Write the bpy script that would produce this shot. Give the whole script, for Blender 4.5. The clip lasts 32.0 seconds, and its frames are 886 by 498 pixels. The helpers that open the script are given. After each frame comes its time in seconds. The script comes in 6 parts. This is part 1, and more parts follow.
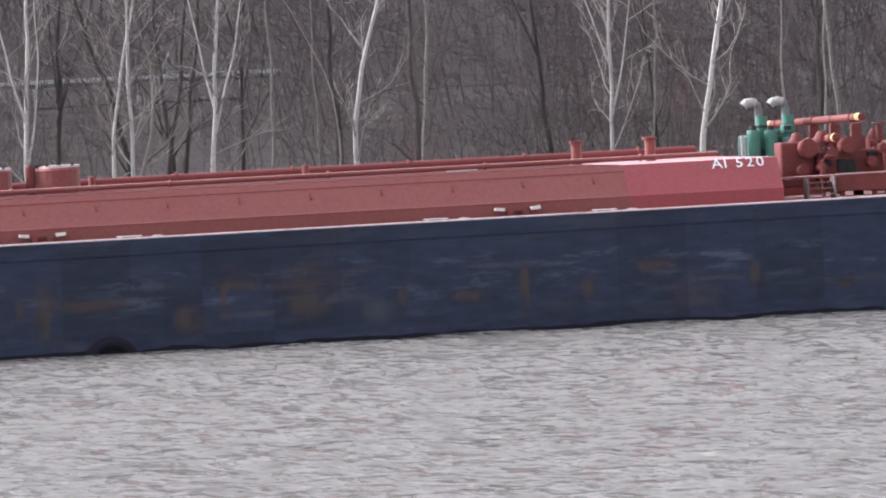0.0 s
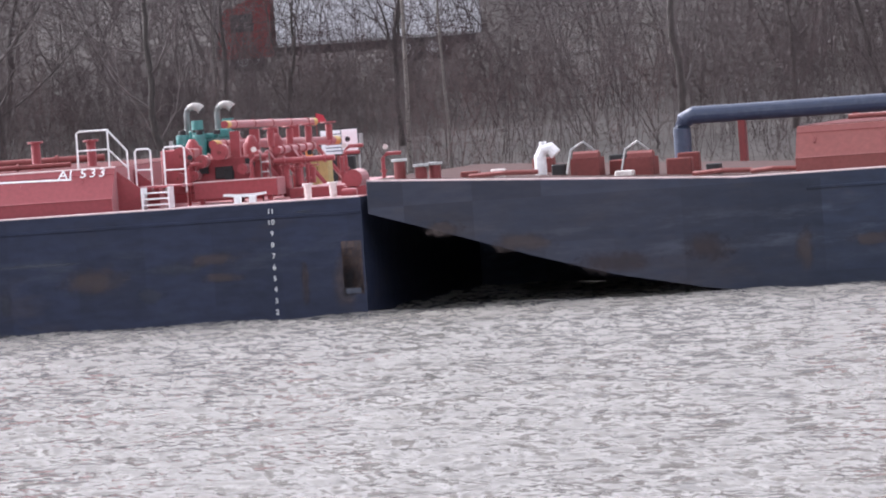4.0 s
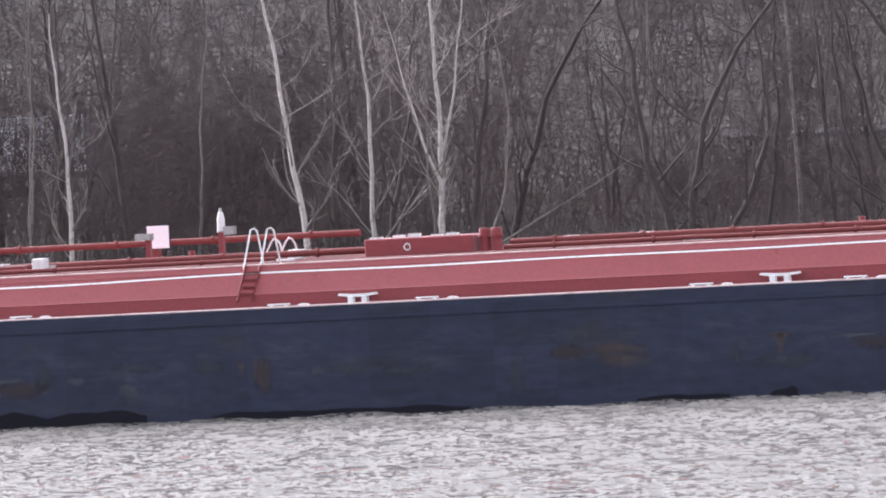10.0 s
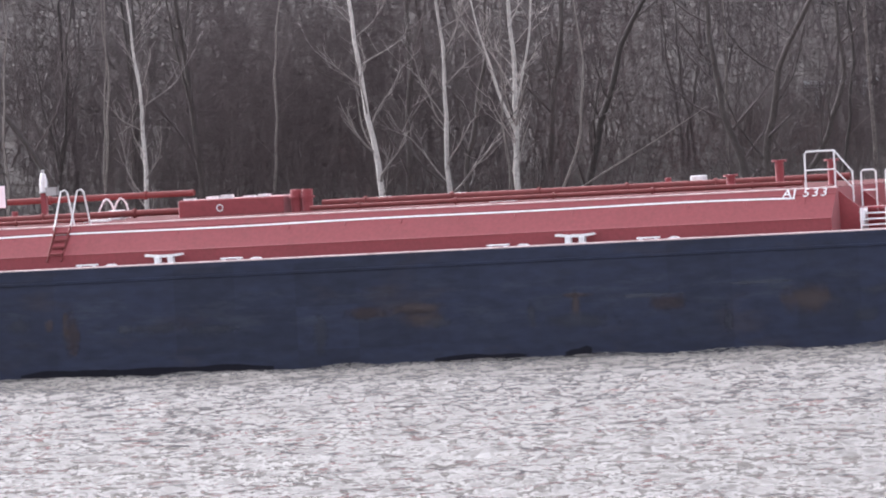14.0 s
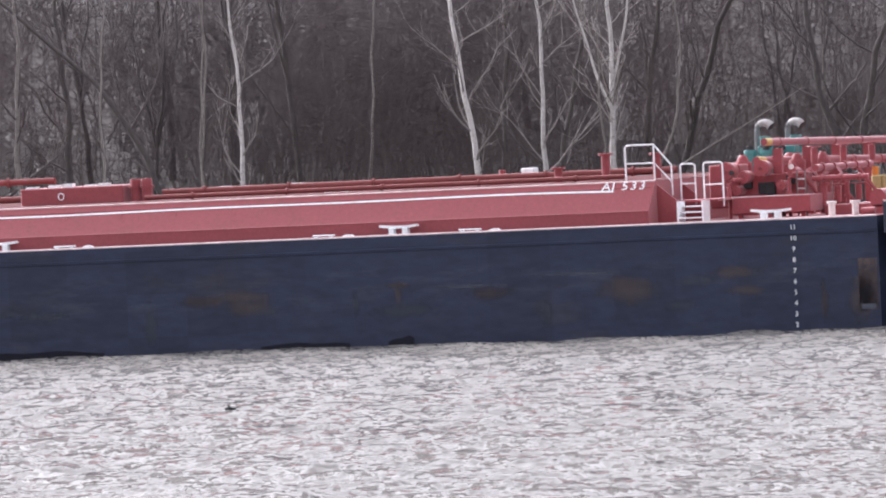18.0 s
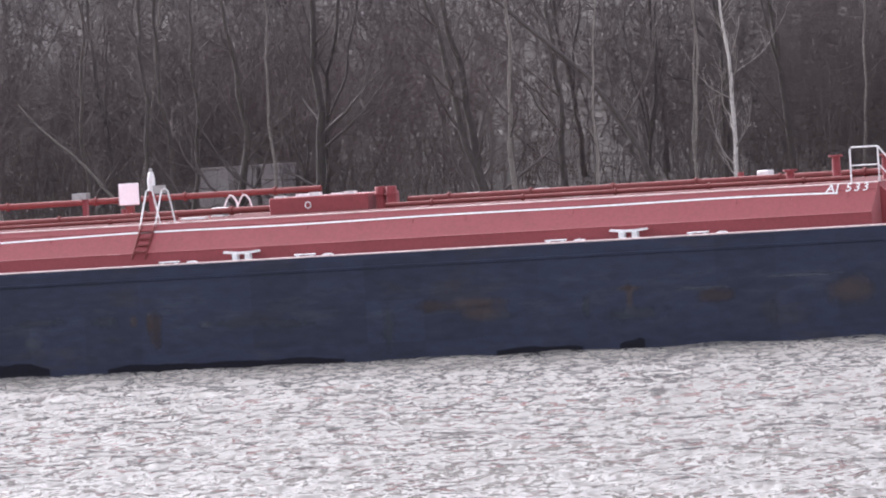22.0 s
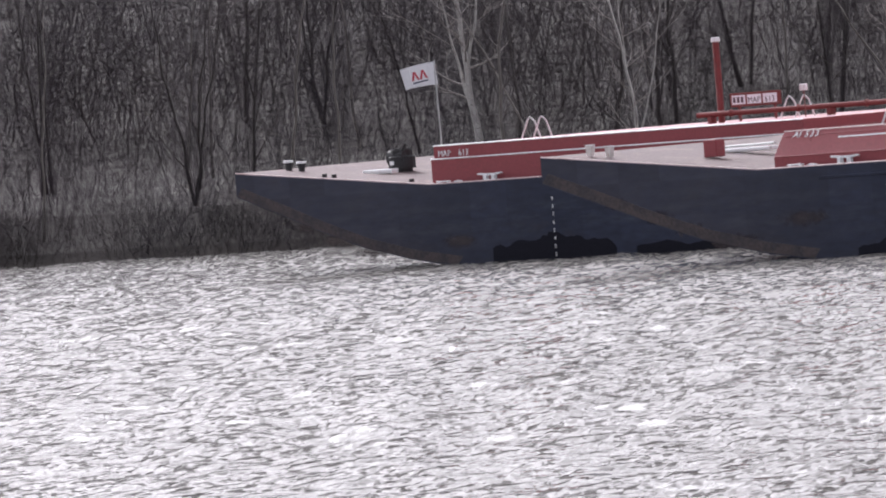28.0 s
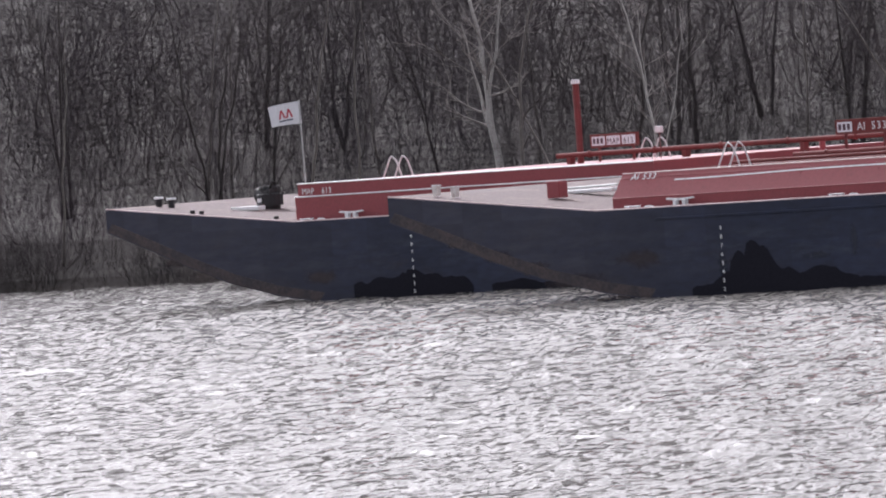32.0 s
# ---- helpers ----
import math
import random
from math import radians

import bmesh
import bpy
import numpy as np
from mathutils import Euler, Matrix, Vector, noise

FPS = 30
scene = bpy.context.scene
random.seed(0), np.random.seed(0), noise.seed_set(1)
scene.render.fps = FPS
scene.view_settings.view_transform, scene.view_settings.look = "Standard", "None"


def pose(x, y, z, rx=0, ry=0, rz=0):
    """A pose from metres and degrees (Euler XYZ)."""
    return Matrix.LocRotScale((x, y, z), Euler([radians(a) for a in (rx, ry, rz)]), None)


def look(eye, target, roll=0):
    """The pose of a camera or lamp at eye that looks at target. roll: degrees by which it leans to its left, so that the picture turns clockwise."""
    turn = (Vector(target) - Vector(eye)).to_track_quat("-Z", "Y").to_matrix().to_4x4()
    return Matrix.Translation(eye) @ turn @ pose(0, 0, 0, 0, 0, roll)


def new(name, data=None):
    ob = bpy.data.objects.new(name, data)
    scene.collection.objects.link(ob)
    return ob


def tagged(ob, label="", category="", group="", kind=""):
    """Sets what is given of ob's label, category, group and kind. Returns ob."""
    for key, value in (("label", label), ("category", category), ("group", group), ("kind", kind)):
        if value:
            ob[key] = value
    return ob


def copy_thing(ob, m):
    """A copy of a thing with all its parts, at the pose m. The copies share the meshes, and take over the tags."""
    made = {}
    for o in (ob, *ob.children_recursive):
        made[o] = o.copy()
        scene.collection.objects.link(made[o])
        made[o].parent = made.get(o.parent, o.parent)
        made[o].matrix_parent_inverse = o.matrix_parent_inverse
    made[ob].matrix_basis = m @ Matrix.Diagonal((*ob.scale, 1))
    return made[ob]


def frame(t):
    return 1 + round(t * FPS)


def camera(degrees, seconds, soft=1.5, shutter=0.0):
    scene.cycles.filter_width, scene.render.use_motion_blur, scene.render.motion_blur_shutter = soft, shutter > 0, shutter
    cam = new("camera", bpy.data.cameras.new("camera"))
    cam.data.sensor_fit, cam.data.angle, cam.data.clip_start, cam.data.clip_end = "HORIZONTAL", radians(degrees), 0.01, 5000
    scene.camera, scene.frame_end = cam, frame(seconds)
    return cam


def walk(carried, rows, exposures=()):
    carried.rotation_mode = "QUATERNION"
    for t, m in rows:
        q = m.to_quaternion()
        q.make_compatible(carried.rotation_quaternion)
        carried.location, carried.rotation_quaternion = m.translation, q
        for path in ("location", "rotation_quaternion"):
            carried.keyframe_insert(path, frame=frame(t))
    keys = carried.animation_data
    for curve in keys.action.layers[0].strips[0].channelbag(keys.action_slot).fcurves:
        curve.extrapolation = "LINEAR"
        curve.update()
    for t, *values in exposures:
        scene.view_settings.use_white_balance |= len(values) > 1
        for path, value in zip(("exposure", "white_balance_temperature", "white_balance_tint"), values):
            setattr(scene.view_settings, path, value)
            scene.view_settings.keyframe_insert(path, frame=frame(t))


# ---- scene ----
# The camera stands on the near bank and pans; the tow goes by to the left.
EYE_Z = 6.95
NEAR = 208.74      # from the camera to the tow's near side
SPEED = 2.0934      # of the tow, metres a second
cam = camera(6.432, 32.0, soft=2.0)


def view(yaw, pitch, roll):
    eye = Vector((0.0, 0.0, EYE_Z))
    a, b = radians(yaw), radians(pitch)
    way = Vector((-math.sin(a) * math.cos(b), math.cos(a) * math.cos(b), math.sin(b)))
    return look(eye, eye + way * 100.0, -roll)


walk(cam, [
    (0.0, view(-10.584, -1.250, 2.967)),
    (0.5, view(-8.260, -1.154, 3.054)),
    (1.0, view(-5.949, -0.970, 2.984)),
    (1.5, view(-3.384, -0.866, 2.885)),
    (2.0, view(0.136, -0.837, 3.208)),
    (2.5, view(3.152, -0.929, 3.293)),
    (4.5, view(13.178, -1.598, 4.370)),
    (5.0, view(14.546, -1.727, 4.545)),
    (5.5, view(15.623, -1.776, 4.604)),
    (6.0, view(16.613, -1.754, 4.613)),
    (6.5, view(19.100, -1.665, 4.372)),
    (7.0, view(20.226, -1.584, 4.083)),
    (7.5, view(20.879, -1.382, 3.620)),
    (8.0, view(21.094, -1.143, 3.215)),
    (8.5, view(21.167, -0.898, 3.128)),
    (9.0, view(21.185, -0.745, 3.034)),
    (9.5, view(21.176, -0.652, 3.177)),
    (10.0, view(21.158, -0.605, 3.155)),
    (10.5, view(21.055, -0.635, 3.175)),
    (11.0, view(21.043, -0.727, 3.154)),
    (11.5, view(21.096, -0.830, 3.159)),
    (12.0, view(21.336, -0.905, 3.176)),
    (12.5, view(21.592, -0.935, 3.146)),
    (13.0, view(21.639, -0.952, 3.226)),
    (13.5, view(21.665, -0.957, 3.159)),
    (14.0, view(21.720, -0.955, 3.179)),
    (14.5, view(21.791, -0.955, 3.025)),
    (16.5, view(22.150, -1.027, 2.764)),
    (17.0, view(22.218, -1.056, 2.792)),
    (17.5, view(22.297, -1.080, 2.800)),
    (18.0, view(22.423, -1.075, 2.813)),
    (18.5, view(22.493, -1.065, 2.816)),
    (19.0, view(22.522, -1.045, 2.789)),
    (19.5, view(22.578, -0.999, 2.843)),
    (20.0, view(22.671, -0.948, 2.906)),
    (20.5, view(22.811, -0.943, 2.946)),
    (21.0, view(22.974, -0.987, 3.030)),
    (21.5, view(23.952, -1.010, 3.476)),
    (22.0, view(26.014, -0.932, 3.678)),
    (22.5, view(26.826, -0.899, 3.885)),
    (23.0, view(27.311, -0.936, 3.857)),
    (23.5, view(28.597, -1.041, 3.859)),
    (24.0, view(30.758, -1.074, 3.985)),
    (24.5, view(32.809, -1.070, 4.060)),
    (25.0, view(34.894, -1.011, 4.138)),
    (25.5, view(37.277, -0.889, 4.666)),
    (26.0, view(39.290, -0.769, 4.587)),
    (26.5, view(41.007, -0.699, 4.579)),
    (28.5, view(42.469, -1.251, 4.570)),
    (29.0, view(42.522, -1.319, 4.262)),
    (29.5, view(42.524, -1.262, 4.136)),
    (30.0, view(42.493, -1.189, 4.038)),
    (30.5, view(42.471, -1.108, 4.068)),
    (31.0, view(42.424, -1.046, 4.050)),
    (31.5, view(42.431, -0.990, 4.066)),
    (32.0, view(42.476, -0.976, 4.190)),
], exposures=[(0.0, 1.03, 6120, 18.0), (1.0, 1.25, 6120, 18.0), (2.5, 1.32, 6120, 18.0), (4.5, 1.25, 6120, 18.0), (20.0, 1.2, 6130, 18.5), (23.0, 1.15, 6150, 18.5), (26.0, 0.75, 6170, 18.5), (29.0, 0.32, 6170, 18.8), (32.0, 0.32, 6170, 18.8)])

# ---- world and sun ----
SUN_ELEV, SUN_YAW = 33.5, 60.0      # the sun stands ahead of the tow, beyond its bow
world = bpy.data.worlds.new("sky")
scene.world = world
world.use_nodes = True
wn = world.node_tree
wn.nodes.clear()
sky = wn.nodes.new("ShaderNodeTexSky")
sky.sky_type = "NISHITA"
sky.sun_disc = False
sky.sun_elevation = radians(SUN_ELEV)
sky.sun_rotation = radians(-SUN_YAW)
sky.air_density, sky.dust_density, sky.ozone_density = 1.0, 3.5, 1.0
bg = wn.nodes.new("ShaderNodeBackground")
bg.inputs["Strength"].default_value = 0.20
out = wn.nodes.new("ShaderNodeOutputWorld")
haze = wn.nodes.new("ShaderNodeHueSaturation")
haze.inputs["Saturation"].default_value = 0.12
wn.links.new(sky.outputs[0], haze.inputs["Color"])
wn.links.new(haze.outputs[0], bg.inputs[0])
wn.links.new(bg.outputs[0], out.inputs[0])

sun = new("sun", bpy.data.lights.new("sun", "SUN"))
sun.data.energy = 2.1
sun.data.angle = radians(2.5)
sun.data.color = (1.0, 0.965, 0.92)
s_a, s_e = radians(SUN_YAW), radians(SUN_ELEV)
sun.matrix_world = look((-math.sin(s_a) * math.cos(s_e) * 300, math.cos(s_a) * math.cos(s_e) * 300, math.sin(s_e) * 300), (0, 0, 0))


# ---- materials ----
def mat(name, base, rough=0.6, metal=0.0, spots=None, spot_scale=2.0, spot_amount=0.5, grain=0.12, grain_scale=9.0, bump=0.15, stretch=(1, 1, 1), vary=0.0, spec=0.5, cut0=0.52, cut1=0.72):
    """A painted or natural surface: base colour, fine grain, larger stains of the colour spots, relief."""
    m = bpy.data.materials.new(name)
    m.use_nodes = True
    nt = m.node_tree
    n, l = nt.nodes, nt.links
    bsdf = n["Principled BSDF"]
    bsdf.inputs["Roughness"].default_value = rough
    bsdf.inputs["Metallic"].default_value = metal
    bsdf.inputs["Specular IOR Level"].default_value = spec
    tc = n.new("ShaderNodeTexCoord")
    mp = n.new("ShaderNodeMapping")
    mp.inputs["Scale"].default_value = stretch
    l.new(tc.outputs["Object"], mp.inputs[0])
    fine = n.new("ShaderNodeTexNoise")
    fine.inputs["Scale"].default_value = grain_scale
    fine.inputs["Detail"].default_value = 6
    l.new(mp.outputs[0], fine.inputs["Vector"])
    ramp = n.new("ShaderNodeMapRange")
    ramp.inputs[1].default_value, ramp.inputs[2].default_value = 0.25, 0.75
    ramp.inputs[3].default_value, ramp.inputs[4].default_value = 1 - grain, 1 + grain
    l.new(fine.outputs[0], ramp.inputs[0])
    col = n.new("ShaderNodeMix")
    col.data_type = "RGBA"
    col.inputs[6].default_value = (*base, 1)
    col.inputs[7].default_value = (*(spots or base), 1)
    big = n.new("ShaderNodeTexNoise")
    big.inputs["Scale"].default_value = spot_scale
    big.inputs["Detail"].default_value = 8
    big.inputs["Roughness"].default_value = 0.65
    l.new(mp.outputs[0], big.inputs["Vector"])
    cut = n.new("ShaderNodeMapRange")
    cut.inputs[1].default_value, cut.inputs[2].default_value = cut0, cut1
    cut.inputs[3].default_value, cut.inputs[4].default_value = 0.0, spot_amount if spots else 0.0
    l.new(big.outputs[0], cut.inputs[0])
    l.new(cut.outputs[0], col.inputs[0])
    mul = n.new("ShaderNodeMix")
    mul.data_type, mul.blend_type = "RGBA", "MULTIPLY"
    mul.inputs[0].default_value = 1.0
    l.new(col.outputs[2], mul.inputs[6])
    last = ramp.outputs[0]
    if vary:
        info = n.new("ShaderNodeObjectInfo")
        v = n.new("ShaderNodeMapRange")
        v.inputs[3].default_value, v.inputs[4].default_value = 1 - vary, 1 + vary
        l.new(info.outputs["Random"], v.inputs[0])
        mm = n.new("ShaderNodeMath")
        mm.operation = "MULTIPLY"
        l.new(v.outputs[0], mm.inputs[0])
        l.new(last, mm.inputs[1])
        last = mm.outputs[0]
    l.new(last, mul.inputs[7])
    l.new(mul.outputs[2], bsdf.inputs["Base Color"])
    if bump:
        b = n.new("ShaderNodeBump")
        b.inputs["Strength"].default_value = bump
        b.inputs["Distance"].default_value = 0.02
        l.new(fine.outputs[0], b.inputs["Height"])
        l.new(b.outputs[0], bsdf.inputs["Normal"])
    return m


def hull_paint(name, base, scuff, rust, scuff_amount, rust_amount, scuff_from, plates):
    """Hull paint with level scuffs, rust and plate welds; the plates dent a little between frames."""
    m = mat(name, base, 0.6, spec=0.3, spots=rust, spot_scale=0.55, spot_amount=rust_amount, stretch=(0.5, 1, 1.5), grain=0.26, grain_scale=3.0, cut0=0.56, cut1=0.74)
    nt = m.node_tree
    n, l = nt.nodes, nt.links
    bsdf = n["Principled BSDF"]
    src = bsdf.inputs["Base Color"].links[0].from_socket
    tc = n.new("ShaderNodeTexCoord")
    mp = n.new("ShaderNodeMapping")
    mp.inputs["Scale"].default_value = (0.45, 1.0, 2.3)
    l.new(tc.outputs["Object"], mp.inputs[0])
    no = n.new("ShaderNodeTexNoise")
    no.inputs["Scale"].default_value = 1.1
    no.inputs["Detail"].default_value = 10
    no.inputs["Roughness"].default_value = 0.7
    l.new(mp.outputs[0], no.inputs["Vector"])
    cut = n.new("ShaderNodeMapRange")
    cut.inputs[1].default_value, cut.inputs[2].default_value = scuff_from, scuff_from + 0.16
    cut.inputs[3].default_value, cut.inputs[4].default_value = 0.0, scuff_amount
    l.new(no.outputs[0], cut.inputs[0])
    mx = n.new("ShaderNodeMix")
    mx.data_type = "RGBA"
    mx.inputs[7].default_value = (*scuff, 1)
    # fenders scrape a belt at half height
    sep = n.new("ShaderNodeSeparateXYZ")
    l.new(tc.outputs["Object"], sep.inputs[0])
    belt = n.new("ShaderNodeFloatCurve")
    cv = belt.mapping.curves[0]
    cv.points[0].location, cv.points[1].location = (0.0, 0.25), (1.0, 0.05)
    for px, py in ((0.30, 0.35), (0.45, 1.0), (0.62, 1.0), (0.74, 0.25)):
        cv.points.new(px, py)
    belt.mapping.update()
    zz = n.new("ShaderNodeMath")
    zz.operation = "DIVIDE"
    zz.inputs[1].default_value = 3.2
    l.new(sep.outputs[2], zz.inputs[0])
    l.new(zz.outputs[0], belt.inputs["Value"])
    by = n.new("ShaderNodeMath")
    by.operation = "MULTIPLY"
    l.new(cut.outputs[0], by.inputs[0])
    l.new(belt.outputs[0], by.inputs[1])
    l.new(by.outputs[0], mx.inputs[0])
    l.new(src, mx.inputs[6])
    l.new(mx.outputs[2], bsdf.inputs["Base Color"])
    # the bow plates are rubbed grey by locks and other barges
    wear = n.new("ShaderNodeMapRange")
    wear.inputs[1].default_value, wear.inputs[2].default_value = -74.0, -84.0
    wear.inputs[3].default_value, wear.inputs[4].default_value = 0.0, 0.62
    l.new(sep.outputs[0], wear.inputs[0])
    rub = n.new("ShaderNodeMath")
    rub.operation = "MULTIPLY"
    l.new(wear.outputs[0], rub.inputs[0])
    patchy = n.new("ShaderNodeMapRange")
    patchy.inputs[1].default_value, patchy.inputs[2].default_value = 0.3, 0.6
    patchy.inputs[3].default_value, patchy.inputs[4].default_value = 0.35, 1.0
    l.new(no.outputs[0], patchy.inputs[0])
    l.new(patchy.outputs[0], rub.inputs[1])
    grey = n.new("ShaderNodeMix")
    grey.data_type = "RGBA"
    grey.inputs[7].default_value = (0.056, 0.055, 0.070, 1)
    l.new(rub.outputs[0], grey.inputs[0])
    l.new(mx.outputs[2], grey.inputs[6])
    # each plate has weathered a little differently
    snap = n.new("ShaderNodeVectorMath")
    snap.operation = "SNAP"
    snap.inputs[1].default_value = (1.9, 100.0, 1.25)
    off = n.new("ShaderNodeVectorMath")
    off.operation = "ADD"
    off.inputs[1].default_value = (0.4, 50.0, 0.75)
    l.new(tc.outputs["Object"], off.inputs[0])
    l.new(off.outputs[0], snap.inputs[0])
    plate = n.new("ShaderNodeTexWhiteNoise")
    l.new(snap.outputs[0], plate.inputs["Vector"])
    tone = n.new("ShaderNodeMapRange")
    tone.inputs[3].default_value, tone.inputs[4].default_value = 1 - plates, 1 + plates
    l.new(plate.outputs["Value"], tone.inputs[0])
    pm = n.new("ShaderNodeMix")
    pm.data_type, pm.blend_type = "RGBA", "MULTIPLY"
    pm.inputs[0].default_value = 1.0
    l.new(grey.outputs[2], pm.inputs[6])
    l.new(tone.outputs[0], pm.inputs[7])
    l.new(pm.outputs[2], bsdf.inputs["Base Color"])
    # shallow dents between the frames
    wave = n.new("ShaderNodeTexNoise")
    wave.inputs["Scale"].default_value = 1.6
    wave.inputs["Detail"].default_value = 2
    l.new(tc.outputs["Object"], wave.inputs["Vector"])
    b = n.new("ShaderNodeBump")
    b.inputs["Strength"].default_value = 0.5
    b.inputs["Distance"].default_value = 0.05
    l.new(wave.outputs[0], b.inputs["Height"])
    l.new(b.outputs[0], bsdf.inputs["Normal"])
    return m


HULL = hull_paint("navy_hull_paint", (0.019, 0.025, 0.050), (0.046, 0.055, 0.078), (0.050, 0.040, 0.042), 0.65, 0.55, 0.50, 0.13)
HULL_OLD = hull_paint("worn_hull_paint", (0.016, 0.025, 0.048), (0.085, 0.105, 0.145), (0.060, 0.046, 0.043), 0.75, 0.7, 0.52, 0.2)
RED = mat("red_deck_paint", (0.270, 0.054, 0.061), 0.6, spots=(0.215, 0.050, 0.052), spot_scale=1.3, spot_amount=0.6, spec=0.25)
RED_OLD = mat("faded_red_paint", (0.225, 0.070, 0.062), 0.75, spec=0.2, spots=(0.20, 0.052, 0.048), spot_scale=0.9, spot_amount=0.7)
for chalky in (RED, RED_OLD):        # tinted sheen pales chalky paint seen aslant, standing in for sky light on slopes
    paint = chalky.node_tree.nodes["Principled BSDF"]
    paint.inputs["Sheen Weight"].default_value = 0.45
    paint.inputs["Sheen Roughness"].default_value = 0.5
    paint.inputs["Sheen Tint"].default_value = (1.0, 0.82, 0.84, 1)
RED_DARK = mat("dark_red_paint", (0.17, 0.026, 0.026), 0.55, spots=(0.10, 0.03, 0.025), spot_scale=2.0)
RED_DULL = mat("dull_red_pipe_paint", (0.19, 0.050, 0.048), 0.7, spots=(0.12, 0.04, 0.038), spot_scale=1.5, spot_amount=0.7, spec=0.25)
RED_TOP = mat("dirty_red_walkway", (0.095, 0.026, 0.027), 0.9, spots=(0.06, 0.025, 0.025), spot_scale=0.8, spot_amount=0.7, spec=0.1)
RED_PUMP = mat("worn_red_pump_paint", (0.165, 0.046, 0.042), 0.65, spots=(0.10, 0.04, 0.035), spot_scale=2.5, spec=0.25)
RED_DECK = mat("worn_red_bow_deck", (0.060, 0.032, 0.030), 0.9, spec=0.1, spots=(0.085, 0.065, 0.062), spot_scale=0.9, spot_amount=0.6)
EDGE = mat("worn_white_edge", (0.64, 0.50, 0.50), 0.6, spots=(0.26, 0.15, 0.13), spot_scale=1.4, spot_amount=0.8)
BONE = mat("chipped_white_paint", (0.68, 0.64, 0.61), 0.6, spots=(0.32, 0.2, 0.17), spot_scale=4, spot_amount=0.8)
BOARD = mat("white_sign_panel", (0.84, 0.86, 0.90), 0.5, grain=0.05, bump=0)
WHITE = mat("white_paint", (0.80, 0.81, 0.82), 0.5, spots=(0.45, 0.38, 0.34), spot_scale=4, spot_amount=0.5)
PALE = mat("pale_deck_paint", (0.140, 0.105, 0.102), 0.8, spots=(0.24, 0.175, 0.16), spot_scale=0.6, spot_amount=0.8, grain=0.3, spec=0.2)
EXHAUST = mat("dull_grey_exhaust", (0.17, 0.185, 0.185), 0.6, metal=0.2, spots=(0.07, 0.07, 0.065), spot_scale=3, spot_amount=0.7)
STEEL = mat("galvanised_steel", (0.42, 0.43, 0.43), 0.45, metal=0.6, spots=(0.25, 0.22, 0.20), spot_scale=5)
DARK = mat("black_rubber_and_grease", (0.018, 0.018, 0.020), 0.7)
WET = mat("black_wet_growth", (0.016, 0.016, 0.023), 0.9, spec=0.1, bump=0)
RUST = mat("rust_scale", (0.062, 0.050, 0.049), 0.85, spots=(0.032, 0.034, 0.044), spot_scale=2.2, spot_amount=0.8, grain=0.3, cut0=0.40, cut1=0.62, stretch=(0.6, 1, 1.6))
STERN_RUST = mat("rusted_plate", (0.085, 0.058, 0.052), 0.85, spots=(0.035, 0.034, 0.042), spot_scale=2.6, spot_amount=0.9, grain=0.35, cut0=0.46, cut1=0.6, stretch=(1, 1, 0.6))
RUST_EDGE = mat("rusted_rake_edge", (0.072, 0.056, 0.056), 0.85, spots=(0.040, 0.036, 0.042), spot_scale=1.6, spot_amount=0.9, grain=0.35, cut0=0.42, cut1=0.6)
SCUFF = mat("grey_scuffed_paint", (0.075, 0.082, 0.105), 0.7, spots=(0.028, 0.036, 0.055), spot_scale=6, spot_amount=0.9, grain=0.3, cut0=0.42, cut1=0.6)
GREEN_ENGINE = mat("green_engine_paint", (0.055, 0.19, 0.145), 0.45, spots=(0.03, 0.13, 0.09), spot_scale=6)


def worn(m):
    """Wear that thins out towards its rim and breaks up into flecks."""
    n, l = m.node_tree.nodes, m.node_tree.links
    tc = n.new("ShaderNodeTexCoord")
    off = n.new("ShaderNodeVectorMath")
    off.operation = "SUBTRACT"
    off.inputs[1].default_value = (0.5, 0.5, 0.5)
    l.new(tc.outputs["Generated"], off.inputs[0])
    flat = n.new("ShaderNodeVectorMath")
    flat.operation = "MULTIPLY"
    flat.inputs[1].default_value = (2.0, 0.0, 2.0)
    l.new(off.outputs[0], flat.inputs[0])
    dist = n.new("ShaderNodeVectorMath")
    dist.operation = "LENGTH"
    l.new(flat.outputs[0], dist.inputs[0])
    mp = n.new("ShaderNodeMapping")
    mp.inputs["Scale"].default_value = (1.0, 1.0, 1.15)
    info = n.new("ShaderNodeObjectInfo")
    l.new(info.outputs["Location"], mp.inputs["Location"])
    l.new(tc.outputs["Object"], mp.inputs[0])
    no = n.new("ShaderNodeTexNoise")
    no.inputs["Scale"].default_value = 2.8
    no.inputs["Detail"].default_value = 9
    no.inputs["Roughness"].default_value = 0.7
    l.new(mp.outputs[0], no.inputs["Vector"])
    sub = n.new("ShaderNodeMath")
    sub.operation = "MULTIPLY_ADD"
    sub.inputs[1].default_value = -0.55
    l.new(dist.outputs["Value"], sub.inputs[0])
    l.new(no.outputs[0], sub.inputs[2])
    cut = n.new("ShaderNodeMapRange")
    cut.inputs[1].default_value, cut.inputs[2].default_value = 0.02, 0.30
    cut.inputs[3].default_value, cut.inputs[4].default_value = 0.0, 0.5
    l.new(sub.outputs[0], cut.inputs[0])
    l.new(cut.outputs[0], n["Principled BSDF"].inputs["Alpha"])
    return m


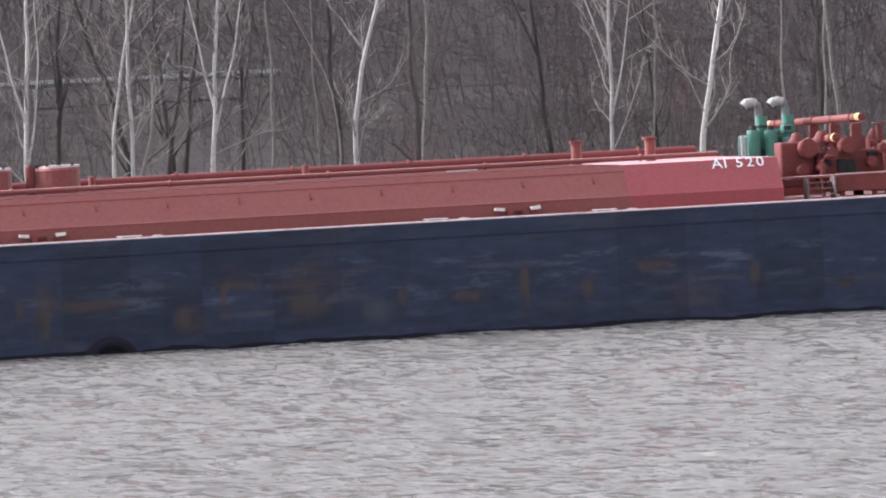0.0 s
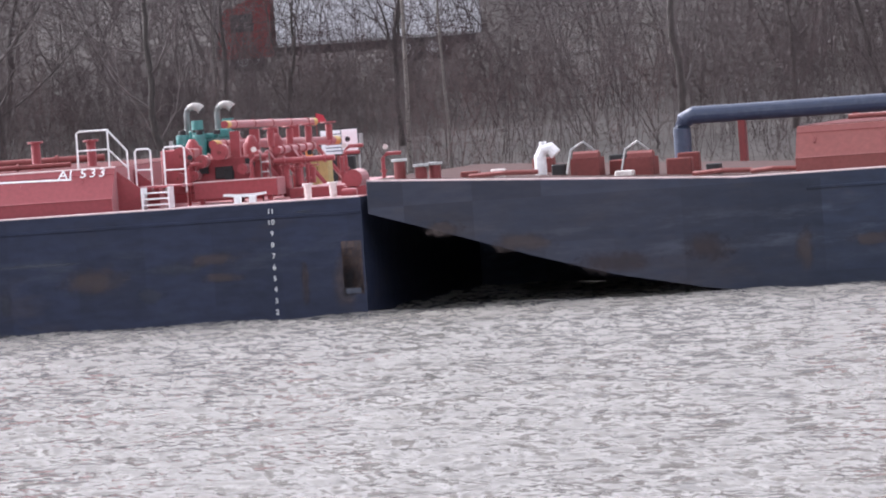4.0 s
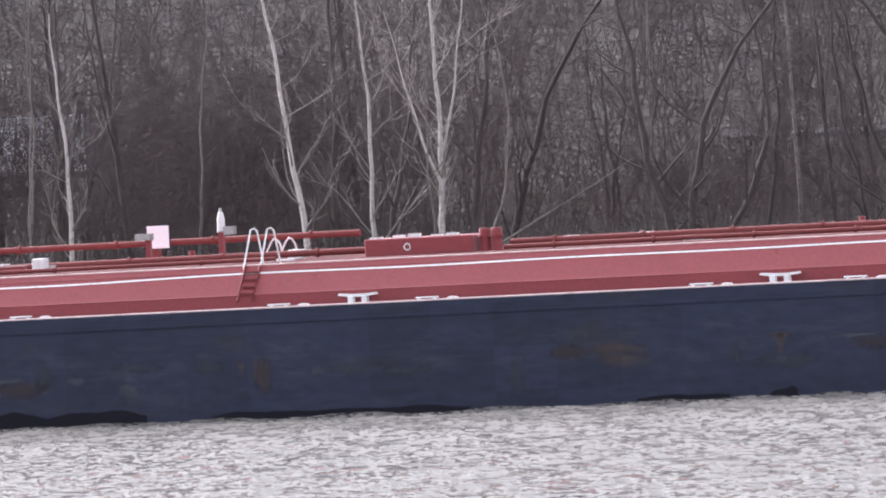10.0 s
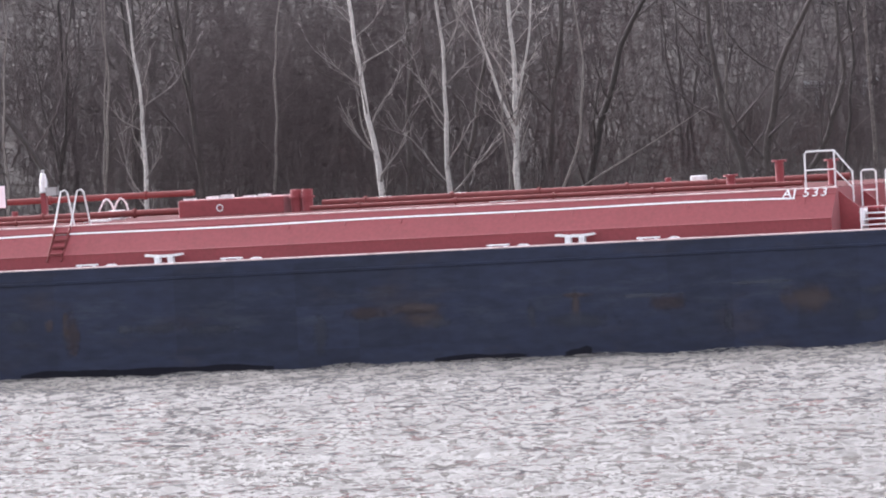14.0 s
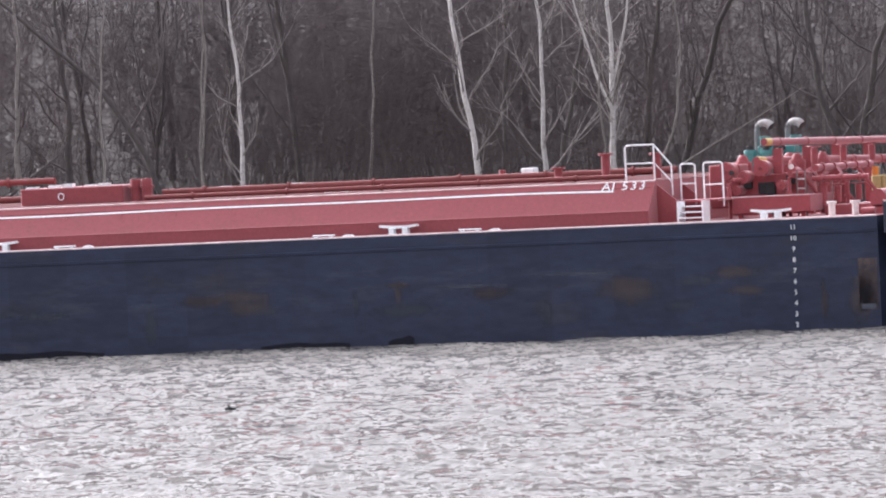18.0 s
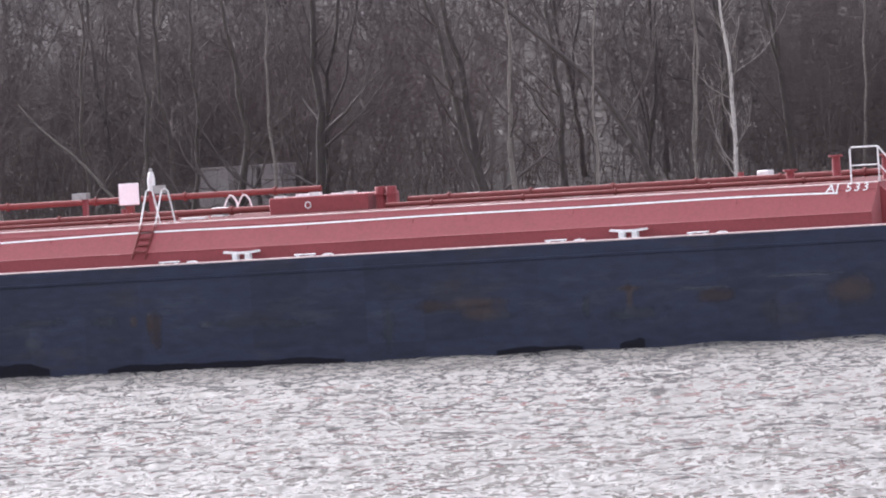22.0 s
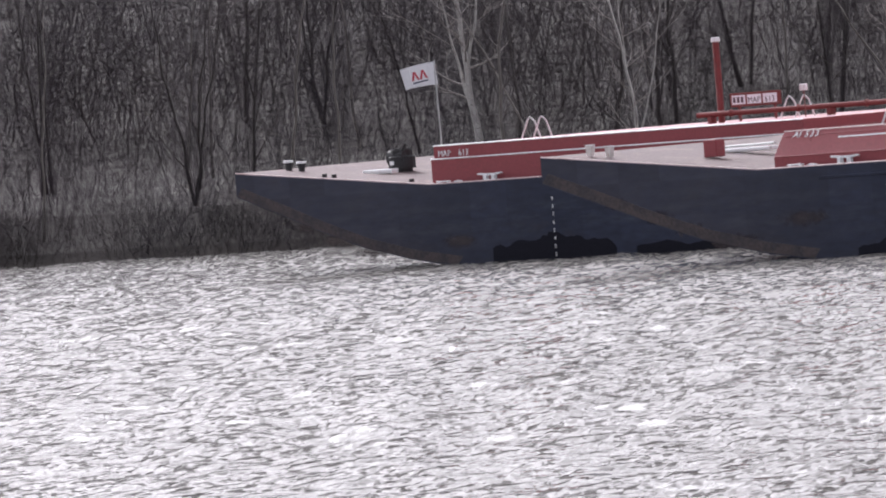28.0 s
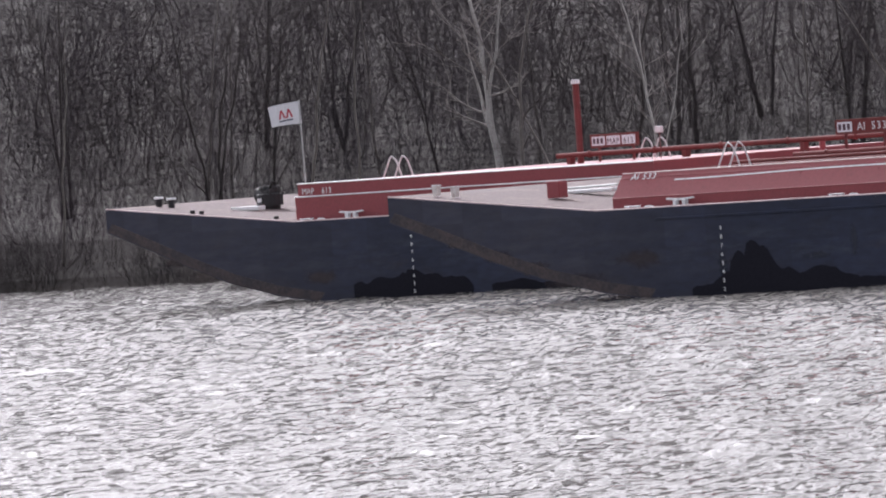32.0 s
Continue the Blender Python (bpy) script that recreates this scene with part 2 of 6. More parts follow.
RUST_WEAR = worn(mat("flaking_rust", (0.100, 0.076, 0.070), 0.85, spots=(0.056, 0.046, 0.047), spot_scale=5, spot_amount=0.8, grain=0.35, cut0=0.45, cut1=0.65))
RUST_FAINT = worn(mat("faint_rust", (0.070, 0.050, 0.048), 0.85, spots=(0.040, 0.036, 0.042), spot_scale=5, spot_amount=0.8, grain=0.3, cut0=0.45, cut1=0.65))
SCUFF_FAINT = worn(mat("faintly_scraped_paint", (0.050, 0.056, 0.078), 0.75, spots=(0.034, 0.040, 0.058), spot_scale=4, spot_amount=0.9, grain=0.3, cut0=0.45, cut1=0.65))
SLOPE_WEAR = worn(mat("dark_red_run_off", (0.10, 0.028, 0.026), 0.8, spots=(0.07, 0.025, 0.024), spot_scale=4, spot_amount=0.8, grain=0.3))
SCUFF_WEAR = worn(mat("scraped_paint", (0.085, 0.096, 0.125), 0.75, spots=(0.05, 0.056, 0.075), spot_scale=6, spot_amount=0.9, grain=0.3, cut0=0.45, cut1=0.65))
TEAL = mat("teal_engine_paint", (0.05, 0.21, 0.20), 0.45, spots=(0.03, 0.10, 0.10), spot_scale=6)
GREEN = mat("pale_green_enclosure", (0.22, 0.42, 0.30), 0.5, spots=(0.16, 0.30, 0.22), spot_scale=1.5)
GREY = mat("light_grey_enclosure", (0.50, 0.51, 0.53), 0.5, spots=(0.40, 0.40, 0.42), spot_scale=1.2)
BLUE_GREY = mat("blue_grey_vent_paint", (0.24, 0.28, 0.33), 0.55, spots=(0.16, 0.18, 0.20), spot_scale=3)
TEAL_DARK = mat("oily_teal_paint", (0.022, 0.075, 0.075), 0.5, spots=(0.015, 0.03, 0.03), spot_scale=5)
GREEN_DARK = mat("oily_green_paint", (0.02, 0.075, 0.055), 0.5, spots=(0.012, 0.03, 0.025), spot_scale=5)
PALE_STEEL = mat("weathered_pale_steel", (0.40, 0.39, 0.37), 0.6, metal=0.2, spots=(0.2, 0.17, 0.15), spot_scale=4)
YELLOW = mat("yellow_band_paint", (0.60, 0.42, 0.13), 0.5, spots=(0.40, 0.20, 0.05), spot_scale=5)
OCHRE = mat("faded_ochre_paint", (0.42, 0.36, 0.15), 0.6, spots=(0.25, 0.19, 0.09), spot_scale=4)
ORANGE = mat("orange_sign_paint", (0.60, 0.20, 0.03), 0.5)
NAVY = mat("navy_pipe_paint", (0.035, 0.050, 0.090), 0.4, spots=(0.08, 0.10, 0.14), spot_scale=3)
INK = mat("dark_lettering", (0.10, 0.06, 0.08), 0.7, bump=0)
LOGO_RED = mat("red_lettering", (0.45, 0.03, 0.05), 0.7, bump=0)
CLOTH = mat("white_flag_cloth", (0.72, 0.72, 0.75), 0.9, grain=0.06)
BUOY = mat("red_buoy_plastic", (0.36, 0.02, 0.06), 0.4, spots=(0.45, 0.12, 0.16), spot_scale=6)
EARTH = mat("leaf_litter", (0.034, 0.028, 0.025), 0.95, spots=(0.043, 0.035, 0.028), spot_scale=0.25, grain=0.35, grain_scale=1.5)
BARK = mat("grey_brown_bark", (0.054, 0.046, 0.043), 0.9, grain=0.35, vary=0.35, stretch=(1, 1, 0.4))
TWIG = mat("grey_brown_twigs", (0.078, 0.065, 0.063), 0.9, grain=0.25, grain_scale=2.0, vary=0.3)
PALE_BARK = mat("pale_birch_bark", (0.424, 0.403, 0.380), 0.85, spots=(0.211, 0.188, 0.174), spot_scale=2.2, spot_amount=0.8, grain=0.25, vary=0.2)
PALE_TWIG = mat("pale_limbs", (0.241, 0.216, 0.203), 0.85, grain=0.3, vary=0.25)
GREY_BARK = mat("grey_sapling_bark", (0.177, 0.158, 0.144), 0.85, spots=(0.098, 0.085, 0.078), spot_scale=2.0, spot_amount=0.7, grain=0.3, vary=0.25)


def wood(name, colours, scale):
    """Twigs of mixed growth: broad drifts of each kind's colour, with fine grain."""
    m = mat(name, colours[0], 0.95, grain=0.3, grain_scale=1.5, bump=0, spec=0.1)
    n, l = m.node_tree.nodes, m.node_tree.links
    tc = n.new("ShaderNodeTexCoord")
    mp = n.new("ShaderNodeMapping")
    mp.inputs["Scale"].default_value = (1.0, 0.5, 0.45)
    l.new(tc.outputs["Object"], mp.inputs[0])
    no = n.new("ShaderNodeTexNoise")
    no.inputs["Scale"].default_value = scale
    no.inputs["Detail"].default_value = 4
    l.new(mp.outputs[0], no.inputs["Vector"])
    ramp = n.new("ShaderNodeValToRGB")
    e = ramp.color_ramp.elements
    e[0].position, e[1].position = 0.34, 0.66
    e[0].color, e[1].color = (*colours[0], 1), (*colours[-1], 1)
    for i, c in enumerate(colours[1:-1]):
        k = e.new(0.34 + 0.32 * (i + 1) / (len(colours) - 1))
        k.color = (*c, 1)
    l.new(no.outputs[0], ramp.inputs[0])
    mul = n["Principled BSDF"].inputs["Base Color"].links[0].from_node
    l.new(ramp.outputs[0], mul.inputs[6])
    return m


WOOD_LOW = wood("mixed_brush", ((0.092, 0.062, 0.061), (0.061, 0.049, 0.050), (0.083, 0.067, 0.064), (0.096, 0.064, 0.064)), 0.16)
WOOD_MID = wood("mixed_bare_wood", ((0.063, 0.051, 0.055), (0.092, 0.076, 0.076), (0.056, 0.045, 0.046), (0.096, 0.070, 0.070)), 0.12)
WOOD_FAR = wood("far_bare_wood", ((0.059, 0.052, 0.056), (0.085, 0.072, 0.072), (0.054, 0.048, 0.052)), 0.08)
# darkened copy of the wood colours, standing in for the dimmer view downstream
WOOD_DARKENED = wood("dark_alder_brush", ((0.031, 0.025, 0.031), (0.025, 0.021, 0.027), (0.033, 0.027, 0.028), (0.034, 0.026, 0.032)), 0.10)
ASPHALT = mat("grey_asphalt", (0.055, 0.053, 0.052), 0.9, spots=(0.07, 0.066, 0.062), spot_scale=0.5)
ROOF = mat("grey_metal_roof", (0.21, 0.21, 0.22), 0.6, spots=(0.17, 0.17, 0.18), spot_scale=0.7)
SIDING = mat("pale_siding", (0.24, 0.22, 0.22), 0.7, spots=(0.36, 0.33, 0.32), spot_scale=1.0)

# muddy water: a smooth dielectric over grey silt; the finest ripples turn the normal
WATER = bpy.data.materials.new("river_water")
WATER.use_nodes = True
_n, _l = WATER.node_tree.nodes, WATER.node_tree.links
_b = _n["Principled BSDF"]
_b.inputs["Base Color"].default_value = (0.165, 0.159, 0.149, 1)
_b.inputs["Roughness"].default_value = 0.07
_b.inputs["IOR"].default_value = 1.06
_tc = _n.new("ShaderNodeTexCoord")
_ge = _n.new("ShaderNodeNewGeometry")
_last = _ge.outputs["Normal"]
_mp = _n.new("ShaderNodeMapping")
_mp.inputs["Scale"].default_value = (1.0, 0.4, 1.0)
_ro = _n.new("ShaderNodeMapping")
_ro.inputs["Rotation"].default_value = (0, 0, radians(-26))
_l.new(_tc.outputs["Object"], _ro.inputs[0])
_l.new(_ro.outputs[0], _mp.inputs[0])
for _scale, _amp in ((2.6, 1.25), (7.0, 1.1)):
    _no = _n.new("ShaderNodeTexNoise")
    _no.inputs["Scale"].default_value = _scale
    _no.inputs["Detail"].default_value = 4
    _no.inputs["Roughness"].default_value = 0.65
    _l.new(_mp.outputs[0], _no.inputs["Vector"])
    _sh = _n.new("ShaderNodeVectorMath")
    _sh.operation = "SUBTRACT"
    _sh.inputs[1].default_value = (0.5, 0.5, 0.5)
    _l.new(_no.outputs["Color"], _sh.inputs[0])
    _am = _n.new("ShaderNodeVectorMath")
    _am.operation = "MULTIPLY_ADD"
    _am.inputs[1].default_value = (_amp, _amp, 0.0)
    _l.new(_sh.outputs[0], _am.inputs[0])
    _l.new(_last, _am.inputs[2])
    _last = _am.outputs[0]
# all normals tip towards the near bank, so the water mirrors brighter sky
_le = _n.new("ShaderNodeVectorMath")
_le.operation = "ADD"
_le.inputs[1].default_value = (-0.010, -0.05, 0.0)
_l.new(_last, _le.inputs[0])
_last = _le.outputs[0]
_nz = _n.new("ShaderNodeVectorMath")
_nz.operation = "NORMALIZE"
_l.new(_last, _nz.inputs[0])
_l.new(_nz.outputs[0], _b.inputs["Normal"])


# ---- mesh helpers ----
def mesh_of(bm, name, material, smooth=False):
    me = bpy.data.meshes.new(name)
    bm.normal_update()
    bm.to_mesh(me)
    bm.free()
    me.materials.append(material)
    if smooth:
        me.polygons.foreach_set("use_smooth", [True] * len(me.polygons))
    return me


def part(name, bm, material, parent, label="", at=None):
    """Links a bmesh as one mesh object under a thing or a part."""
    ob = new(name, mesh_of(bm, name, material))
    ob.parent = parent
    if at is not None:
        ob.location = at
    if label:
        ob["label"] = label
    return ob


def again(ob, parent, at):
    """One more part on the same mesh."""
    o = new(ob.name.split(".")[0], ob.data)
    o.parent = parent
    o.location = at
    return o


def box(bm, x0, x1, y0, y1, z0, z1, bevel=0.0):
    v = [bm.verts.new(p) for p in ((x0, y0, z0), (x1, y0, z0), (x1, y1, z0), (x0, y1, z0), (x0, y0, z1), (x1, y0, z1), (x1, y1, z1), (x0, y1, z1))]
    fs = [bm.faces.new([v[i] for i in f]) for f in ((0, 3, 2, 1), (4, 5, 6, 7), (0, 1, 5, 4), (1, 2, 6, 5), (2, 3, 7, 6), (3, 0, 4, 7))]
    if bevel:
        bmesh.ops.bevel(bm, geom=list({e for f in fs for e in f.edges}), offset=bevel, segments=1, affect="EDGES")
    return bm


def prism(bm, a, b):
    k = len(a)
    bm.faces.new(a)
    bm.faces.new(b[::-1])
    for i in range(k):
        bm.faces.new((a[i], b[i], b[(i + 1) % k], a[(i + 1) % k]))
    bmesh.ops.recalc_face_normals(bm, faces=bm.faces)
    return bm


def prism_y(bm, outline, y0, y1):
    """An outline in (x, z) pushed from y0 to y1."""
    return prism(bm, [bm.verts.new((x, y0, z)) for x, z in outline], [bm.verts.new((x, y1, z)) for x, z in outline])


def prism_x(bm, outline, x0, x1):
    """An outline in (y, z) pushed from x0 to x1."""
    return prism(bm, [bm.verts.new((x0, y, z)) for y, z in outline], [bm.verts.new((x1, y, z)) for y, z in outline])


def tube(bm, pts, r, sides=8, r_end=None):
    """A tube along points, tapering to r_end."""
    pts = [Vector(p) for p in pts]
    rings = []
    for i, p in enumerate(pts):
        way = (pts[min(i + 1, len(pts) - 1)] - pts[max(i - 1, 0)]).normalized()
        side = way.cross(Vector((0.13, 0.31, 0.94)))
        if side.length < 1e-3:
            side = way.cross(Vector((1, 0, 0)))
        side.normalize()
        up = side.cross(way)
        rr = r if r_end is None else r + (r_end - r) * i / (len(pts) - 1)
        rings.append([bm.verts.new(p + (side * math.cos(a) + up * math.sin(a)) * rr) for a in (2 * math.pi * j / sides for j in range(sides))])
    for a, b in zip(rings, rings[1:]):
        for j in range(sides):
            bm.faces.new((a[j], a[(j + 1) % sides], b[(j + 1) % sides], b[j]))
    bm.faces.new(rings[0][::-1])
    bm.faces.new(rings[-1])
    return bm


def drum(bm, p, r, h, sides=16, top=0.94):
    """An upright drum with a slightly narrower lip."""
    x, y, z = p
    return tube(bm, [(x, y, z), (x, y, z + h * 0.9)], r, sides) and tube(bm, [(x, y, z + h * 0.9), (x, y, z + h)], r * top * 1.1, sides, r * top)


GLYPHS = {}


def glyph(ch, size, material):
    key = (ch, round(size, 3), material.name)
    if key not in GLYPHS:
        cu = bpy.data.curves.new("letter", "FONT")
        cu.body, cu.size, cu.extrude, cu.align_x, cu.resolution_u = ch, size, 0.006, "CENTER", 2
        ob = bpy.data.objects.new("letter", cu)
        scene.collection.objects.link(ob)
        me = bpy.data.meshes.new_from_object(ob.evaluated_get(bpy.context.evaluated_depsgraph_get()))
        bpy.data.objects.remove(ob)
        me.materials.clear()
        me.materials.append(material)
        GLYPHS[key] = me
    return GLYPHS[key]


def words(text, size, material, parent, x, y, z, tilt=90.0, name="letter", spread=1.0):
    """Flat letters with a little thickness, facing the near bank, each a part of its own."""
    wide = {"I": 0.36, "1": 0.48, "M": 0.84, " ": 0.34}
    total = sum(wide.get(ch, 0.6) for ch in text) * size * spread
    at = x - total / 2
    for ch in text:
        w = wide.get(ch, 0.6) * size * spread
        if ch != " ":
            o = new(name, glyph(ch, size, material))
            o.parent = parent
            o.matrix_basis = pose(at + w / 2, y, z, tilt, 0, 0)
        at += w


# ---- the barges: x runs from the stern (0) back to the bow, y from the near side, z from the water ----
BEAM = 16.46
DECK = 3.14
LENGTH = 90.68
SHEER = 0.95
SHOULDER, TOP = DECK + 0.40, DECK + 1.24     # of the trunk's side


def hull_outline(sheer=SHEER, fore=0.0, kink=10.1):
    lo = [(15.0, -0.5), (11.5, -0.05), (9.2, 0.28), (6.7, 0.85), (4.4, 1.6), (2.2, 2.4), (0.0, DECK + SHEER - 0.92)]
    k = (DECK + sheer - 0.4) / (DECK + SHEER - 0.4)
    return [(0, DECK), (0, -0.5)] + [(x - LENGTH - fore * max(0.0, 1 - x / 9.0), z * k if z > 0 else z) for x, z in lo] + [(-LENGTH - fore, DECK + sheer), (kink - LENGTH, DECK)]


def rake_band(parent, patches):
    """Rubbed rusty patches along the raked bow."""
    for k, (x, z, w, h) in enumerate(patches):
        part("bow_rust", blotch(w, h), RUST_WEAR if k % 2 else RUST_FAINT, parent, at=(x, -0.001, z))


def rake_edge(parent, fore=0.0):
    """The rubbed, rusted plate edge along the bow's rake."""
    line = [(x, z) for x, z in hull_outline(SHEER, fore)[2:9] if z > -0.1]
    bm = bmesh.new()
    for (xa, za), (xb, zb) in zip(line, line[1:]):
        prism_y(bm, [(xa + 0.02, za + 0.03), (xb + 0.02, zb + 0.03), (xb + 0.30, zb + 0.36), (xa + 0.30, za + 0.36)], -0.007, 0.002)
    part("rake_edge", bm, RUST_EDGE, parent, "rusty rubbed plate edge under the bow")


def deck_z(x, sheer=SHEER):
    """Height of the deck: the bow rises."""
    return DECK + sheer * max(0.0, (-(LENGTH - 10.1) - x) / 10.1)


def blotch(w, h):
    """A thin flake of worn paint lying on a hull side."""
    return box(bmesh.new(), -w / 2, w / 2, -0.004, 0.004, -h / 2, h / 2)


def growth(rnd, x0, x1, h0, h1):
    """A ragged black wet patch along the waterline."""
    n = max(6, int(abs(x1 - x0) / 0.22))
    tops = []
    off = rnd.uniform(0, 50)
    for i in range(n + 1):
        u = i / n
        hh = h0 + (h1 - h0) * u
        lump = 1 + 0.5 * noise.noise(Vector((off + 0.9 * i * 0.22, 0, 0))) + 0.12 * noise.noise(Vector((off + 3.1 * i * 0.22, 7, 0)))
        tops.append((x0 + (x1 - x0) * u, max(0.05, hh * lump * min(1, 0.7 + 3 * u, 0.7 + 3 * (1 - u)))))
    return prism_y(bmesh.new(), [(x1, -0.3), (x0, -0.3)] + tops, -0.010 - 0.006 * rnd.random(), 0.003)


def cleat_mesh():
    bm = bmesh.new()
    prism_y(bm, [(-0.58, 0.30), (-0.60, 0.24), (-0.20, 0.19), (0.20, 0.19), (0.60, 0.24), (0.58, 0.30), (0.2, 0.27), (-0.2, 0.27)], -0.07, 0.07)
    box(bm, -0.30, -0.12, -0.09, 0.09, 0.0, 0.22, 0.02)
    box(bm, 0.12, 0.30, -0.09, 0.09, 0.0, 0.22, 0.02)
    box(bm, -0.36, 0.36, -0.12, 0.12, 0.0, 0.03)
    return bm


def bar_mesh():
    bm = bmesh.new()
    box(bm, -0.34, 0.34, -0.06, 0.06, 0.07, 0.14, 0.015)
    box(bm, -0.28, -0.20, -0.05, 0.05, 0.0, 0.08)
    box(bm, 0.18, 0.26, -0.05, 0.05, 0.0, 0.08)
    return bm


def lump_mesh():
    bm = bmesh.new()
    prism_y(bm, [(-0.16, 0.0), (-0.16, 0.06), (-0.06, 0.12), (0.10, 0.10), (0.17, 0.03), (0.17, 0.0)], -0.09, 0.09)
    return bm


def step_rails(parent, x, y, z, material=WHITE):
    """Two peaked handrails at the trunk's edge and steps down its sloping side, their shade put into a darker red."""
    lad = part("boarding_ladder", tube(bmesh.new(), [(x - 0.42, y - 0.1, z - 0.1), (x - 0.22, y + 0.1, z + 1.02), (x - 0.12, y + 0.14, z + 1.06), (x - 0.06, y + 0.2, z + 0.98), (x - 0.02, y + 0.5, z - 0.02)], 0.028, 6), material, parent)
    part("handrail", tube(bmesh.new(), [(x + 0.10, y - 0.1, z - 0.1), (x + 0.30, y + 0.1, z + 1.02), (x + 0.40, y + 0.14, z + 1.06), (x + 0.46, y + 0.2, z + 0.98), (x + 0.50, y + 0.5, z - 0.02)], 0.028, 6), material, lad)
    # steps and stringers: red ones in shade, given as dark red
    for i in range(4):
        part("step", box(bmesh.new(), x - 0.3, x + 0.10, y - 0.30 - 0.16 * i, y - 0.18 - 0.16 * i, z - 0.22 - 0.2 * i, z - 0.17 - 0.2 * i), RED_DARK, lad)
    for dx in (-0.34, 0.12):
        part("stringer", tube(bmesh.new(), [(x + dx, y - 0.12, z + 0.0), (x + dx - 0.04, y - 0.8, z - 1.0)], 0.034, 6), RED_DARK, lad)
    return lad


def bent_rails(parent, x, y, z, material=WHITE, count=2, gap=0.42, face=1):
    """Peaked handrails: a long sloping leg, a bent top and a steep leg."""
    for k in range(count):
        c = x + k * gap
        part("handrail", tube(bmesh.new(), [(c - 0.42 * face, y, z), (c - 0.02 * face, y, z + 0.74), (c + 0.08 * face, y, z + 0.84), (c + 0.18 * face, y, z + 0.80), (c + 0.24 * face, y + 0.1, z + 0.66), (c + 0.32 * face, y + 0.3, z)], 0.032, 6), material, parent)


def notice(parent, x, y, z, w, h, lines, material=BOARD, ink=INK, post=True, flag=False, foot=DECK + 1.2):
    """A board on posts, with rows of writing too small to read."""
    b = part("notice_board", box(bmesh.new(), x - w / 2, x + w / 2, y, y + 0.04, z, z + h, 0.01), material, parent, "white painted notice board")
    part("rim", box(bmesh.new(), x - w / 2 - 0.03, x + w / 2 + 0.03, y + 0.04, y + 0.07, z - 0.03, z + h + 0.03), DARK, b)
    for i in range(lines):
        ww = w * (0.36 if i % 3 else 0.28)
        zz = z + h * (0.84 - 0.7 * i / max(1, lines - 1))
        part("writing", box(bmesh.new(), x - ww, x + ww, y - 0.006, y + 0.001, zz - 0.014, zz + 0.014), ink, b)
    if post:
        part("post", box(bmesh.new(), x - 0.04, x + 0.04, y + 0.07, y + 0.14, foot, z + h * 0.8), RED_DARK, b)
    if flag:
        part("flag_stick", tube(bmesh.new(), [(x - w / 2 - 0.1, y, z - 0.2), (x - w / 2 - 0.1, y, z + h + 0.55)], 0.016, 5), RED_DARK, b)
        part("pennant", prism_y(bmesh.new(), [(x - w / 2 - 0.1, z + h + 0.55), (x - w / 2 + 0.12, z + h + 0.48), (x - w / 2 + 0.2, z + h + 0.3), (x - w / 2 - 0.1, z + h + 0.25)], y - 0.01, y + 0.01), LOGO_RED, b, "small red pennant")
    return b


def name_board(parent, x, y, z, text, blank, panels=False):
    """A red board on two posts with the name in white, or dark on white panels."""
    b = part("name_board", box(bmesh.new(), x - 1.28, x + 1.28, y, y + 0.06, z, z + 0.54, 0.01), RED_DULL, parent, "red board with the name on white panels" if panels else "red board with the name in white")
    part("panel", box(bmesh.new(), x - 1.18, x - 0.50, y - 0.012, y + 0.001, z + 0.09, z + 0.45), BOARD, b)
    for i in range(blank):
        part("writing", box(bmesh.new(), x - 1.12 + 0.20 * i, x - 0.99 + 0.20 * i, y - 0.018, y - 0.011, z + 0.16, z + 0.38), INK, b)
    first, second = text.split(" ")
    for word, cx in ((first, x - 0.05), (second, x + 0.75)):
        if panels:
            part("panel", box(bmesh.new(), cx - 0.35, cx + 0.35, y - 0.012, y + 0.001, z + 0.09, z + 0.45), BOARD, b)
        words(word, 0.32 if panels else 0.40, INK if panels else WHITE, b, cx, y - 0.014, z + 0.13, spread=1.05)
    for dx in (-0.9, 0.9):
        part("post", box(bmesh.new(), x + dx - 0.04, x + dx + 0.04, y + 0.06, y + 0.14, DECK + 1.2, z + 0.4), RED_DARK, b)
    return b


def draft_marks(parent, x, lowest, highest, material=WHITE):
    foot = 0.3048
    for k in range(lowest, highest + 1):
        words(str(k), 0.20, material, parent, x, -0.03, k * foot - 0.5, name="draft_mark")


def valve(parent, x, y, z, material=RED):
    v = part("valve", drum(bmesh.new(), (x, y, z), 0.10, 0.45, 10), material, parent)
    part("handwheel", tube(bmesh.new(), [(x + 0.2 * math.cos(a), y + 0.2 * math.sin(a), z + 0.5) for a in (2 * math.pi * i / 10 for i in range(11))], 0.022, 5), material, v)
    return v


def flanged_pipe(parent, a, b, r, material, name="cargo_pipe", flanges=4, bands=None):
    p = part(name, tube(bmesh.new(), [a, b], r, 14), material, parent)
    a, b = Vector(a), Vector(b)
    way = (b - a).normalized()
    for i in range(flanges):
        c = a + (b - a) * ((i + 0.5) / flanges)
        part("flange", tube(bmesh.new(), [c - way * 0.035, c + way * 0.035], r * (1.22 if bands else 1.45), 14), material, p)
    if bands:
        for c in (a, b):
            s = 1 if c == a else -1
            part("end_band", tube(bmesh.new(), [c + way * s * 0.02, c + way * s * 0.45], r * 1.04, 14), bands, p, "yellow painted pipe end")
    return p


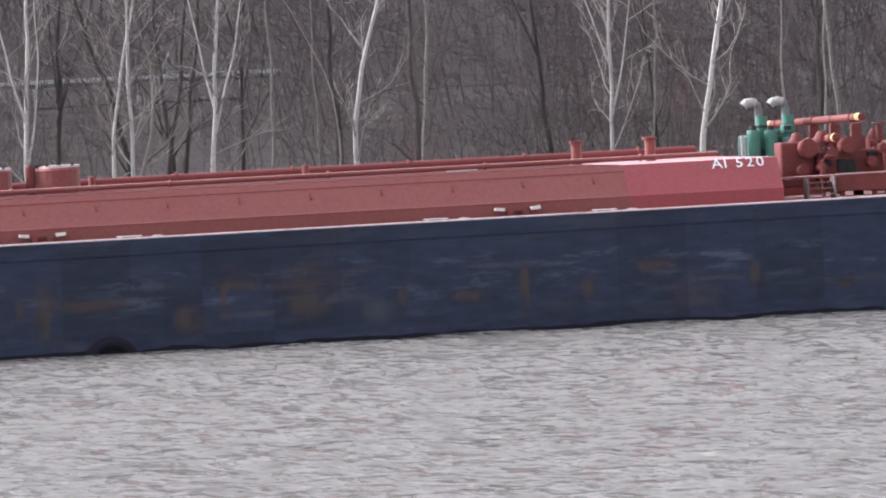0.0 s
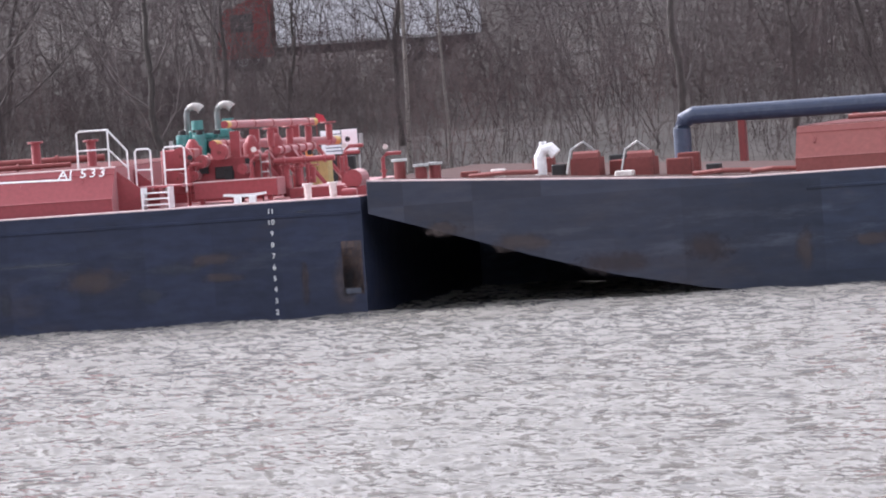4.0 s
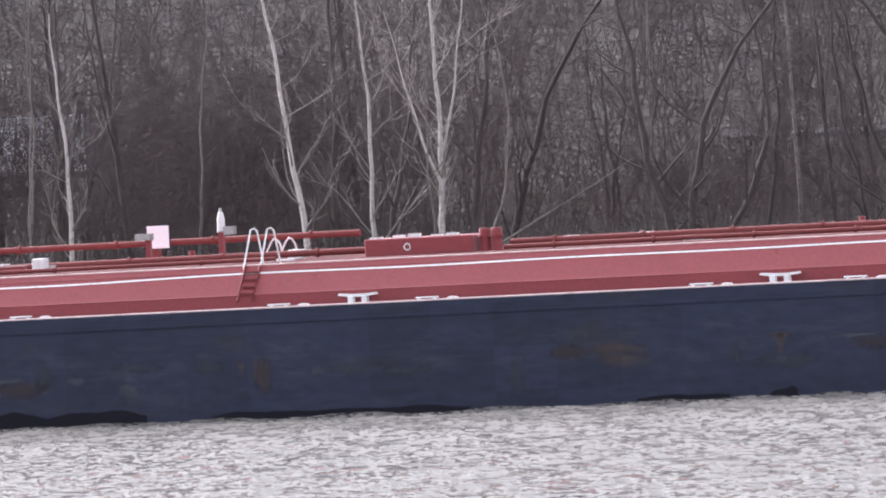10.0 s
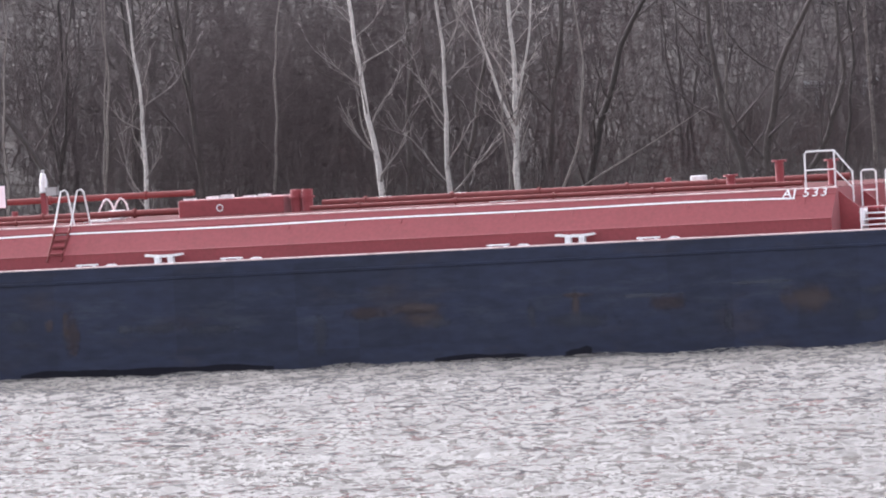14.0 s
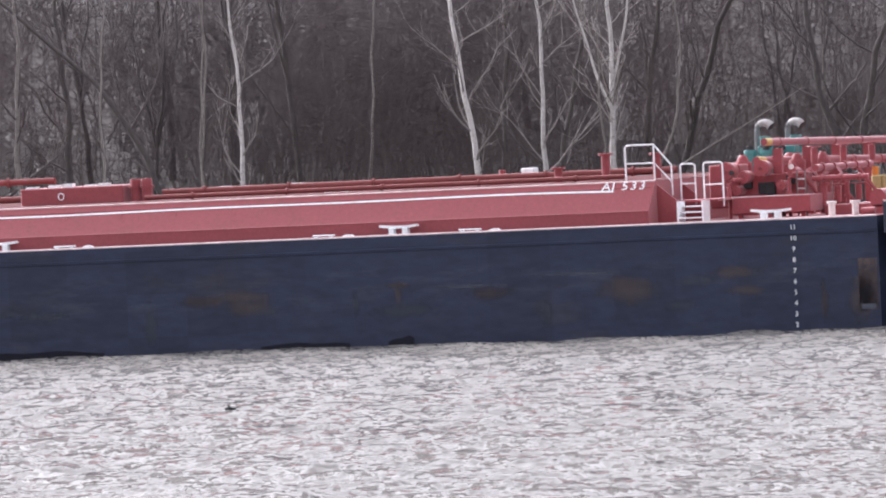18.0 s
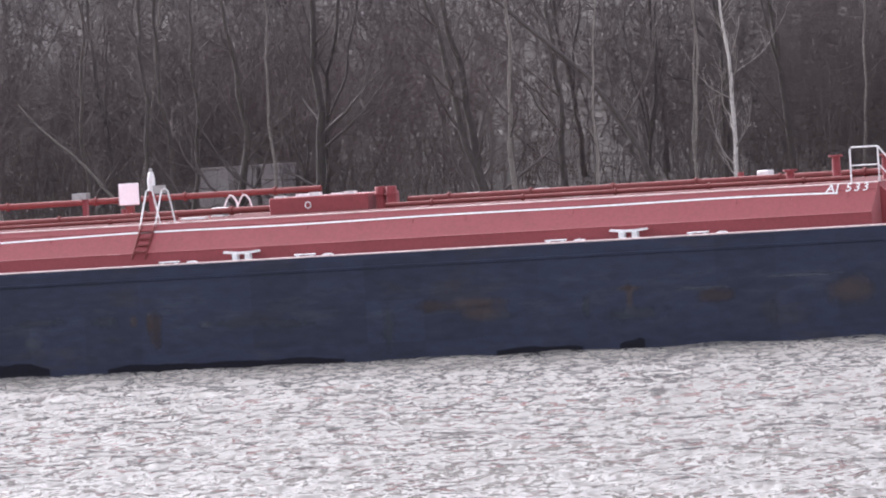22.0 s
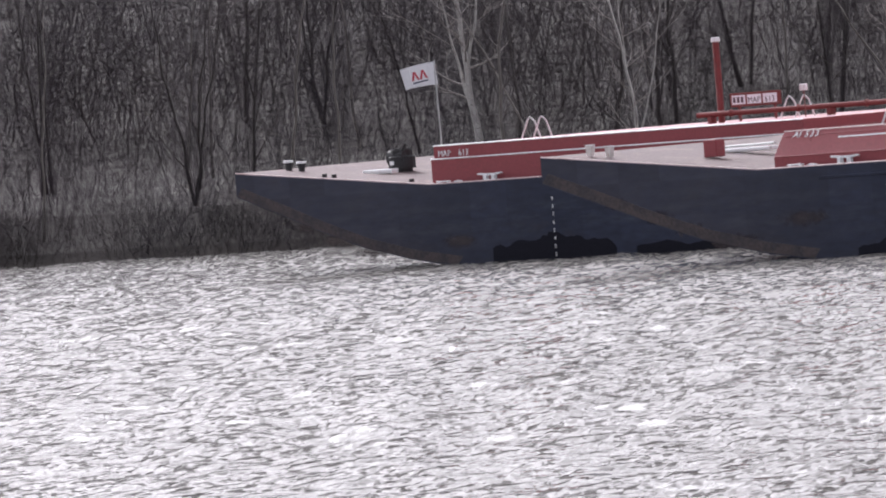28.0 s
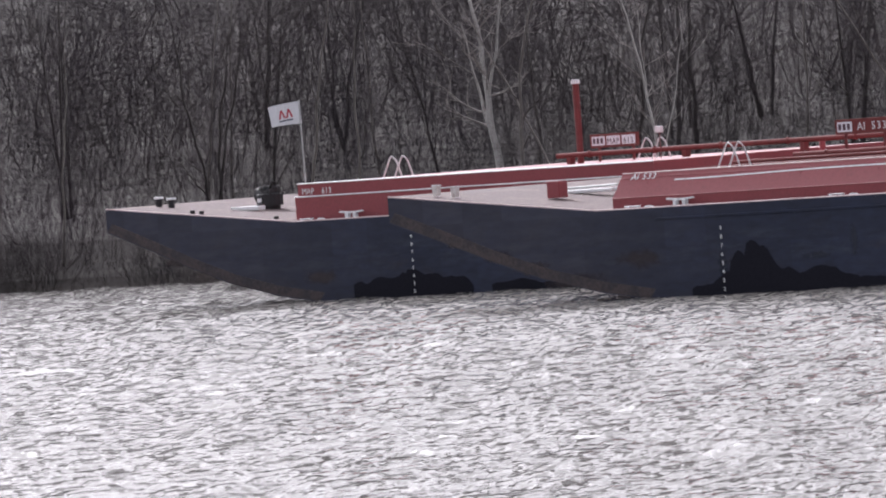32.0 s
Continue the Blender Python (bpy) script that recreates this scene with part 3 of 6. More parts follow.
def barge(label, hull_mat, deck_mat, trunk, lug=(1.75, 0.02), sheer=SHEER, bow_mat=PALE, lug_mat=RED, fore=0.0, kink=10.1):
    """Hull, deck, trunk with a sloping shoulder, rub rails, edge and the lugs along the slope."""
    ob = tagged(new("tank_barge"), label, "barge")
    part("hull", prism_y(bmesh.new(), hull_outline(sheer, fore, kink), 0, BEAM), hull_mat, ob, "dark navy steel hull with scuffs and rust")
    bow = part("bow_deck", prism_y(bmesh.new(), [(-LENGTH - fore, DECK + sheer + 0.004), (-LENGTH - fore, DECK + sheer + 0.03), (kink - LENGTH, DECK + 0.03), (trunk[0], DECK + 0.03), (trunk[0], DECK + 0.004), (kink - LENGTH, DECK + 0.004)], 0.02, BEAM - 0.02), bow_mat, ob, "worn bow deck")
    part("stern_deck", box(bmesh.new(), trunk[1], -0.02, 0.1, BEAM - 0.02, DECK + 0.004, DECK + 0.03), deck_mat, ob)
    edge = bmesh.new()
    tube(edge, [(-0.02, 0.02, DECK + 0.02), (kink - LENGTH, 0.02, DECK + 0.02), (-LENGTH - fore + 0.02, 0.02, DECK + sheer + 0.02)], 0.030, 6)
    part("deck_edge", edge, EDGE, ob, "white painted deck edge")
    section = [(0.45, DECK), (0.45, SHOULDER), (1.10, TOP), (BEAM - 1.10, TOP), (BEAM - 0.45, SHOULDER), (BEAM - 0.45, DECK)]
    tr = part("trunk", prism_x(bmesh.new(), section, *trunk), deck_mat, ob, "raised cargo trunk with a sloping shoulder")
    if lug_mat is RED:
        # the bright top edge is a pale strip that paints its highlight
        part("trunk_lip", tube(bmesh.new(), [(trunk[0], 1.10, TOP + 0.004), (trunk[1], 1.10, TOP + 0.004)], 0.022, 5), EDGE, tr, "pale strip for the highlight along the trunk edge")
    part("shoulder_seam", tube(bmesh.new(), [(trunk[0], 0.448, SHOULDER), (trunk[1], 0.448, SHOULDER)], 0.018, 5), deck_mat, tr)
    part("trunk_seam", tube(bmesh.new(), [(trunk[0], 0.965, TOP - 0.17), (trunk[1], 0.965, TOP - 0.17)], 0.014, 5), lug_mat, tr)
    part("trunk_top", box(bmesh.new(), trunk[0] + 0.02, trunk[1] - 0.02, 1.16, BEAM - 1.16, TOP + 0.006, TOP + 0.014), RED_TOP, tr, "darker red plate over the trunk top")
    part("rub_rail", prism_x(bmesh.new(), [(0.01, 2.70), (-0.035, 2.72), (-0.035, 2.78), (0.01, 2.80)], -LENGTH + 12, -0.05), hull_mat, ob)
    first = None
    big = 1.0 if lug[0] > 1.9 else 0.0
    x = trunk[1] - 0.9
    while x > trunk[0] + 0.4:
        if first is None:
            first = part("lug", prism_x(bmesh.new(), [(-0.06 * big, -0.08 * big), (-lug[1] - 0.06 * big, -0.06 * big), (0.05, 0.09), (0.09, 0.09)], -0.022, 0.022), lug_mat, tr, at=(x, 0.80, SHOULDER + 0.46))
        else:
            again(first, tr, (x, 0.80, SHOULDER + 0.46))
        x -= lug[0]
    return ob, tr


def deck_gear(ob, cleats, bars, material=WHITE, lumps=0.78, flat=1.0, horns=None):
    c0 = b0 = l0 = None
    for x in cleats:
        c0 = again(c0, ob, (x, 0.27, deck_z(x) + 0.02)) if c0 else part("cleat", cleat_mesh(), material, ob, "white mooring cleat", at=(x, 0.27, deck_z(x) + 0.02))
    for x in bars:
        b0 = again(b0, ob, (x, 0.24, deck_z(x) + 0.02)) if b0 else part("chafing_bar", bar_mesh(), material, ob, at=(x, 0.24, deck_z(x) + 0.02))
        l0 = again(l0, ob, (x + lumps, 0.22, deck_z(x) + 0.02)) if l0 else part("deck_fitting", lump_mesh(), material, ob, at=(x + lumps, 0.22, deck_z(x) + 0.02))
    for o in list(ob.children):
        if o.name.split(".")[0] in ("cleat", "chafing_bar", "deck_fitting"):
            o.scale = (1.0, 1.0, flat * (1.0 if o.name.startswith("cleat") else 0.7))
            if horns and o.name.startswith("cleat"):
                o.data.materials[0] = horns
                o["label"] = "red mooring cleat worn pale at its horns"
                for side in (-1, 1):
                    part("worn_tip", prism_y(bmesh.new(), [(side * 0.36, 0.20), (side * 0.36, 0.31), (side * 0.62, 0.335), (side * 0.63, 0.235)], -0.08, 0.08), material, o)


def machinery(ob, red, engine, bands, engine_dark, face=1, aft=0.0):
    """The cargo pumps, engine, headers and stairs on the stern deck."""
    z = DECK + 0.03
    for k, (x, y) in enumerate(((-6.70 + 1.4 * aft, 8.9), (-5.92 + 1.55 * aft, 9.4))):
        r = 0.085 if face > 0 else 0.12
        ex = part("exhaust", tube(bmesh.new(), [(x, y, z + 0.5), (x, y, z + 2.45), (x + 0.03 * face, y, z + 2.58), (x + 0.10 * face, y, z + 2.64), (x + 0.2 * face, y, z + 2.64)], r, 12), EXHAUST, ob, "dull grey exhaust with a bell-shaped elbow")
        part("bell", tube(bmesh.new(), [(x + 0.08 * face, y, z + 2.64), (x + 0.2 * face, y, z + 2.68), (x + 0.34 * face, y, z + 2.66), (x + 0.44 * face, y, z + 2.57)], r * 1.1, 14, 0.135), PALE_STEEL, ex)
        part("bell_mouth", tube(bmesh.new(), [(x + 0.435 * face, y, z + 2.57), (x + 0.455 * face, y, z + 2.555)], 0.12, 14), DARK, ex)
        part("muffler", tube(bmesh.new(), [(x + 0.36 * (face > 0), y - 0.3, z + 1.35), (x + 0.36 * (face > 0), y - 0.3, z + 2.28)], 0.17, 14), engine, ex)
        part("muffler_band", tube(bmesh.new(), [(x + 0.36 * (face > 0), y - 0.3, z + 1.95), (x + 0.36 * (face > 0), y - 0.3, z + 2.02)], 0.18, 14), DARK, ex)
    en = part("engine", box(bmesh.new(), -6.9 + aft, -5.3 + aft, 8.5, 9.6, z + 0.4, z + 1.75, 0.06), engine_dark, ob, "diesel engine with upright filters")
    for k in range(3):
        part("filter", drum(bmesh.new(), (-6.72 + aft + 0.5 * k, 8.3, z + 0.9 + 0.1 * (k == 1)), 0.19, 1.0 - 0.12 * k, 14), engine, en)
        part("filter_head", drum(bmesh.new(), (-6.72 + aft + 0.5 * k, 8.3, z + 1.9 - 0.02 * k), 0.10, 0.12, 10), DARK, en)
        part("rocker_cover", box(bmesh.new(), -6.6 + aft + 0.42 * k, -6.27 + aft + 0.42 * k, 8.6, 9.1, z + 1.75, z + 2.0 - 0.1 * (k == 1), 0.03), engine, en)
    part("engine_post", box(bmesh.new(), -7.1 + aft, -7.0 + aft, 8.2, 8.3, z, z + 1.75), STEEL, en)
    part("skid", box(bmesh.new(), -6.9, -4.4, 7.6, 9.8, z, z + 0.4), red, en)
    # round casing covers facing the near side
    for k, (x, y, zz, r) in enumerate(((-5.6, 3.1, 1.36, 0.24), (-5.0, 2.9, 1.18, 0.17), (-4.5, 3.0, 1.40, 0.22), (-5.75, 3.2, 0.75, 0.16), (-3.85, 2.9, 0.9, 0.14), (-5.25, 3.0, 0.8, 0.13), (-3.5, 2.9, 1.25, 0.15))):
        cs = part("pump_cover", tube(bmesh.new(), [(x, y, z + zz), (x, y + 0.5, z + zz)], r, 18), red, ob, "round red pump cover")
        part("cover_rim", tube(bmesh.new(), [(x, y + 0.06, z + zz), (x, y + 0.12, z + zz)], r * 1.12, 18), red, cs)
        part("cover_nut", tube(bmesh.new(), [(x, y - 0.05, z + zz), (x, y + 0.01, z + zz)], r * 0.22, 8), RED_DARK, cs)
    part("pump_block", box(bmesh.new(), -5.3, -3.3, 3.5, 4.2, z + 0.4, z + 1.25, 0.04), red, ob)
    part("pump_block", box(bmesh.new(), -6.3, -5.35, 3.6, 4.4, z + 0.3, z + 1.55, 0.04), red, ob)
    part("coupling_gap", box(bmesh.new(), -4.75, -4.25, 3.44, 3.52, z + 0.66, z + 1.0, 0.02), DARK, ob, "black open coupling")
    for x in (-3.25, -3.0):
        ld = part("rung_post", tube(bmesh.new(), [(x, 2.6, z), (x, 2.6, z + 1.3)], 0.025, 6), PALE, ob)
    for k in range(4):
        part("rung", tube(bmesh.new(), [(-3.25, 2.6, z + 0.25 + 0.27 * k), (-3.0, 2.6, z + 0.25 + 0.27 * k)], 0.02, 5), STEEL, ob)
    # headers across the deck, one over the other
    flanged_pipe(ob, (-4.2, 2.6, z + 2.16), (-4.15, 14.2, z + 1.98), 0.105, red, "cargo_header", 5, bands)
    flanged_pipe(ob, (-4.75, 3.4, z + 1.62), (-3.42, 13.8, z + 1.40), 0.12, red, "cargo_header", 6, bands)
    flanged_pipe(ob, (-2.9, 3.2, z + 1.35), (-2.9, 8.0, z + 1.35), 0.10, red, "cargo_header", 5)
    for k, y in enumerate((3.6, 6.1, 8.6, 11.4)):
        st = part("header_stand", box(bmesh.new(), -4.28, -4.02, y - 0.08, y + 0.08, z, z + 1.95), red, ob)
        part("brace", tube(bmesh.new(), [(-3.7, y, z + 1.5), (-2.6, y, z + 0.05)], 0.06, 6), red, st)
        valve(ob, -3.3, y + 0.7, z + 1.45, red)
    # pump casings
    for k, (x, y, r) in enumerate(((-5.6, 4.6, 0.26), (-3.9, 4.5, 0.24), (-4.6, 5.8, 0.3), (-3.3, 5.0, 0.22))):
        pu = part("cargo_pump", drum(bmesh.new(), (x, y, z + 0.45), r, 1.15, 16), red, ob, "red painted cargo pump casing")
        part("dome", tube(bmesh.new(), [(x, y, z + 1.55), (x, y, z + 1.72), (x, y, z + 1.8)], r * 0.8, 12, r * 0.3), red, pu)
        part("outlet", tube(bmesh.new(), [(x, y, z + 1.1), (x + 0.35, y - 0.3, z + 1.1), (x + 0.6, y - 0.3, z + 1.25)], 0.16, 10), red, pu)
        part("flange", tube(bmesh.new(), [(x, y, z + 0.95), (x, y, z + 1.02)], r * 1.15, 16), red, pu)
    beam = part("pump_platform", box(bmesh.new(), -5.1, -2.75, 2.2, 4.2, z + 0.14, z + 0.62, 0.02), red, ob)
    part("platform_edge", box(bmesh.new(), -5.1, -2.75, 2.17, 2.20, z + 0.61, z + 0.64), EDGE, beam)
    for x in (-4.9, -4.0, -3.0):
        part("platform_leg", box(bmesh.new(), x - 0.06, x + 0.06, 2.3, 2.42, z, z + 0.14), red, beam)
    part("drip_pan", box(bmesh.new(), -2.6, -0.6, 3.0, 13.0, z, z + 0.28, 0.02), red, ob)
    for k, y in enumerate((3.4, 5.2)):
        flanged_pipe(ob, (-2.75, y, z + 0.05), (-2.75, y, z + 1.15), 0.11, red, "riser", 2)
        valve(ob, -2.5, y + 0.5, z + 0.35, red)
    flanged_pipe(ob, (-3.0, 3.2, z + 1.05), (-1.3, 3.2, z + 1.05), 0.08, red, "discharge_pipe", 3)
    ye = part("yellow_locker", box(bmesh.new(), -3.58, -3.26, 9.9, 10.5, z + 0.05, z + 0.98, 0.03), OCHRE, ob, "ochre locker with an orange lamp on top")
    part("locker_door", box(bmesh.new(), -3.24, -2.92, 9.88, 10.5, z + 0.05, z + 0.98, 0.03), OCHRE, ye)
    part("orange_lamp", drum(bmesh.new(), (-3.5, 10.1, z + 0.98), 0.10, 0.26, 12), ORANGE, ye)
    part("locker_foot", box(bmesh.new(), -4.05, -3.45, 9.95, 10.45, z, z + 0.05), DARK, ye)
    # small fittings among the pumps
    for k, (x, y, h) in enumerate(((-5.35, 2.7, 1.0), (-3.55, 2.75, 1.1), (-2.3, 4.2, 0.9), (-1.7, 6.0, 1.0), (-2.05, 8.2, 1.15), (-1.25, 9.5, 0.85))):
        dp = part("drain_pipe", tube(bmesh.new(), [(x, y, z), (x, y, z + h), (x + 0.12, y, z + h + 0.12), (x + 0.45, y + 0.3, z + h + 0.12)], 0.055, 8), red, ob)
        part("flange", tube(bmesh.new(), [(x, y, z + h * 0.55), (x, y, z + h * 0.6)], 0.10, 10), red, dp)
        part("gauge", tube(bmesh.new(), [(x + 0.1, y - 0.06, z + h + 0.32), (x + 0.1, y - 0.02, z + h + 0.32)], 0.075, 12), BONE if k % 2 else DARK, dp)
    # black blocks drawn for the shade between the pumps
    for k, (x, zz) in enumerate(((-5.05, 0.95), (-4.35, 0.75), (-3.75, 1.05))):
        part("shadow_gap", box(bmesh.new(), x - 0.13, x + 0.13, 3.40, 3.50, z + zz - 0.12, z + zz + 0.14, 0.02), DARK, ob, "dark block standing in for shade between pumps")
    notice(ob, -2.95, 13.2, z + 0.98, 0.46, 0.72, 0)
    for x in (-1.6, -0.9):
        bt = part("mooring_bitt", drum(bmesh.new(), (x, 0.8, z), 0.10, 0.36, 12), BONE, ob, "pale mooring bitt")
        part("bitt_cap", drum(bmesh.new(), (x, 0.8, z + 0.36), 0.15, 0.06, 12), BONE, bt)
    part("winch_base", box(bmesh.new(), -0.85, -0.15, 1.6, 2.6, z, z + 0.25), red, ob)
    part("winch_drum", tube(bmesh.new(), [(-0.5, 1.6, z + 0.45), (-0.5, 2.6, z + 0.45)], 0.26, 14), red, ob)
    part("roller_fairlead", tube(bmesh.new(), [(-0.55, 0.35, z + 0.12), (-0.15, 0.35, z + 0.12)], 0.1, 10), red, ob)


def stairs(ob, red, rails=WHITE, guards=True):
    """Steps from the deck to the pump platform, with white guard rails."""
    z = DECK + 0.03
    st = part("deck_stairs", box(bmesh.new(), -6.25, -6.2, 0.75, 1.3, z, z + 0.6), rails, ob, "white steel stairs")
    part("stringer", box(bmesh.new(), -5.5, -5.45, 0.75, 1.3, z, z + 0.6), rails, st)
    for i in range(3):
        part("tread", box(bmesh.new(), -6.2, -5.5, 0.75 + 0.16 * i, 0.95 + 0.16 * i, z + 0.16 * i + 0.10, z + 0.16 * i + 0.14), rails, st)
    part("landing", box(bmesh.new(), -6.6, -5.2, 1.3, 2.6, z + 0.56, z + 0.62), red, st)

    def guard(x0, x1, y, z0, z1, mids=1):
        g = part("guard_rail", tube(bmesh.new(), [(x0, y, z0), (x0, y, z1 - 0.06), (x0 + 0.06, y, z1), (x1 - 0.06, y, z1), (x1, y, z1 - 0.06), (x1, y, z0)], 0.027, 7), rails, ob, "white tubular guard rail")
        for i in range(mids):
            zz = z0 + (z1 - z0) * (i + 1) / (mids + 1)
            part("mid_rail", tube(bmesh.new(), [(x0, y, zz), (x1, y, zz)], 0.022, 6), rails, g)
        return g

    if not guards:
        return
    guard(-6.78, -6.34, 2.6, z + 0.5, z + 1.64, 1)
    guard(-5.78, -5.2, 1.8, z + 0.4, z + 1.66, 1)
    g = part("guard_rail", tube(bmesh.new(), [(-8.3, 2.2, TOP), (-8.3, 2.2, TOP + 0.97), (-8.22, 2.2, TOP + 1.03), (-7.42, 2.2, TOP + 1.03), (-6.9, 2.2, TOP + 0.42), (-6.9, 2.2, TOP - 0.45)], 0.027, 7), rails, ob, "white guard rail at the trunk's end")
    part("mid_rail", tube(bmesh.new(), [(-8.3, 2.2, TOP + 0.5), (-7.42, 2.2, TOP + 0.5), (-6.9, 2.2, TOP - 0.06)], 0.022, 6), rails, g)
    part("post", tube(bmesh.new(), [(-7.42, 2.2, TOP - 0.02), (-7.42, 2.2, TOP + 1.03)], 0.025, 6), rails, g)
    part("end_gusset", prism_y(bmesh.new(), [(-7.0, z), (-7.0, TOP - 0.1), (-6.3, z + 0.55), (-6.3, z)], 1.2, 1.26), red, ob)
    part("end_gusset", prism_y(bmesh.new(), [(-7.0, z), (-7.0, TOP - 0.1), (-6.3, z + 0.55), (-6.3, z)], 3.2, 3.26), red, ob)


def hatch_row(ob, red, x0, x1, y, z1, drums=True):
    """A long low hatch coaming on the trunk with white dogs on its lid and two vent drums at its end."""
    h = part("hatch_coaming", box(bmesh.new(), x0, x1, y, y + 2.2, TOP, z1, 0.03), red, ob, "long red hatch coaming")
    k = int((x1 - x0) / 0.6)
    for i in range(k):
        part("hatch_dog", box(bmesh.new(), x0 + 0.15 + 0.6 * i, x0 + 0.5 + 0.6 * i, y + 0.1 + 0.3 * (i % 2), y + 0.3 + 0.3 * (i % 2), z1, z1 + 0.05 + 0.03 * (i % 3)), WHITE, h)
    part("grab_ring", tube(bmesh.new(), [(x0 + (x1 - x0) * 0.4 + 0.1 * math.cos(a), y - 0.03, TOP + 0.25 + 0.1 * math.sin(a)) for a in (2 * math.pi * i / 8 for i in range(9))], 0.02, 5), WHITE, h)
    if drums:
        for dx in (0.25, 0.62):
            d = part("vent_drum", drum(bmesh.new(), (x1 + dx, y + 0.4, TOP), 0.17, z1 - TOP + 0.16, 12), red, ob)
            part("flange", tube(bmesh.new(), [(x1 + dx, y + 0.4, z1 - 0.1), (x1 + dx, y + 0.4, z1 - 0.05)], 0.23, 12), red, d)
    return h


def lantern(pole, x, y, z):
    """A white bottle-shaped navigation lantern on its post."""
    la = part("lantern", tube(bmesh.new(), [(x, y, z), (x, y, z + 0.40)], 0.125, 12), WHITE, pole, "white bottle-shaped lantern")
    part("lantern_neck", tube(bmesh.new(), [(x, y, z + 0.40), (x, y, z + 0.55), (x, y, z + 0.60)], 0.115, 12, 0.055), WHITE, la)
    part("lantern_cap", drum(bmesh.new(), (x, y, z + 0.60), 0.05, 0.10, 8), STEEL, la)
    part("lantern_foot", drum(bmesh.new(), (x, y, z - 0.02), 0.15, 0.05, 12), STEEL, la)


def vent_pipe(ob, x, y, top, red, r=0.13):
    s = part("vent_pipe", tube(bmesh.new(), [(x, y, TOP), (x, y, top - 0.18)], r, 12), red, ob, "tall red vent pipe with a white cap")
    part("cap", tube(bmesh.new(), [(x, y, top - 0.18), (x, y, top - 0.03), (x, y, top)], r * 1.45, 12, r * 1.1), WHITE, s)
    part("foot_flange", tube(bmesh.new(), [(x, y, TOP), (x, y, TOP + 0.05)], r * 1.7, 12), red, s)
    return s


def trunk_clutter(ob, rnd, xs, y, red):
    """Short pipe stubs, valve boxes and pale fittings along the trunk top."""
    for x in xs:
        k = rnd.random()
        if k < 0.35:
            b = part("valve_box", box(bmesh.new(), x - 0.2, x + 0.2, y, y + 0.4, TOP, TOP + 0.3, 0.02), WHITE, ob, "white valve box")
            part("gauge", tube(bmesh.new(), [(x + 0.32, y + 0.1, TOP + 0.05), (x + 0.32, y + 0.1, TOP + 0.22)], 0.08, 8), STEEL, b)
        elif k < 0.7:
            part("deck_pad", box(bmesh.new(), x - 0.4, x + 0.4, y, y + 0.3, TOP, TOP + 0.07, 0.01), WHITE, ob)
        else:
            part("pipe_stub", drum(bmesh.new(), (x, y + 0.2, TOP), 0.1, 0.42, 10), red, ob)


# -- the near barge with the clean red trunk --
rnd = random.Random(11)
barge_b, trunk_b = barge("navy tank barge with a bright red trunk, white cleats and rails", HULL, RED, (-81.0, -7.0), fore=0.7, kink=9.25)
deck_gear(barge_b, (-3.24, -14.62, -27.35, -42.4, -49.8, -61.0, -77.7), (-12.4, -16.97, -25.23, -29.8, -37.9, -44.55, -52.9, -57.4, -65.9, -70.6, -79.9))
words("AI 533", 0.42, WHITE, trunk_b, -7.9, 0.905, TOP - 0.22, 52, spread=1.05)
words("AI 533", 0.36, WHITE, trunk_b, -79.9, 0.905, TOP - 0.22, 52, spread=1.05)
draft_marks(barge_b, -2.5, 2, 11)
draft_marks(barge_b, -75.7, 2, 9)
machinery(barge_b, RED, TEAL, YELLOW, TEAL_DARK)
stairs(barge_b, RED)
step_rails(barge_b, -30.75, 1.15, TOP)
step_rails(barge_b, -58.4, 1.15, TOP)
hose = bmesh.new()
along, off_face = Vector((0, 0.612, 0.791)), Vector((0, -0.791, 0.612))
last = None
for i in range(79):
    s = 0.60 + 0.02 * math.sin(i * 0.55) + 0.045 * math.sin(i * 0.13) + 0.02 * math.sin(i * 0.31)
    p = Vector((-8.2 - 0.9 * i, 0.45, SHOULDER)) + along * (s + 0.14)
    ring = [hose.verts.new(p + along * u + off_face * w) for u, w in ((-0.032, 0.004), (-0.028, 0.012), (0.028, 0.012), (0.032, 0.004))]
    if last:
        for k in range(3):
            hose.faces.new((last[k], last[k + 1], ring[k + 1], ring[k]))
    last = ring
bmesh.ops.recalc_face_normals(hose, faces=hose.faces)
part("white_line", hose, WHITE, barge_b, "white line lying along the trunk's edge")
hatch_row(barge_b, RED, -29.6, -26.2, 6.6, TOP + 0.52)
hatch_row(barge_b, RED, -56.75, -53.65, 6.6, TOP + 0.60, drums=False)
for xa, xb in ((-70.5, -57.0), (-53.4, -41.0)):
    bm_ = part("pipe_guard", box(bmesh.new(), xa, xb, 7.55, 7.75, TOP + 0.10, TOP + 0.24, 0.01), RED, barge_b, "low red pipe guard with a white top")
    part("white_top", box(bmesh.new(), xa, xb, 7.54, 7.76, TOP + 0.244, TOP + 0.275), EDGE, bm_)
    for i in range(5):
        xx = xa + 0.3 + (xb - xa - 0.6) * i / 4
        part("guard_foot", box(bmesh.new(), xx - 0.05, xx + 0.05, 7.58, 7.72, TOP, TOP + 0.10), RED, bm_)
bent_rails(barge_b, -57.15, 6.4, TOP, count=1)
bent_rails(barge_b, -53.1, 6.4, TOP, count=1)
vent_pipe(barge_b, -67.3, 9.2, 7.52, RED)
notice(barge_b, -68.17, 9.2, TOP + 1.02, 1.05, 0.90, 6, flag=True)
part("relay_box", box(bmesh.new(), -67.62, -67.44, 9.0, 9.2, TOP + 1.2, TOP + 1.7, 0.02), STEEL, barge_b)
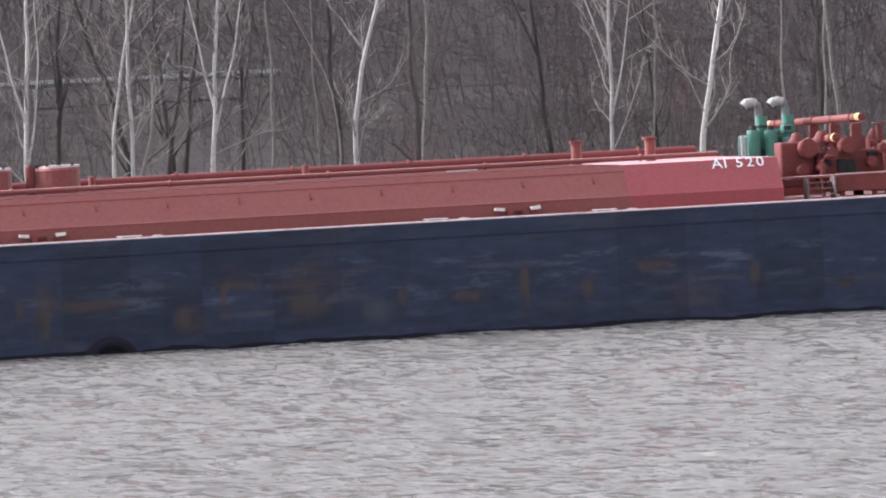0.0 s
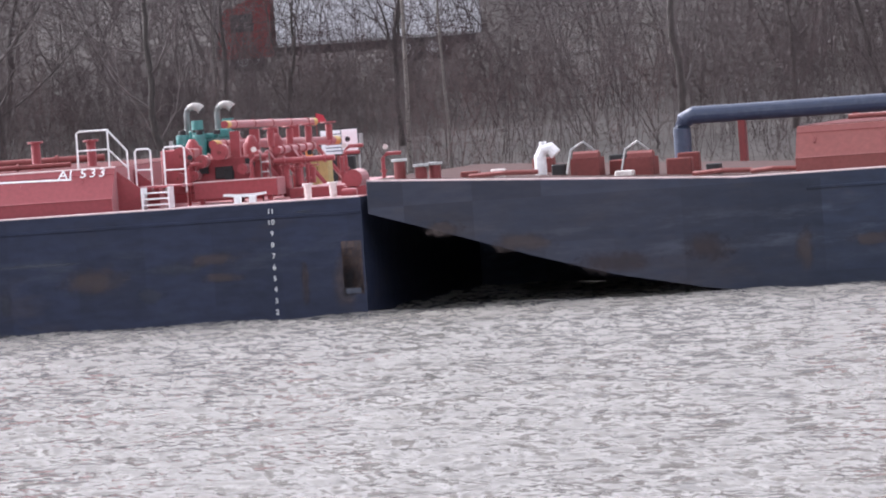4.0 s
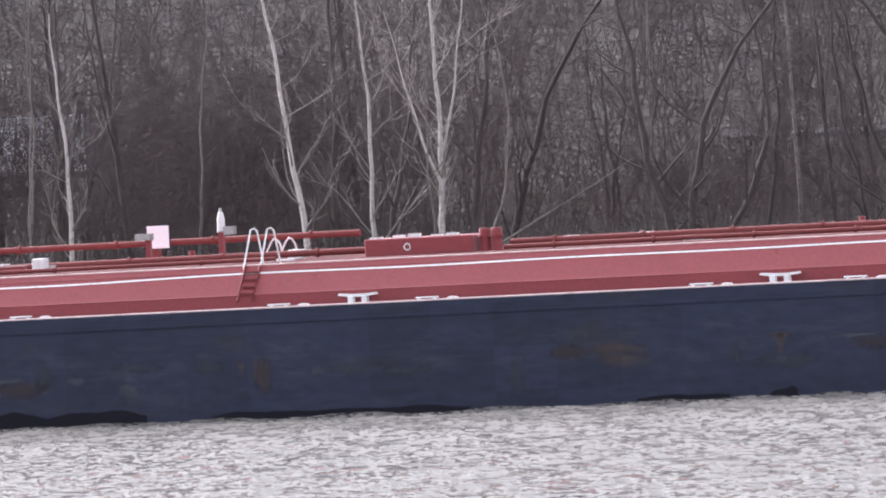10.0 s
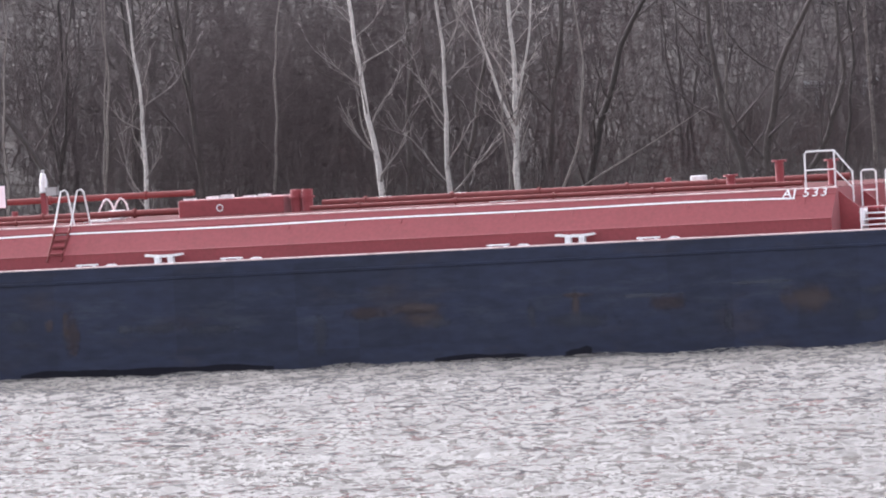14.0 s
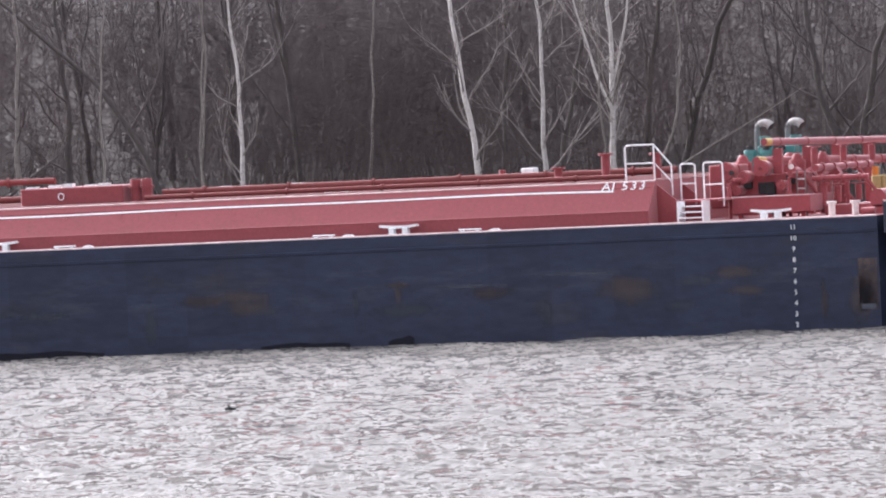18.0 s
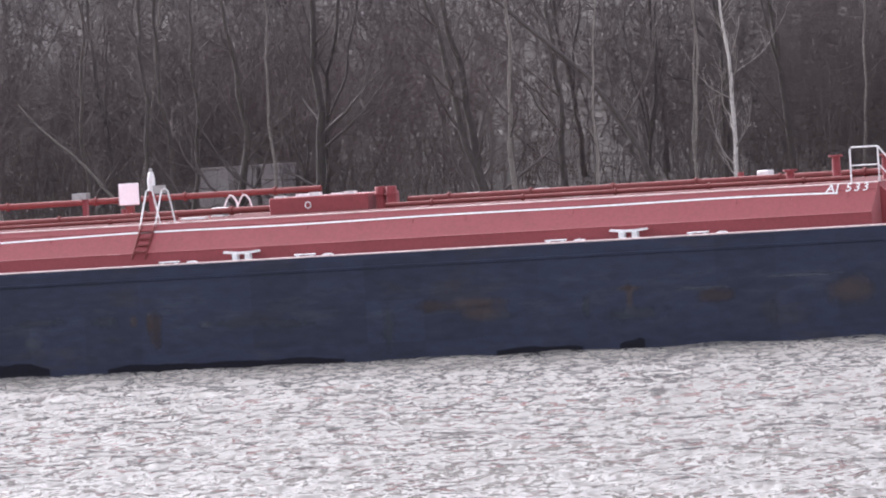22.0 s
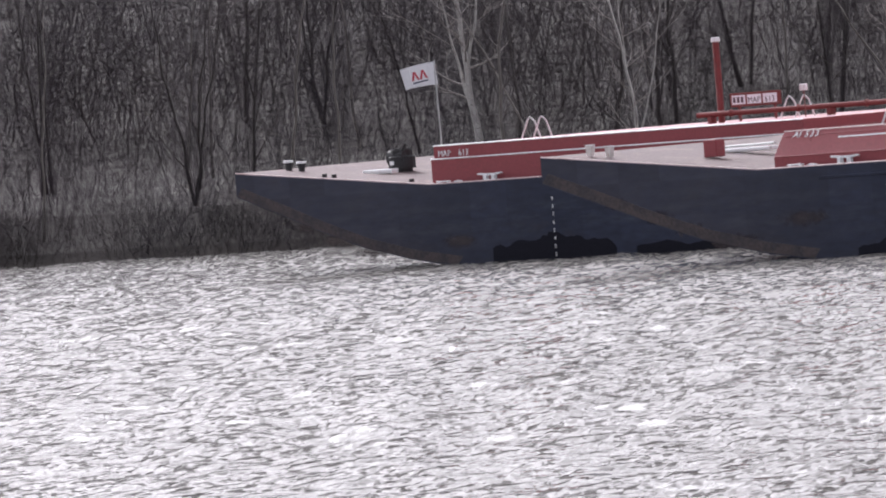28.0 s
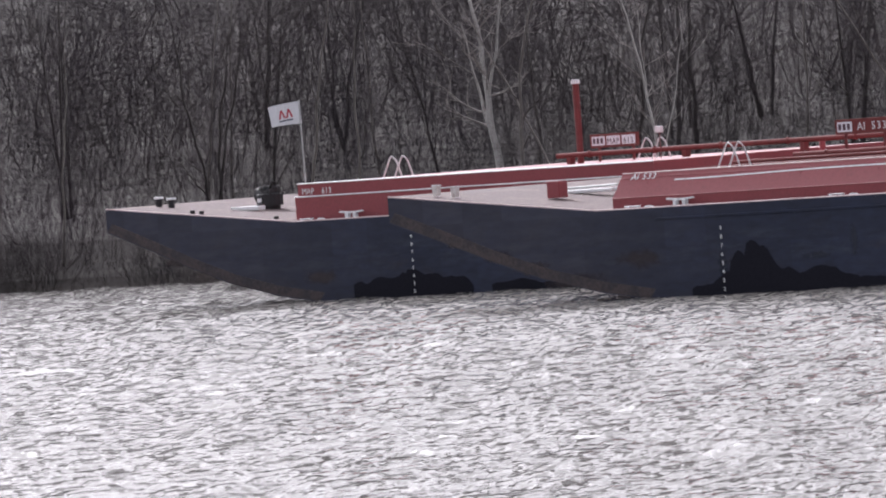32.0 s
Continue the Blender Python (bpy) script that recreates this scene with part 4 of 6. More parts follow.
name_board(barge_b, -76.4, 9.0, TOP + 0.80, "AI 533", 3)
notice(barge_b, -47.7, 8.0, TOP + 0.06, 0.85, 0.72, 6, flag=True)
notice(barge_b, -46.0, 8.0, TOP + 0.08, 0.85, 0.72, 2, ink=LOGO_RED)
flanged_pipe(barge_b, (-25.6, 8.2, TOP + 0.22), (-9.0, 8.2, TOP + 0.22), 0.10, RED_DULL, "deck_pipe", 6)
flanged_pipe(barge_b, (-79.0, 8.2, TOP + 0.20), (-30.2, 8.2, TOP + 0.20), 0.10, RED_DULL, "deck_pipe", 16)
flanged_pipe(barge_b, (-24.0, 3.4, TOP + 0.14), (-8.8, 3.4, TOP + 0.14), 0.07, RED_DULL, "deck_pipe", 5)
flanged_pipe(barge_b, (-78.0, 3.6, TOP + 0.13), (-31.2, 3.6, TOP + 0.13), 0.06, RED_DULL, "deck_pipe", 10)
for x, h in ((-10.5, 0.75), (-8.9, 0.7), (-12.0, 0.4), (-41.5, 0.6)):
    d = part("pipe_stub", drum(bmesh.new(), (x, 6.3, TOP), 0.13, h, 12), RED, barge_b)
    part("flange", tube(bmesh.new(), [(x, 6.3, TOP + h), (x, 6.3, TOP + h + 0.06)], 0.22, 12), RED, d)
pole = part("light_pole", box(bmesh.new(), -36.0, -35.84, 10.8, 10.96, TOP, TOP + 0.95), RED, barge_b, "red post with a white lantern")
lantern(pole, -35.92, 10.88, TOP + 0.95)
part("junction_box", box(bmesh.new(), -35.8, -35.45, 10.75, 10.95, TOP + 0.85, TOP + 1.1), STEEL, pole)
pole = part("light_pole", box(bmesh.new(), -38.4, -38.25, 10.8, 10.95, TOP, TOP + 0.8), RED, barge_b)
part("lamp_box", box(bmesh.new(), -38.7, -38.2, 10.7, 11.0, TOP + 0.8, TOP + 1.0), STEEL, pole)
for x, y in ((-13.85, 8.5), (-40.3, 7.0)):
    vb = part("valve_box", box(bmesh.new(), x - 0.2, x + 0.2, y, y + 0.4, TOP + 0.02, TOP + 0.46, 0.03), WHITE, barge_b, "white valve box")
    part("gauge", tube(bmesh.new(), [(x + 0.45, y + 0.1, TOP), (x + 0.45, y + 0.1, TOP + 0.24)], 0.11, 10), STEEL, vb)
trunk_clutter(barge_b, rnd, (-19.5, -32.6, -43.2, -51.5, -53.8, -68.6, -70.0, -71.2, -73.5), 7.2, RED)
trunk_clutter(barge_b, rnd, (-15.5, -22.2, -24.6, -33.4, -36.8, -41.2, -55.2, -56.8, -67.2, -74.6), 10.4, RED)
sk = part("spare_skiff", prism_x(bmesh.new(), [(7.6, TOP + 0.12), (7.3, TOP + 0.3), (8.6, TOP + 0.3), (8.3, TOP + 0.12)], -44.2, -42.0), STEEL, barge_b, "upturned pale metal trough")
part("trough_rim", box(bmesh.new(), -44.25, -41.95, 7.25, 8.65, TOP + 0.28, TOP + 0.33), WHITE, sk)
sk = part("spare_trough", prism_x(bmesh.new(), [(9.6, TOP + 1.08), (9.3, TOP + 1.2), (10.4, TOP + 1.2), (10.1, TOP + 1.08)], -66.1, -64.6), WHITE, barge_b)
part("trestle", box(bmesh.new(), -65.45, -65.3, 9.8, 9.95, TOP, TOP + 1.09), RED_DARK, sk)
# bow deck gear
part("tool_house", box(bmesh.new(), -86.35, -85.75, 3.0, 3.5, deck_z(-86.0), deck_z(-86.0) + 0.62, 0.03), RED, barge_b, "small red deck house")
for x in (-90.0, -89.1):
    bt = part("mooring_bitt", prism_y(bmesh.new(), [(x - 0.10, deck_z(x)), (x - 0.15, deck_z(x) + 0.36), (x + 0.13, deck_z(x) + 0.36), (x + 0.09, deck_z(x))], 1.05, 1.25), BONE, barge_b, "pale tapered mooring bitt")
    part("bitt_cap", box(bmesh.new(), x - 0.16, x + 0.14, 1.03, 1.27, deck_z(x) + 0.36, deck_z(x) + 0.40, 0.01), WHITE, bt)
for x, y, w in ((-86.6, 5.5, 2.4), (-83.0, 5.0, 2.2), (-82.0, 8.0, 1.8), (-86.0, 9.0, 1.6)):
    ln = part("stowed_rigging", box(bmesh.new(), x - w / 2, x + w / 2, y, y + 0.5, deck_z(x) + 0.02, deck_z(x) + 0.16, 0.03), WHITE, barge_b, "pale stowed wires and ratchets")
    part("ratchet", tube(bmesh.new(), [(x - w / 2 - 0.3, y + 0.2, deck_z(x) + 0.22), (x + w / 2, y + 0.3, deck_z(x) + 0.26)], 0.05, 6), STEEL, ln)
bent_rails(barge_b, -77.75, 3.0, TOP, gap=0.5)
# rust, scuffs and wet growth on the near side
part("stern_rust", blotch(0.56, 1.45), STERN_RUST, barge_b, "rusted plate at the stern corner", at=(-0.34, -0.001, 1.25))
part("stern_scrape", blotch(0.42, 0.14), SCUFF, barge_b, at=(-0.36, -0.006, 0.62))
for x, z, w, h, m in ((-19.5, 1.55, 1.7, 0.28, RUST), (-19.3, 1.25, 1.3, 0.45, RUST), (-14.6, 1.72, 0.9, 0.14, RUST), (-14.62, 1.5, 0.22, 0.7, RUST), (-30.5, 1.4, 0.2, 0.8, RUST), (-31.0, 1.5, 0.3, 0.35, RUST),
                      (-7.6, 1.35, 1.6, 0.7, RUST), (-4.3, 1.72, 1.5, 0.3, RUST), (-4.0, 1.2, 1.1, 0.25, RUST), (-0.5, 0.9, 0.8, 1.2, RUST), (-0.5, 0.55, 0.5, 0.25, SCUFF),
                      (-12.5, 1.62, 1.9, 0.12, SCUFF), (-9.0, 1.85, 2.6, 0.10, SCUFF), (-34.5, 1.0, 0.7, 0.4, SCUFF), (-38.2, 1.4, 1.0, 0.18, SCUFF), (-41.0, 1.2, 0.9, 0.2, SCUFF), (-28.6, 1.3, 0.5, 0.2, SCUFF),
                      (-46.0, 1.3, 2.2, 0.5, SCUFF), (-36.2, 1.3, 0.6, 0.25, SCUFF), (-52.0, 1.5, 0.9, 0.15, SCUFF), (-1.6, 2.85, 0.5, 0.08, SCUFF)):
    b = part("stain", blotch(w * 1.35, h * 1.5), {RUST: RUST_WEAR, SCUFF: SCUFF_WEAR}.get(m, m), barge_b, at=(x, -0.001, z))
for x0, x1, h0, h1 in ((-34.0, -46.0, 0.38, 0.36), (-45.6, -58.0, 0.30, 0.38), (-58.5, -62.0, 0.5, 0.2), (-62.5, -66.0, 0.28, 0.2), (-24.0, -32.0, 0.16, 0.2), (-66.3, -70.7, 0.3, 0.4), (-70.4, -73.0, 0.75, 0.9), (-72.7, -73.9, 0.9, 1.5), (-73.6, -74.8, 1.55, 1.6), (-74.5, -75.5, 1.4, 0.9), (-75.1, -77.2, 0.85, 0.3), (-69.5, -70.6, 0.3, 0.7), (-14.2, -15.0, 0.25, 0.2), (-16.2, -19.0, 0.14, 0.14)):
    part("wet_growth", growth(rnd, x0, x1, h0, h1), WET, barge_b)
rake_band(barge_b, ((-82.6, 0.75, 3.4, 0.7), (-84.6, 1.25, 2.2, 0.6), (-86.2, 1.75, 1.8, 0.6), (-88.0, 2.3, 1.6, 0.5), (-79.5, 1.4, 2.6, 0.8)))
rake_edge(barge_b, 0.7)

# -- the older barge behind it --
barge_c, trunk_c = barge("older navy tank barge with a faded red trunk", HULL_OLD, RED_OLD, (-79.0, -11.3), lug=(1.95, 0.03), sheer=0.58, bow_mat=RED_DECK, lug_mat=RED_DARK)
part("fresh_trunk_end", prism_x(bmesh.new(), [(0.446, DECK), (0.446, SHOULDER), (1.10, TOP + 0.004), (BEAM - 1.10, TOP + 0.004), (BEAM - 0.446, SHOULDER), (BEAM - 0.446, DECK)], -11.3, -7.0), RED, barge_c, "freshly painted end of the trunk")
deck_gear(barge_c, (-14.44, -27.4, -42.18, -49.55, -60.56), (-12.05, -16.7, -25.06, -29.66, -38.0, -44.43, -52.65, -57.28, -65.5, -70.1), BONE, flat=0.8, horns=RED_PUMP)
words("AI 520", 0.46, WHITE, trunk_c, -8.1, 0.905, TOP - 0.22, 52, spread=1.05)
machinery(barge_c, RED_PUMP, GREEN_ENGINE, YELLOW, GREEN_DARK, face=-1, aft=0.75)
stairs(barge_c, RED_OLD, PALE, guards=False)
ty = part("tyre_fender", tube(bmesh.new(), [(-25.75 + 0.62 * math.cos(a), -0.12, -0.22 + 0.62 * math.sin(a)) for a in (2 * math.pi * i / 20 for i in range(21))], 0.17, 10), WET, barge_c, "black tyre fender half in the water")
part("tyre_lining", tube(bmesh.new(), [(-25.75, -0.01, -0.22), (-25.75, -0.16, -0.22)], 0.5, 18), WET, ty)
for x in (-26.05, -27.95, -55.75):
    d = part("hatch_drum", drum(bmesh.new(), (x, 6.5, TOP), 0.62, 0.72, 20), RED_OLD, barge_c, "round red expansion hatch")
    part("lid", drum(bmesh.new(), (x + 0.06, 6.5, TOP + 0.72), 0.56, 0.07, 20), BONE, d, "chalky white hatch lid")
    for k in range(3):
        part("lid_bolt", drum(bmesh.new(), (x - 0.35 + 0.35 * k, 6.0, TOP + 0.77), 0.045, 0.09, 8), DARK, d)
    part("hinge", drum(bmesh.new(), (x - 0.76, 6.4, TOP), 0.14, 0.80, 12), RED_PUMP, d)
    part("hinge_pin", tube(bmesh.new(), [(x - 0.8, 6.4, TOP + 0.78), (x - 0.4, 6.4, TOP + 0.82)], 0.05, 6), DARK, d)
vent_pipe(barge_c, -67.6, 8.0, 7.43, RED_OLD)
flanged_pipe(barge_c, (-67.0, 8.6, TOP + 0.22), (-7.6, 8.6, TOP + 0.22), 0.12, RED_DULL, "deck_pipe", 18)
flanged_pipe(barge_c, (-78.0, 4.0, TOP + 0.14), (-8.0, 4.0, TOP + 0.14), 0.07, RED_OLD, "deck_pipe", 16)
for x in (-11.5, -9.4):
    d = part("pipe_stub", drum(bmesh.new(), (x, 6.3, TOP), 0.15, 0.6, 12), RED_OLD, barge_c)
    part("flange", tube(bmesh.new(), [(x, 6.3, TOP + 0.6), (x, 6.3, TOP + 0.68)], 0.2, 12), RED_DARK, d)
for x in (-33.6, -50.6, -51.6, -60.6, -61.4):
    part("sounding_rod", tube(bmesh.new(), [(x, 5.0, TOP), (x, 5.0, TOP + 0.85)], 0.03, 5), RED_OLD, barge_c)
for x in (-33.9, -33.3, -50.9, -61.0):
    o = part("slope_stain", box(bmesh.new(), -0.24, 0.24, -0.5, 0.5, 0.003, 0.009), SLOPE_WEAR, trunk_c, "dark run-off stain down the sloping side", at=(x, 0.775, (SHOULDER + TOP) / 2))
    o.rotation_euler = (math.atan2(TOP - SHOULDER, 0.65), 0, 0)
    part("sounding_rod", tube(bmesh.new(), [(x, 1.3, TOP), (x + 0.02, 1.3, TOP + 0.72)], 0.022, 5), RED_OLD, barge_c)
trunk_clutter(barge_c, rnd, (-14.6, -19.0, -25.0, -32.8, -38.2, -45.4, -57.5, -62.8, -69.0, -70.2, -71.5), 7.0, RED_OLD)
notice(barge_c, -45.9, 8.1, TOP + 0.14, 0.98, 0.74, 5, flag=True)
notice(barge_c, -42.6, 8.1, TOP + 0.16, 0.98, 0.74, 3, ink=LOGO_RED)
pole = part("light_pole", box(bmesh.new(), -36.0, -35.8, 8.9, 9.1, TOP, TOP + 1.05), RED_OLD, barge_c)
lantern(pole, -35.9, 9.0, TOP + 0.98)
part("junction_box", box(bmesh.new(), -36.38, -36.02, 8.9, 9.1, TOP + 1.0, TOP + 1.22, 0.02), WHITE, pole)
for x, z, w, h, m in ((-27.5, 1.25, 0.55, 1.6, RUST), (-23.7, 0.9, 0.9, 0.75, RUST), (-20.7, 1.64, 1.8, 0.2, RUST), (-20.4, 1.1, 1.3, 0.7, RUST), (-18.5, 0.8, 1.0, 0.75, SCUFF), (-14.4, 1.3, 0.35, 1.3, RUST), (-38.5, 0.55, 1.3, 0.75, RUST),
                      (-41.5, 1.84, 2.4, 0.25, RUST), (-41.2, 1.75, 0.25, 0.25, PALE), (-32.9, 1.3, 0.6, 0.7, RUST), (-31.2, 1.25, 0.5, 0.8, RUST), (-29.4, 1.4, 0.7, 0.7, RUST), (-45.1, 0.76, 1.6, 0.45, RUST), (-54.0, 1.86, 1.4, 0.3, SCUFF),
                      (-51.3, 1.78, 2.4, 0.25, SCUFF), (-67.9, 1.2, 0.3, 1.3, RUST), (-66.6, 1.38, 0.9, 0.35, RUST), (-66.0, 0.8, 0.8, 0.6, RUST), (-71.4, 1.37, 1.0, 0.3, RUST), (-47.8, 1.7, 2.2, 0.2, SCUFF), (-35.5, 1.9, 1.3, 0.2, SCUFF), (-70.0, 0.95, 2.0, 0.2, SCUFF), (-22.0, 0.95, 2.4, 0.2, SCUFF), (-60.0, 1.3, 1.2, 0.2, SCUFF)):
    b = part("stain", blotch(w * 1.35, h * 1.5), {RUST: RUST_WEAR, SCUFF: SCUFF_WEAR}.get(m, m), barge_c, at=(x, -0.001, z))
for i in range(46):
    x = -2.0 - 78.0 * (i + rnd.random()) / 46
    if i % 3 == 0:
        part("stain", blotch(rnd.uniform(0.35, 0.7), rnd.uniform(0.8, 1.5)), RUST_WEAR, barge_c, at=(x, -0.003, rnd.uniform(0.9, 1.4)))
    else:
        part("stain", blotch(rnd.uniform(0.9, 3.2), rnd.uniform(0.22, 0.55)), SCUFF_WEAR if i % 3 == 1 else RUST_WEAR, barge_c, at=(x, -0.002, rnd.uniform(0.7, 1.9)))
for i in range(34):
    x = -1.5 - 76.0 * (i + rnd.random()) / 34
    tall = i % 3 == 0
    part("stain", blotch(rnd.uniform(0.3, 0.7) if tall else rnd.uniform(0.9, 2.8), rnd.uniform(0.9, 1.7) if tall else rnd.uniform(0.3, 0.7)), RUST_FAINT if i % 4 == 0 else SCUFF_FAINT, barge_b, at=(x, -0.002, rnd.uniform(0.8, 1.7)))
for i in range(18):
    part("wet_growth", growth(rnd, -0.4 - 4.1 * i, -4.5 - 4.1 * i, rnd.uniform(0.15, 0.24), rnd.uniform(0.15, 0.24)), WET, barge_c)
# bow gear of the older barge
for x, y, w, h, m in ((-88.3, 2.4, 0.5, 0.16, RED_PUMP), (-87.6, 2.8, 0.35, 0.2, BONE), (-86.0, 3.4, 0.4, 0.3, DARK), (-84.4, 3.6, 0.45, 0.4, RED_PUMP), (-84.0, 2.2, 0.5, 0.14, BONE), (-82.6, 3.0, 0.7, 0.45, RED_PUMP), (-81.6, 2.6, 0.4, 0.3, DARK), (-87.0, 6.5, 0.6, 0.4, RED_PUMP), (-85.0, 8.0, 0.8, 0.45, DARK), (-83.0, 7.0, 0.6, 0.5, RED_PUMP)):
    part("deck_locker", box(bmesh.new(), x - w / 2, x + w / 2, y, y + 0.4, deck_z(x, 0.58), deck_z(x, 0.58) + h + 0.03, 0.03), m, barge_c)
for x, y, h in ((-90.05, 1.6, 0.5), (-89.45, 1.5, 0.36), (-89.1, 1.7, 0.40)):
    bt = part("mooring_bitt", drum(bmesh.new(), (x, y, deck_z(x, 0.58)), 0.16, h, 12), RED_DARK, barge_c)
    part("bitt_cap", drum(bmesh.new(), (x, y, deck_z(x, 0.58) + h), 0.22, 0.07, 12), STEEL, bt)
gn = part("gooseneck_vent", tube(bmesh.new(), [(-86.6, 4.0, deck_z(-86, 0.58)), (-86.6, 4.0, deck_z(-86, 0.58) + 0.55), (-86.5, 4.0, deck_z(-86, 0.58) + 0.75), (-86.3, 4.0, deck_z(-86, 0.58) + 0.78), (-86.15, 4.0, deck_z(-86, 0.58) + 0.6)], 0.17, 12), WHITE, barge_c, "white gooseneck vent")
part("vent_top", drum(bmesh.new(), (-86.5, 4.0, deck_z(-86, 0.58) + 0.72), 0.1, 0.25, 10), WHITE, gn)
for x, y in ((-85.2, 3.0), (-83.7, 3.0)):
    w = part("deck_winch", box(bmesh.new(), x - 0.4, x + 0.4, y, y + 0.9, deck_z(x, 0.58), deck_z(x, 0.58) + 0.5), RED_PUMP, barge_c, "red deck winch with a wire guide")
    part("winch_drum", tube(bmesh.new(), [(x - 0.35, y + 0.4, deck_z(x, 0.58) + 0.42), (x + 0.35, y + 0.4, deck_z(x, 0.58) + 0.42)], 0.27, 12), RED_PUMP, w)
    part("hoop", tube(bmesh.new(), [(x - 0.5, y, deck_z(x, 0.58) + 0.1), (x - 0.35, y, deck_z(x, 0.58) + 0.75), (x, y, deck_z(x, 0.58) + 0.95), (x + 0.3, y, deck_z(x, 0.58) + 0.7)], 0.03, 5), STEEL, w)
for x, w in ((-87.2, 1.9), (-81.2, 1.6), (-79.8, 1.2)):
    part("stowed_wire", tube(bmesh.new(), [(x - w / 2, 1.6, deck_z(x, 0.58) + 0.12), (x, 1.5, deck_z(x, 0.58) + 0.16), (x + w / 2, 1.7, deck_z(x, 0.58) + 0.12)], 0.07, 6), RED_OLD, barge_c)
rake_band(barge_c, ((-84.0, 1.1, 2.6, 0.7), (-86.5, 1.8, 2.0, 0.6), (-81.5, 1.3, 1.8, 1.0), (-88.6, 2.3, 1.5, 0.5)))


# -- the far string: the leading barge has a plain upright trunk and a flag --
def far_barge(label, hull_mat, red, trunk, step, ledge=0.95, kink=10.1, bow_mat=PALE):
    ob = tagged(new("tank_barge"), label, "barge")
    part("hull", prism_y(bmesh.new(), hull_outline(SHEER, 0.0, kink), 0, BEAM), hull_mat, ob, "dark navy steel hull with a raked bow")
    part("bow_deck", prism_y(bmesh.new(), [(-LENGTH, DECK + SHEER + 0.004), (-LENGTH, DECK + SHEER + 0.03), (kink - LENGTH, DECK + 0.03), (trunk[0], DECK + 0.03), (trunk[0], DECK + 0.004), (kink - LENGTH, DECK + 0.004)], 0.02, BEAM - 0.02), bow_mat, ob)
    part("stern_deck", box(bmesh.new(), trunk[1], -0.02, 0.1, BEAM - 0.02, DECK + 0.004, DECK + 0.03), red, ob)
    part("deck_edge", tube(bmesh.new(), [(-0.02, 0.02, DECK + 0.02), (kink - LENGTH, 0.02, DECK + 0.02), (-LENGTH + 0.02, 0.02, DECK + SHEER + 0.02)], 0.030, 6), EDGE, ob)
    tr = part("trunk", prism_x(bmesh.new(), [(0.55, DECK), (0.55, DECK + ledge), (0.75, DECK + ledge), (0.75, DECK + step), (BEAM - 0.75, DECK + step), (BEAM - 0.55, DECK + ledge), (BEAM - 0.55, DECK)], *trunk), red, ob, "red trunk with a ledge half-way up")
    part("ledge_line", tube(bmesh.new(), [(trunk[0], 0.55, DECK + ledge + 0.01), (trunk[1], 0.55, DECK + ledge + 0.01)], 0.03, 5), WHITE, tr)
    part("top_line", tube(bmesh.new(), [(trunk[0], 0.75, DECK + step), (trunk[1], 0.75, DECK + step)], 0.03, 5), WHITE, tr)
    return ob, tr


barge_f, trunk_f = far_barge("navy tank barge with an upright red trunk and a white flag", HULL, RED, (-80.65, -62.0), 1.47, kink=10.35)
FL = DECK + 0.85
part("low_trunk", box(bmesh.new(), -61.99, -7.0, 0.75, BEAM - 0.75, DECK, FL, 0.03), RED, barge_f, "lower after part of the trunk")
deck_gear(barge_f, (-77.4, -66.0, -54.0, -40.0, -26.0), (-79.8, -70.0, -60.0))
words("MAP", 0.34, WHITE, trunk_f, -80.1, 0.735, DECK + 1.05)
words("613", 0.34, WHITE, trunk_f, -79.1, 0.735, DECK + 1.05)
draft_marks(barge_f, -74.05, 2, 9)
FZ = DECK + 1.47
bent_rails(barge_f, -76.75, 2.0, FZ, gap=0.6)
bent_rails(barge_f, -69.2, 8.6, FZ, gap=0.75)
bent_rails(barge_f, -6.7, 4.0, FZ - 0.5, gap=0.5)
part("rail_base", box(bmesh.new(), -7.3, -5.7, 3.8, 4.5, FL, FZ - 0.48, 0.02), RED_DARK, barge_f)
# dull red pipe; the darker red also holds the shade on it
vent_pipe(barge_f, -72.5, 8.5, 7.95, RED_DARK)
name_board(barge_f, -71.9, 9.9, FZ + 0.56, "MAP 613", 3, panels=True)
flanged_pipe(barge_f, (-73.1, 7.8, FZ + 0.36), (-5.2, 7.8, FZ + 0.36), 0.10, RED_DULL, "cargo_pipe", 20)
for i in range(11):
    part("pipe_saddle", box(bmesh.new(), -72.5 + 6 * i, -72.3 + 6 * i, 7.65, 7.95, FZ if i < 2 else FL, FZ + 0.27), RED_DARK, barge_f)
part("lamp_box", box(bmesh.new(), -67.42, -67.12, 7.2, 7.4, FZ + 1.02, FZ + 1.28, 0.03), WHITE, barge_f, "white lamp on a thin pole")
part("lamp_pole", tube(bmesh.new(), [(-67.27, 7.3, FZ), (-67.27, 7.3, FZ + 1.02)], 0.02, 6), RED_DARK, barge_f)
notice(barge_f, -11.4, 5.9, FZ + 0.20, 0.75, 0.72, 0, foot=FL)
fl = part("flood_lamp", box(bmesh.new(), -38.15, -37.5, 9.45, 9.65, 5.55, 5.82, 0.04), WHITE, barge_f, "white flood lamp with a hood on a post")
part("lamp_hood", prism_x(bmesh.new(), [(9.42, 5.80), (9.42, 5.88), (9.6, 5.92), (9.6, 5.82)], -38.2, -37.45), WHITE, fl)
part("lamp_head", box(bmesh.new(), -37.85, -37.42, 9.45, 9.8, 5.16, 5.56, 0.05), WHITE, fl)
part("lamp_glass", box(bmesh.new(), -37.78, -37.66, 9.43, 9.46, 5.42, 5.66), DARK, fl)
part("lamp_post", box(bmesh.new(), -37.72, -37.56, 9.54, 9.66, FL, 5.2), EDGE, fl)
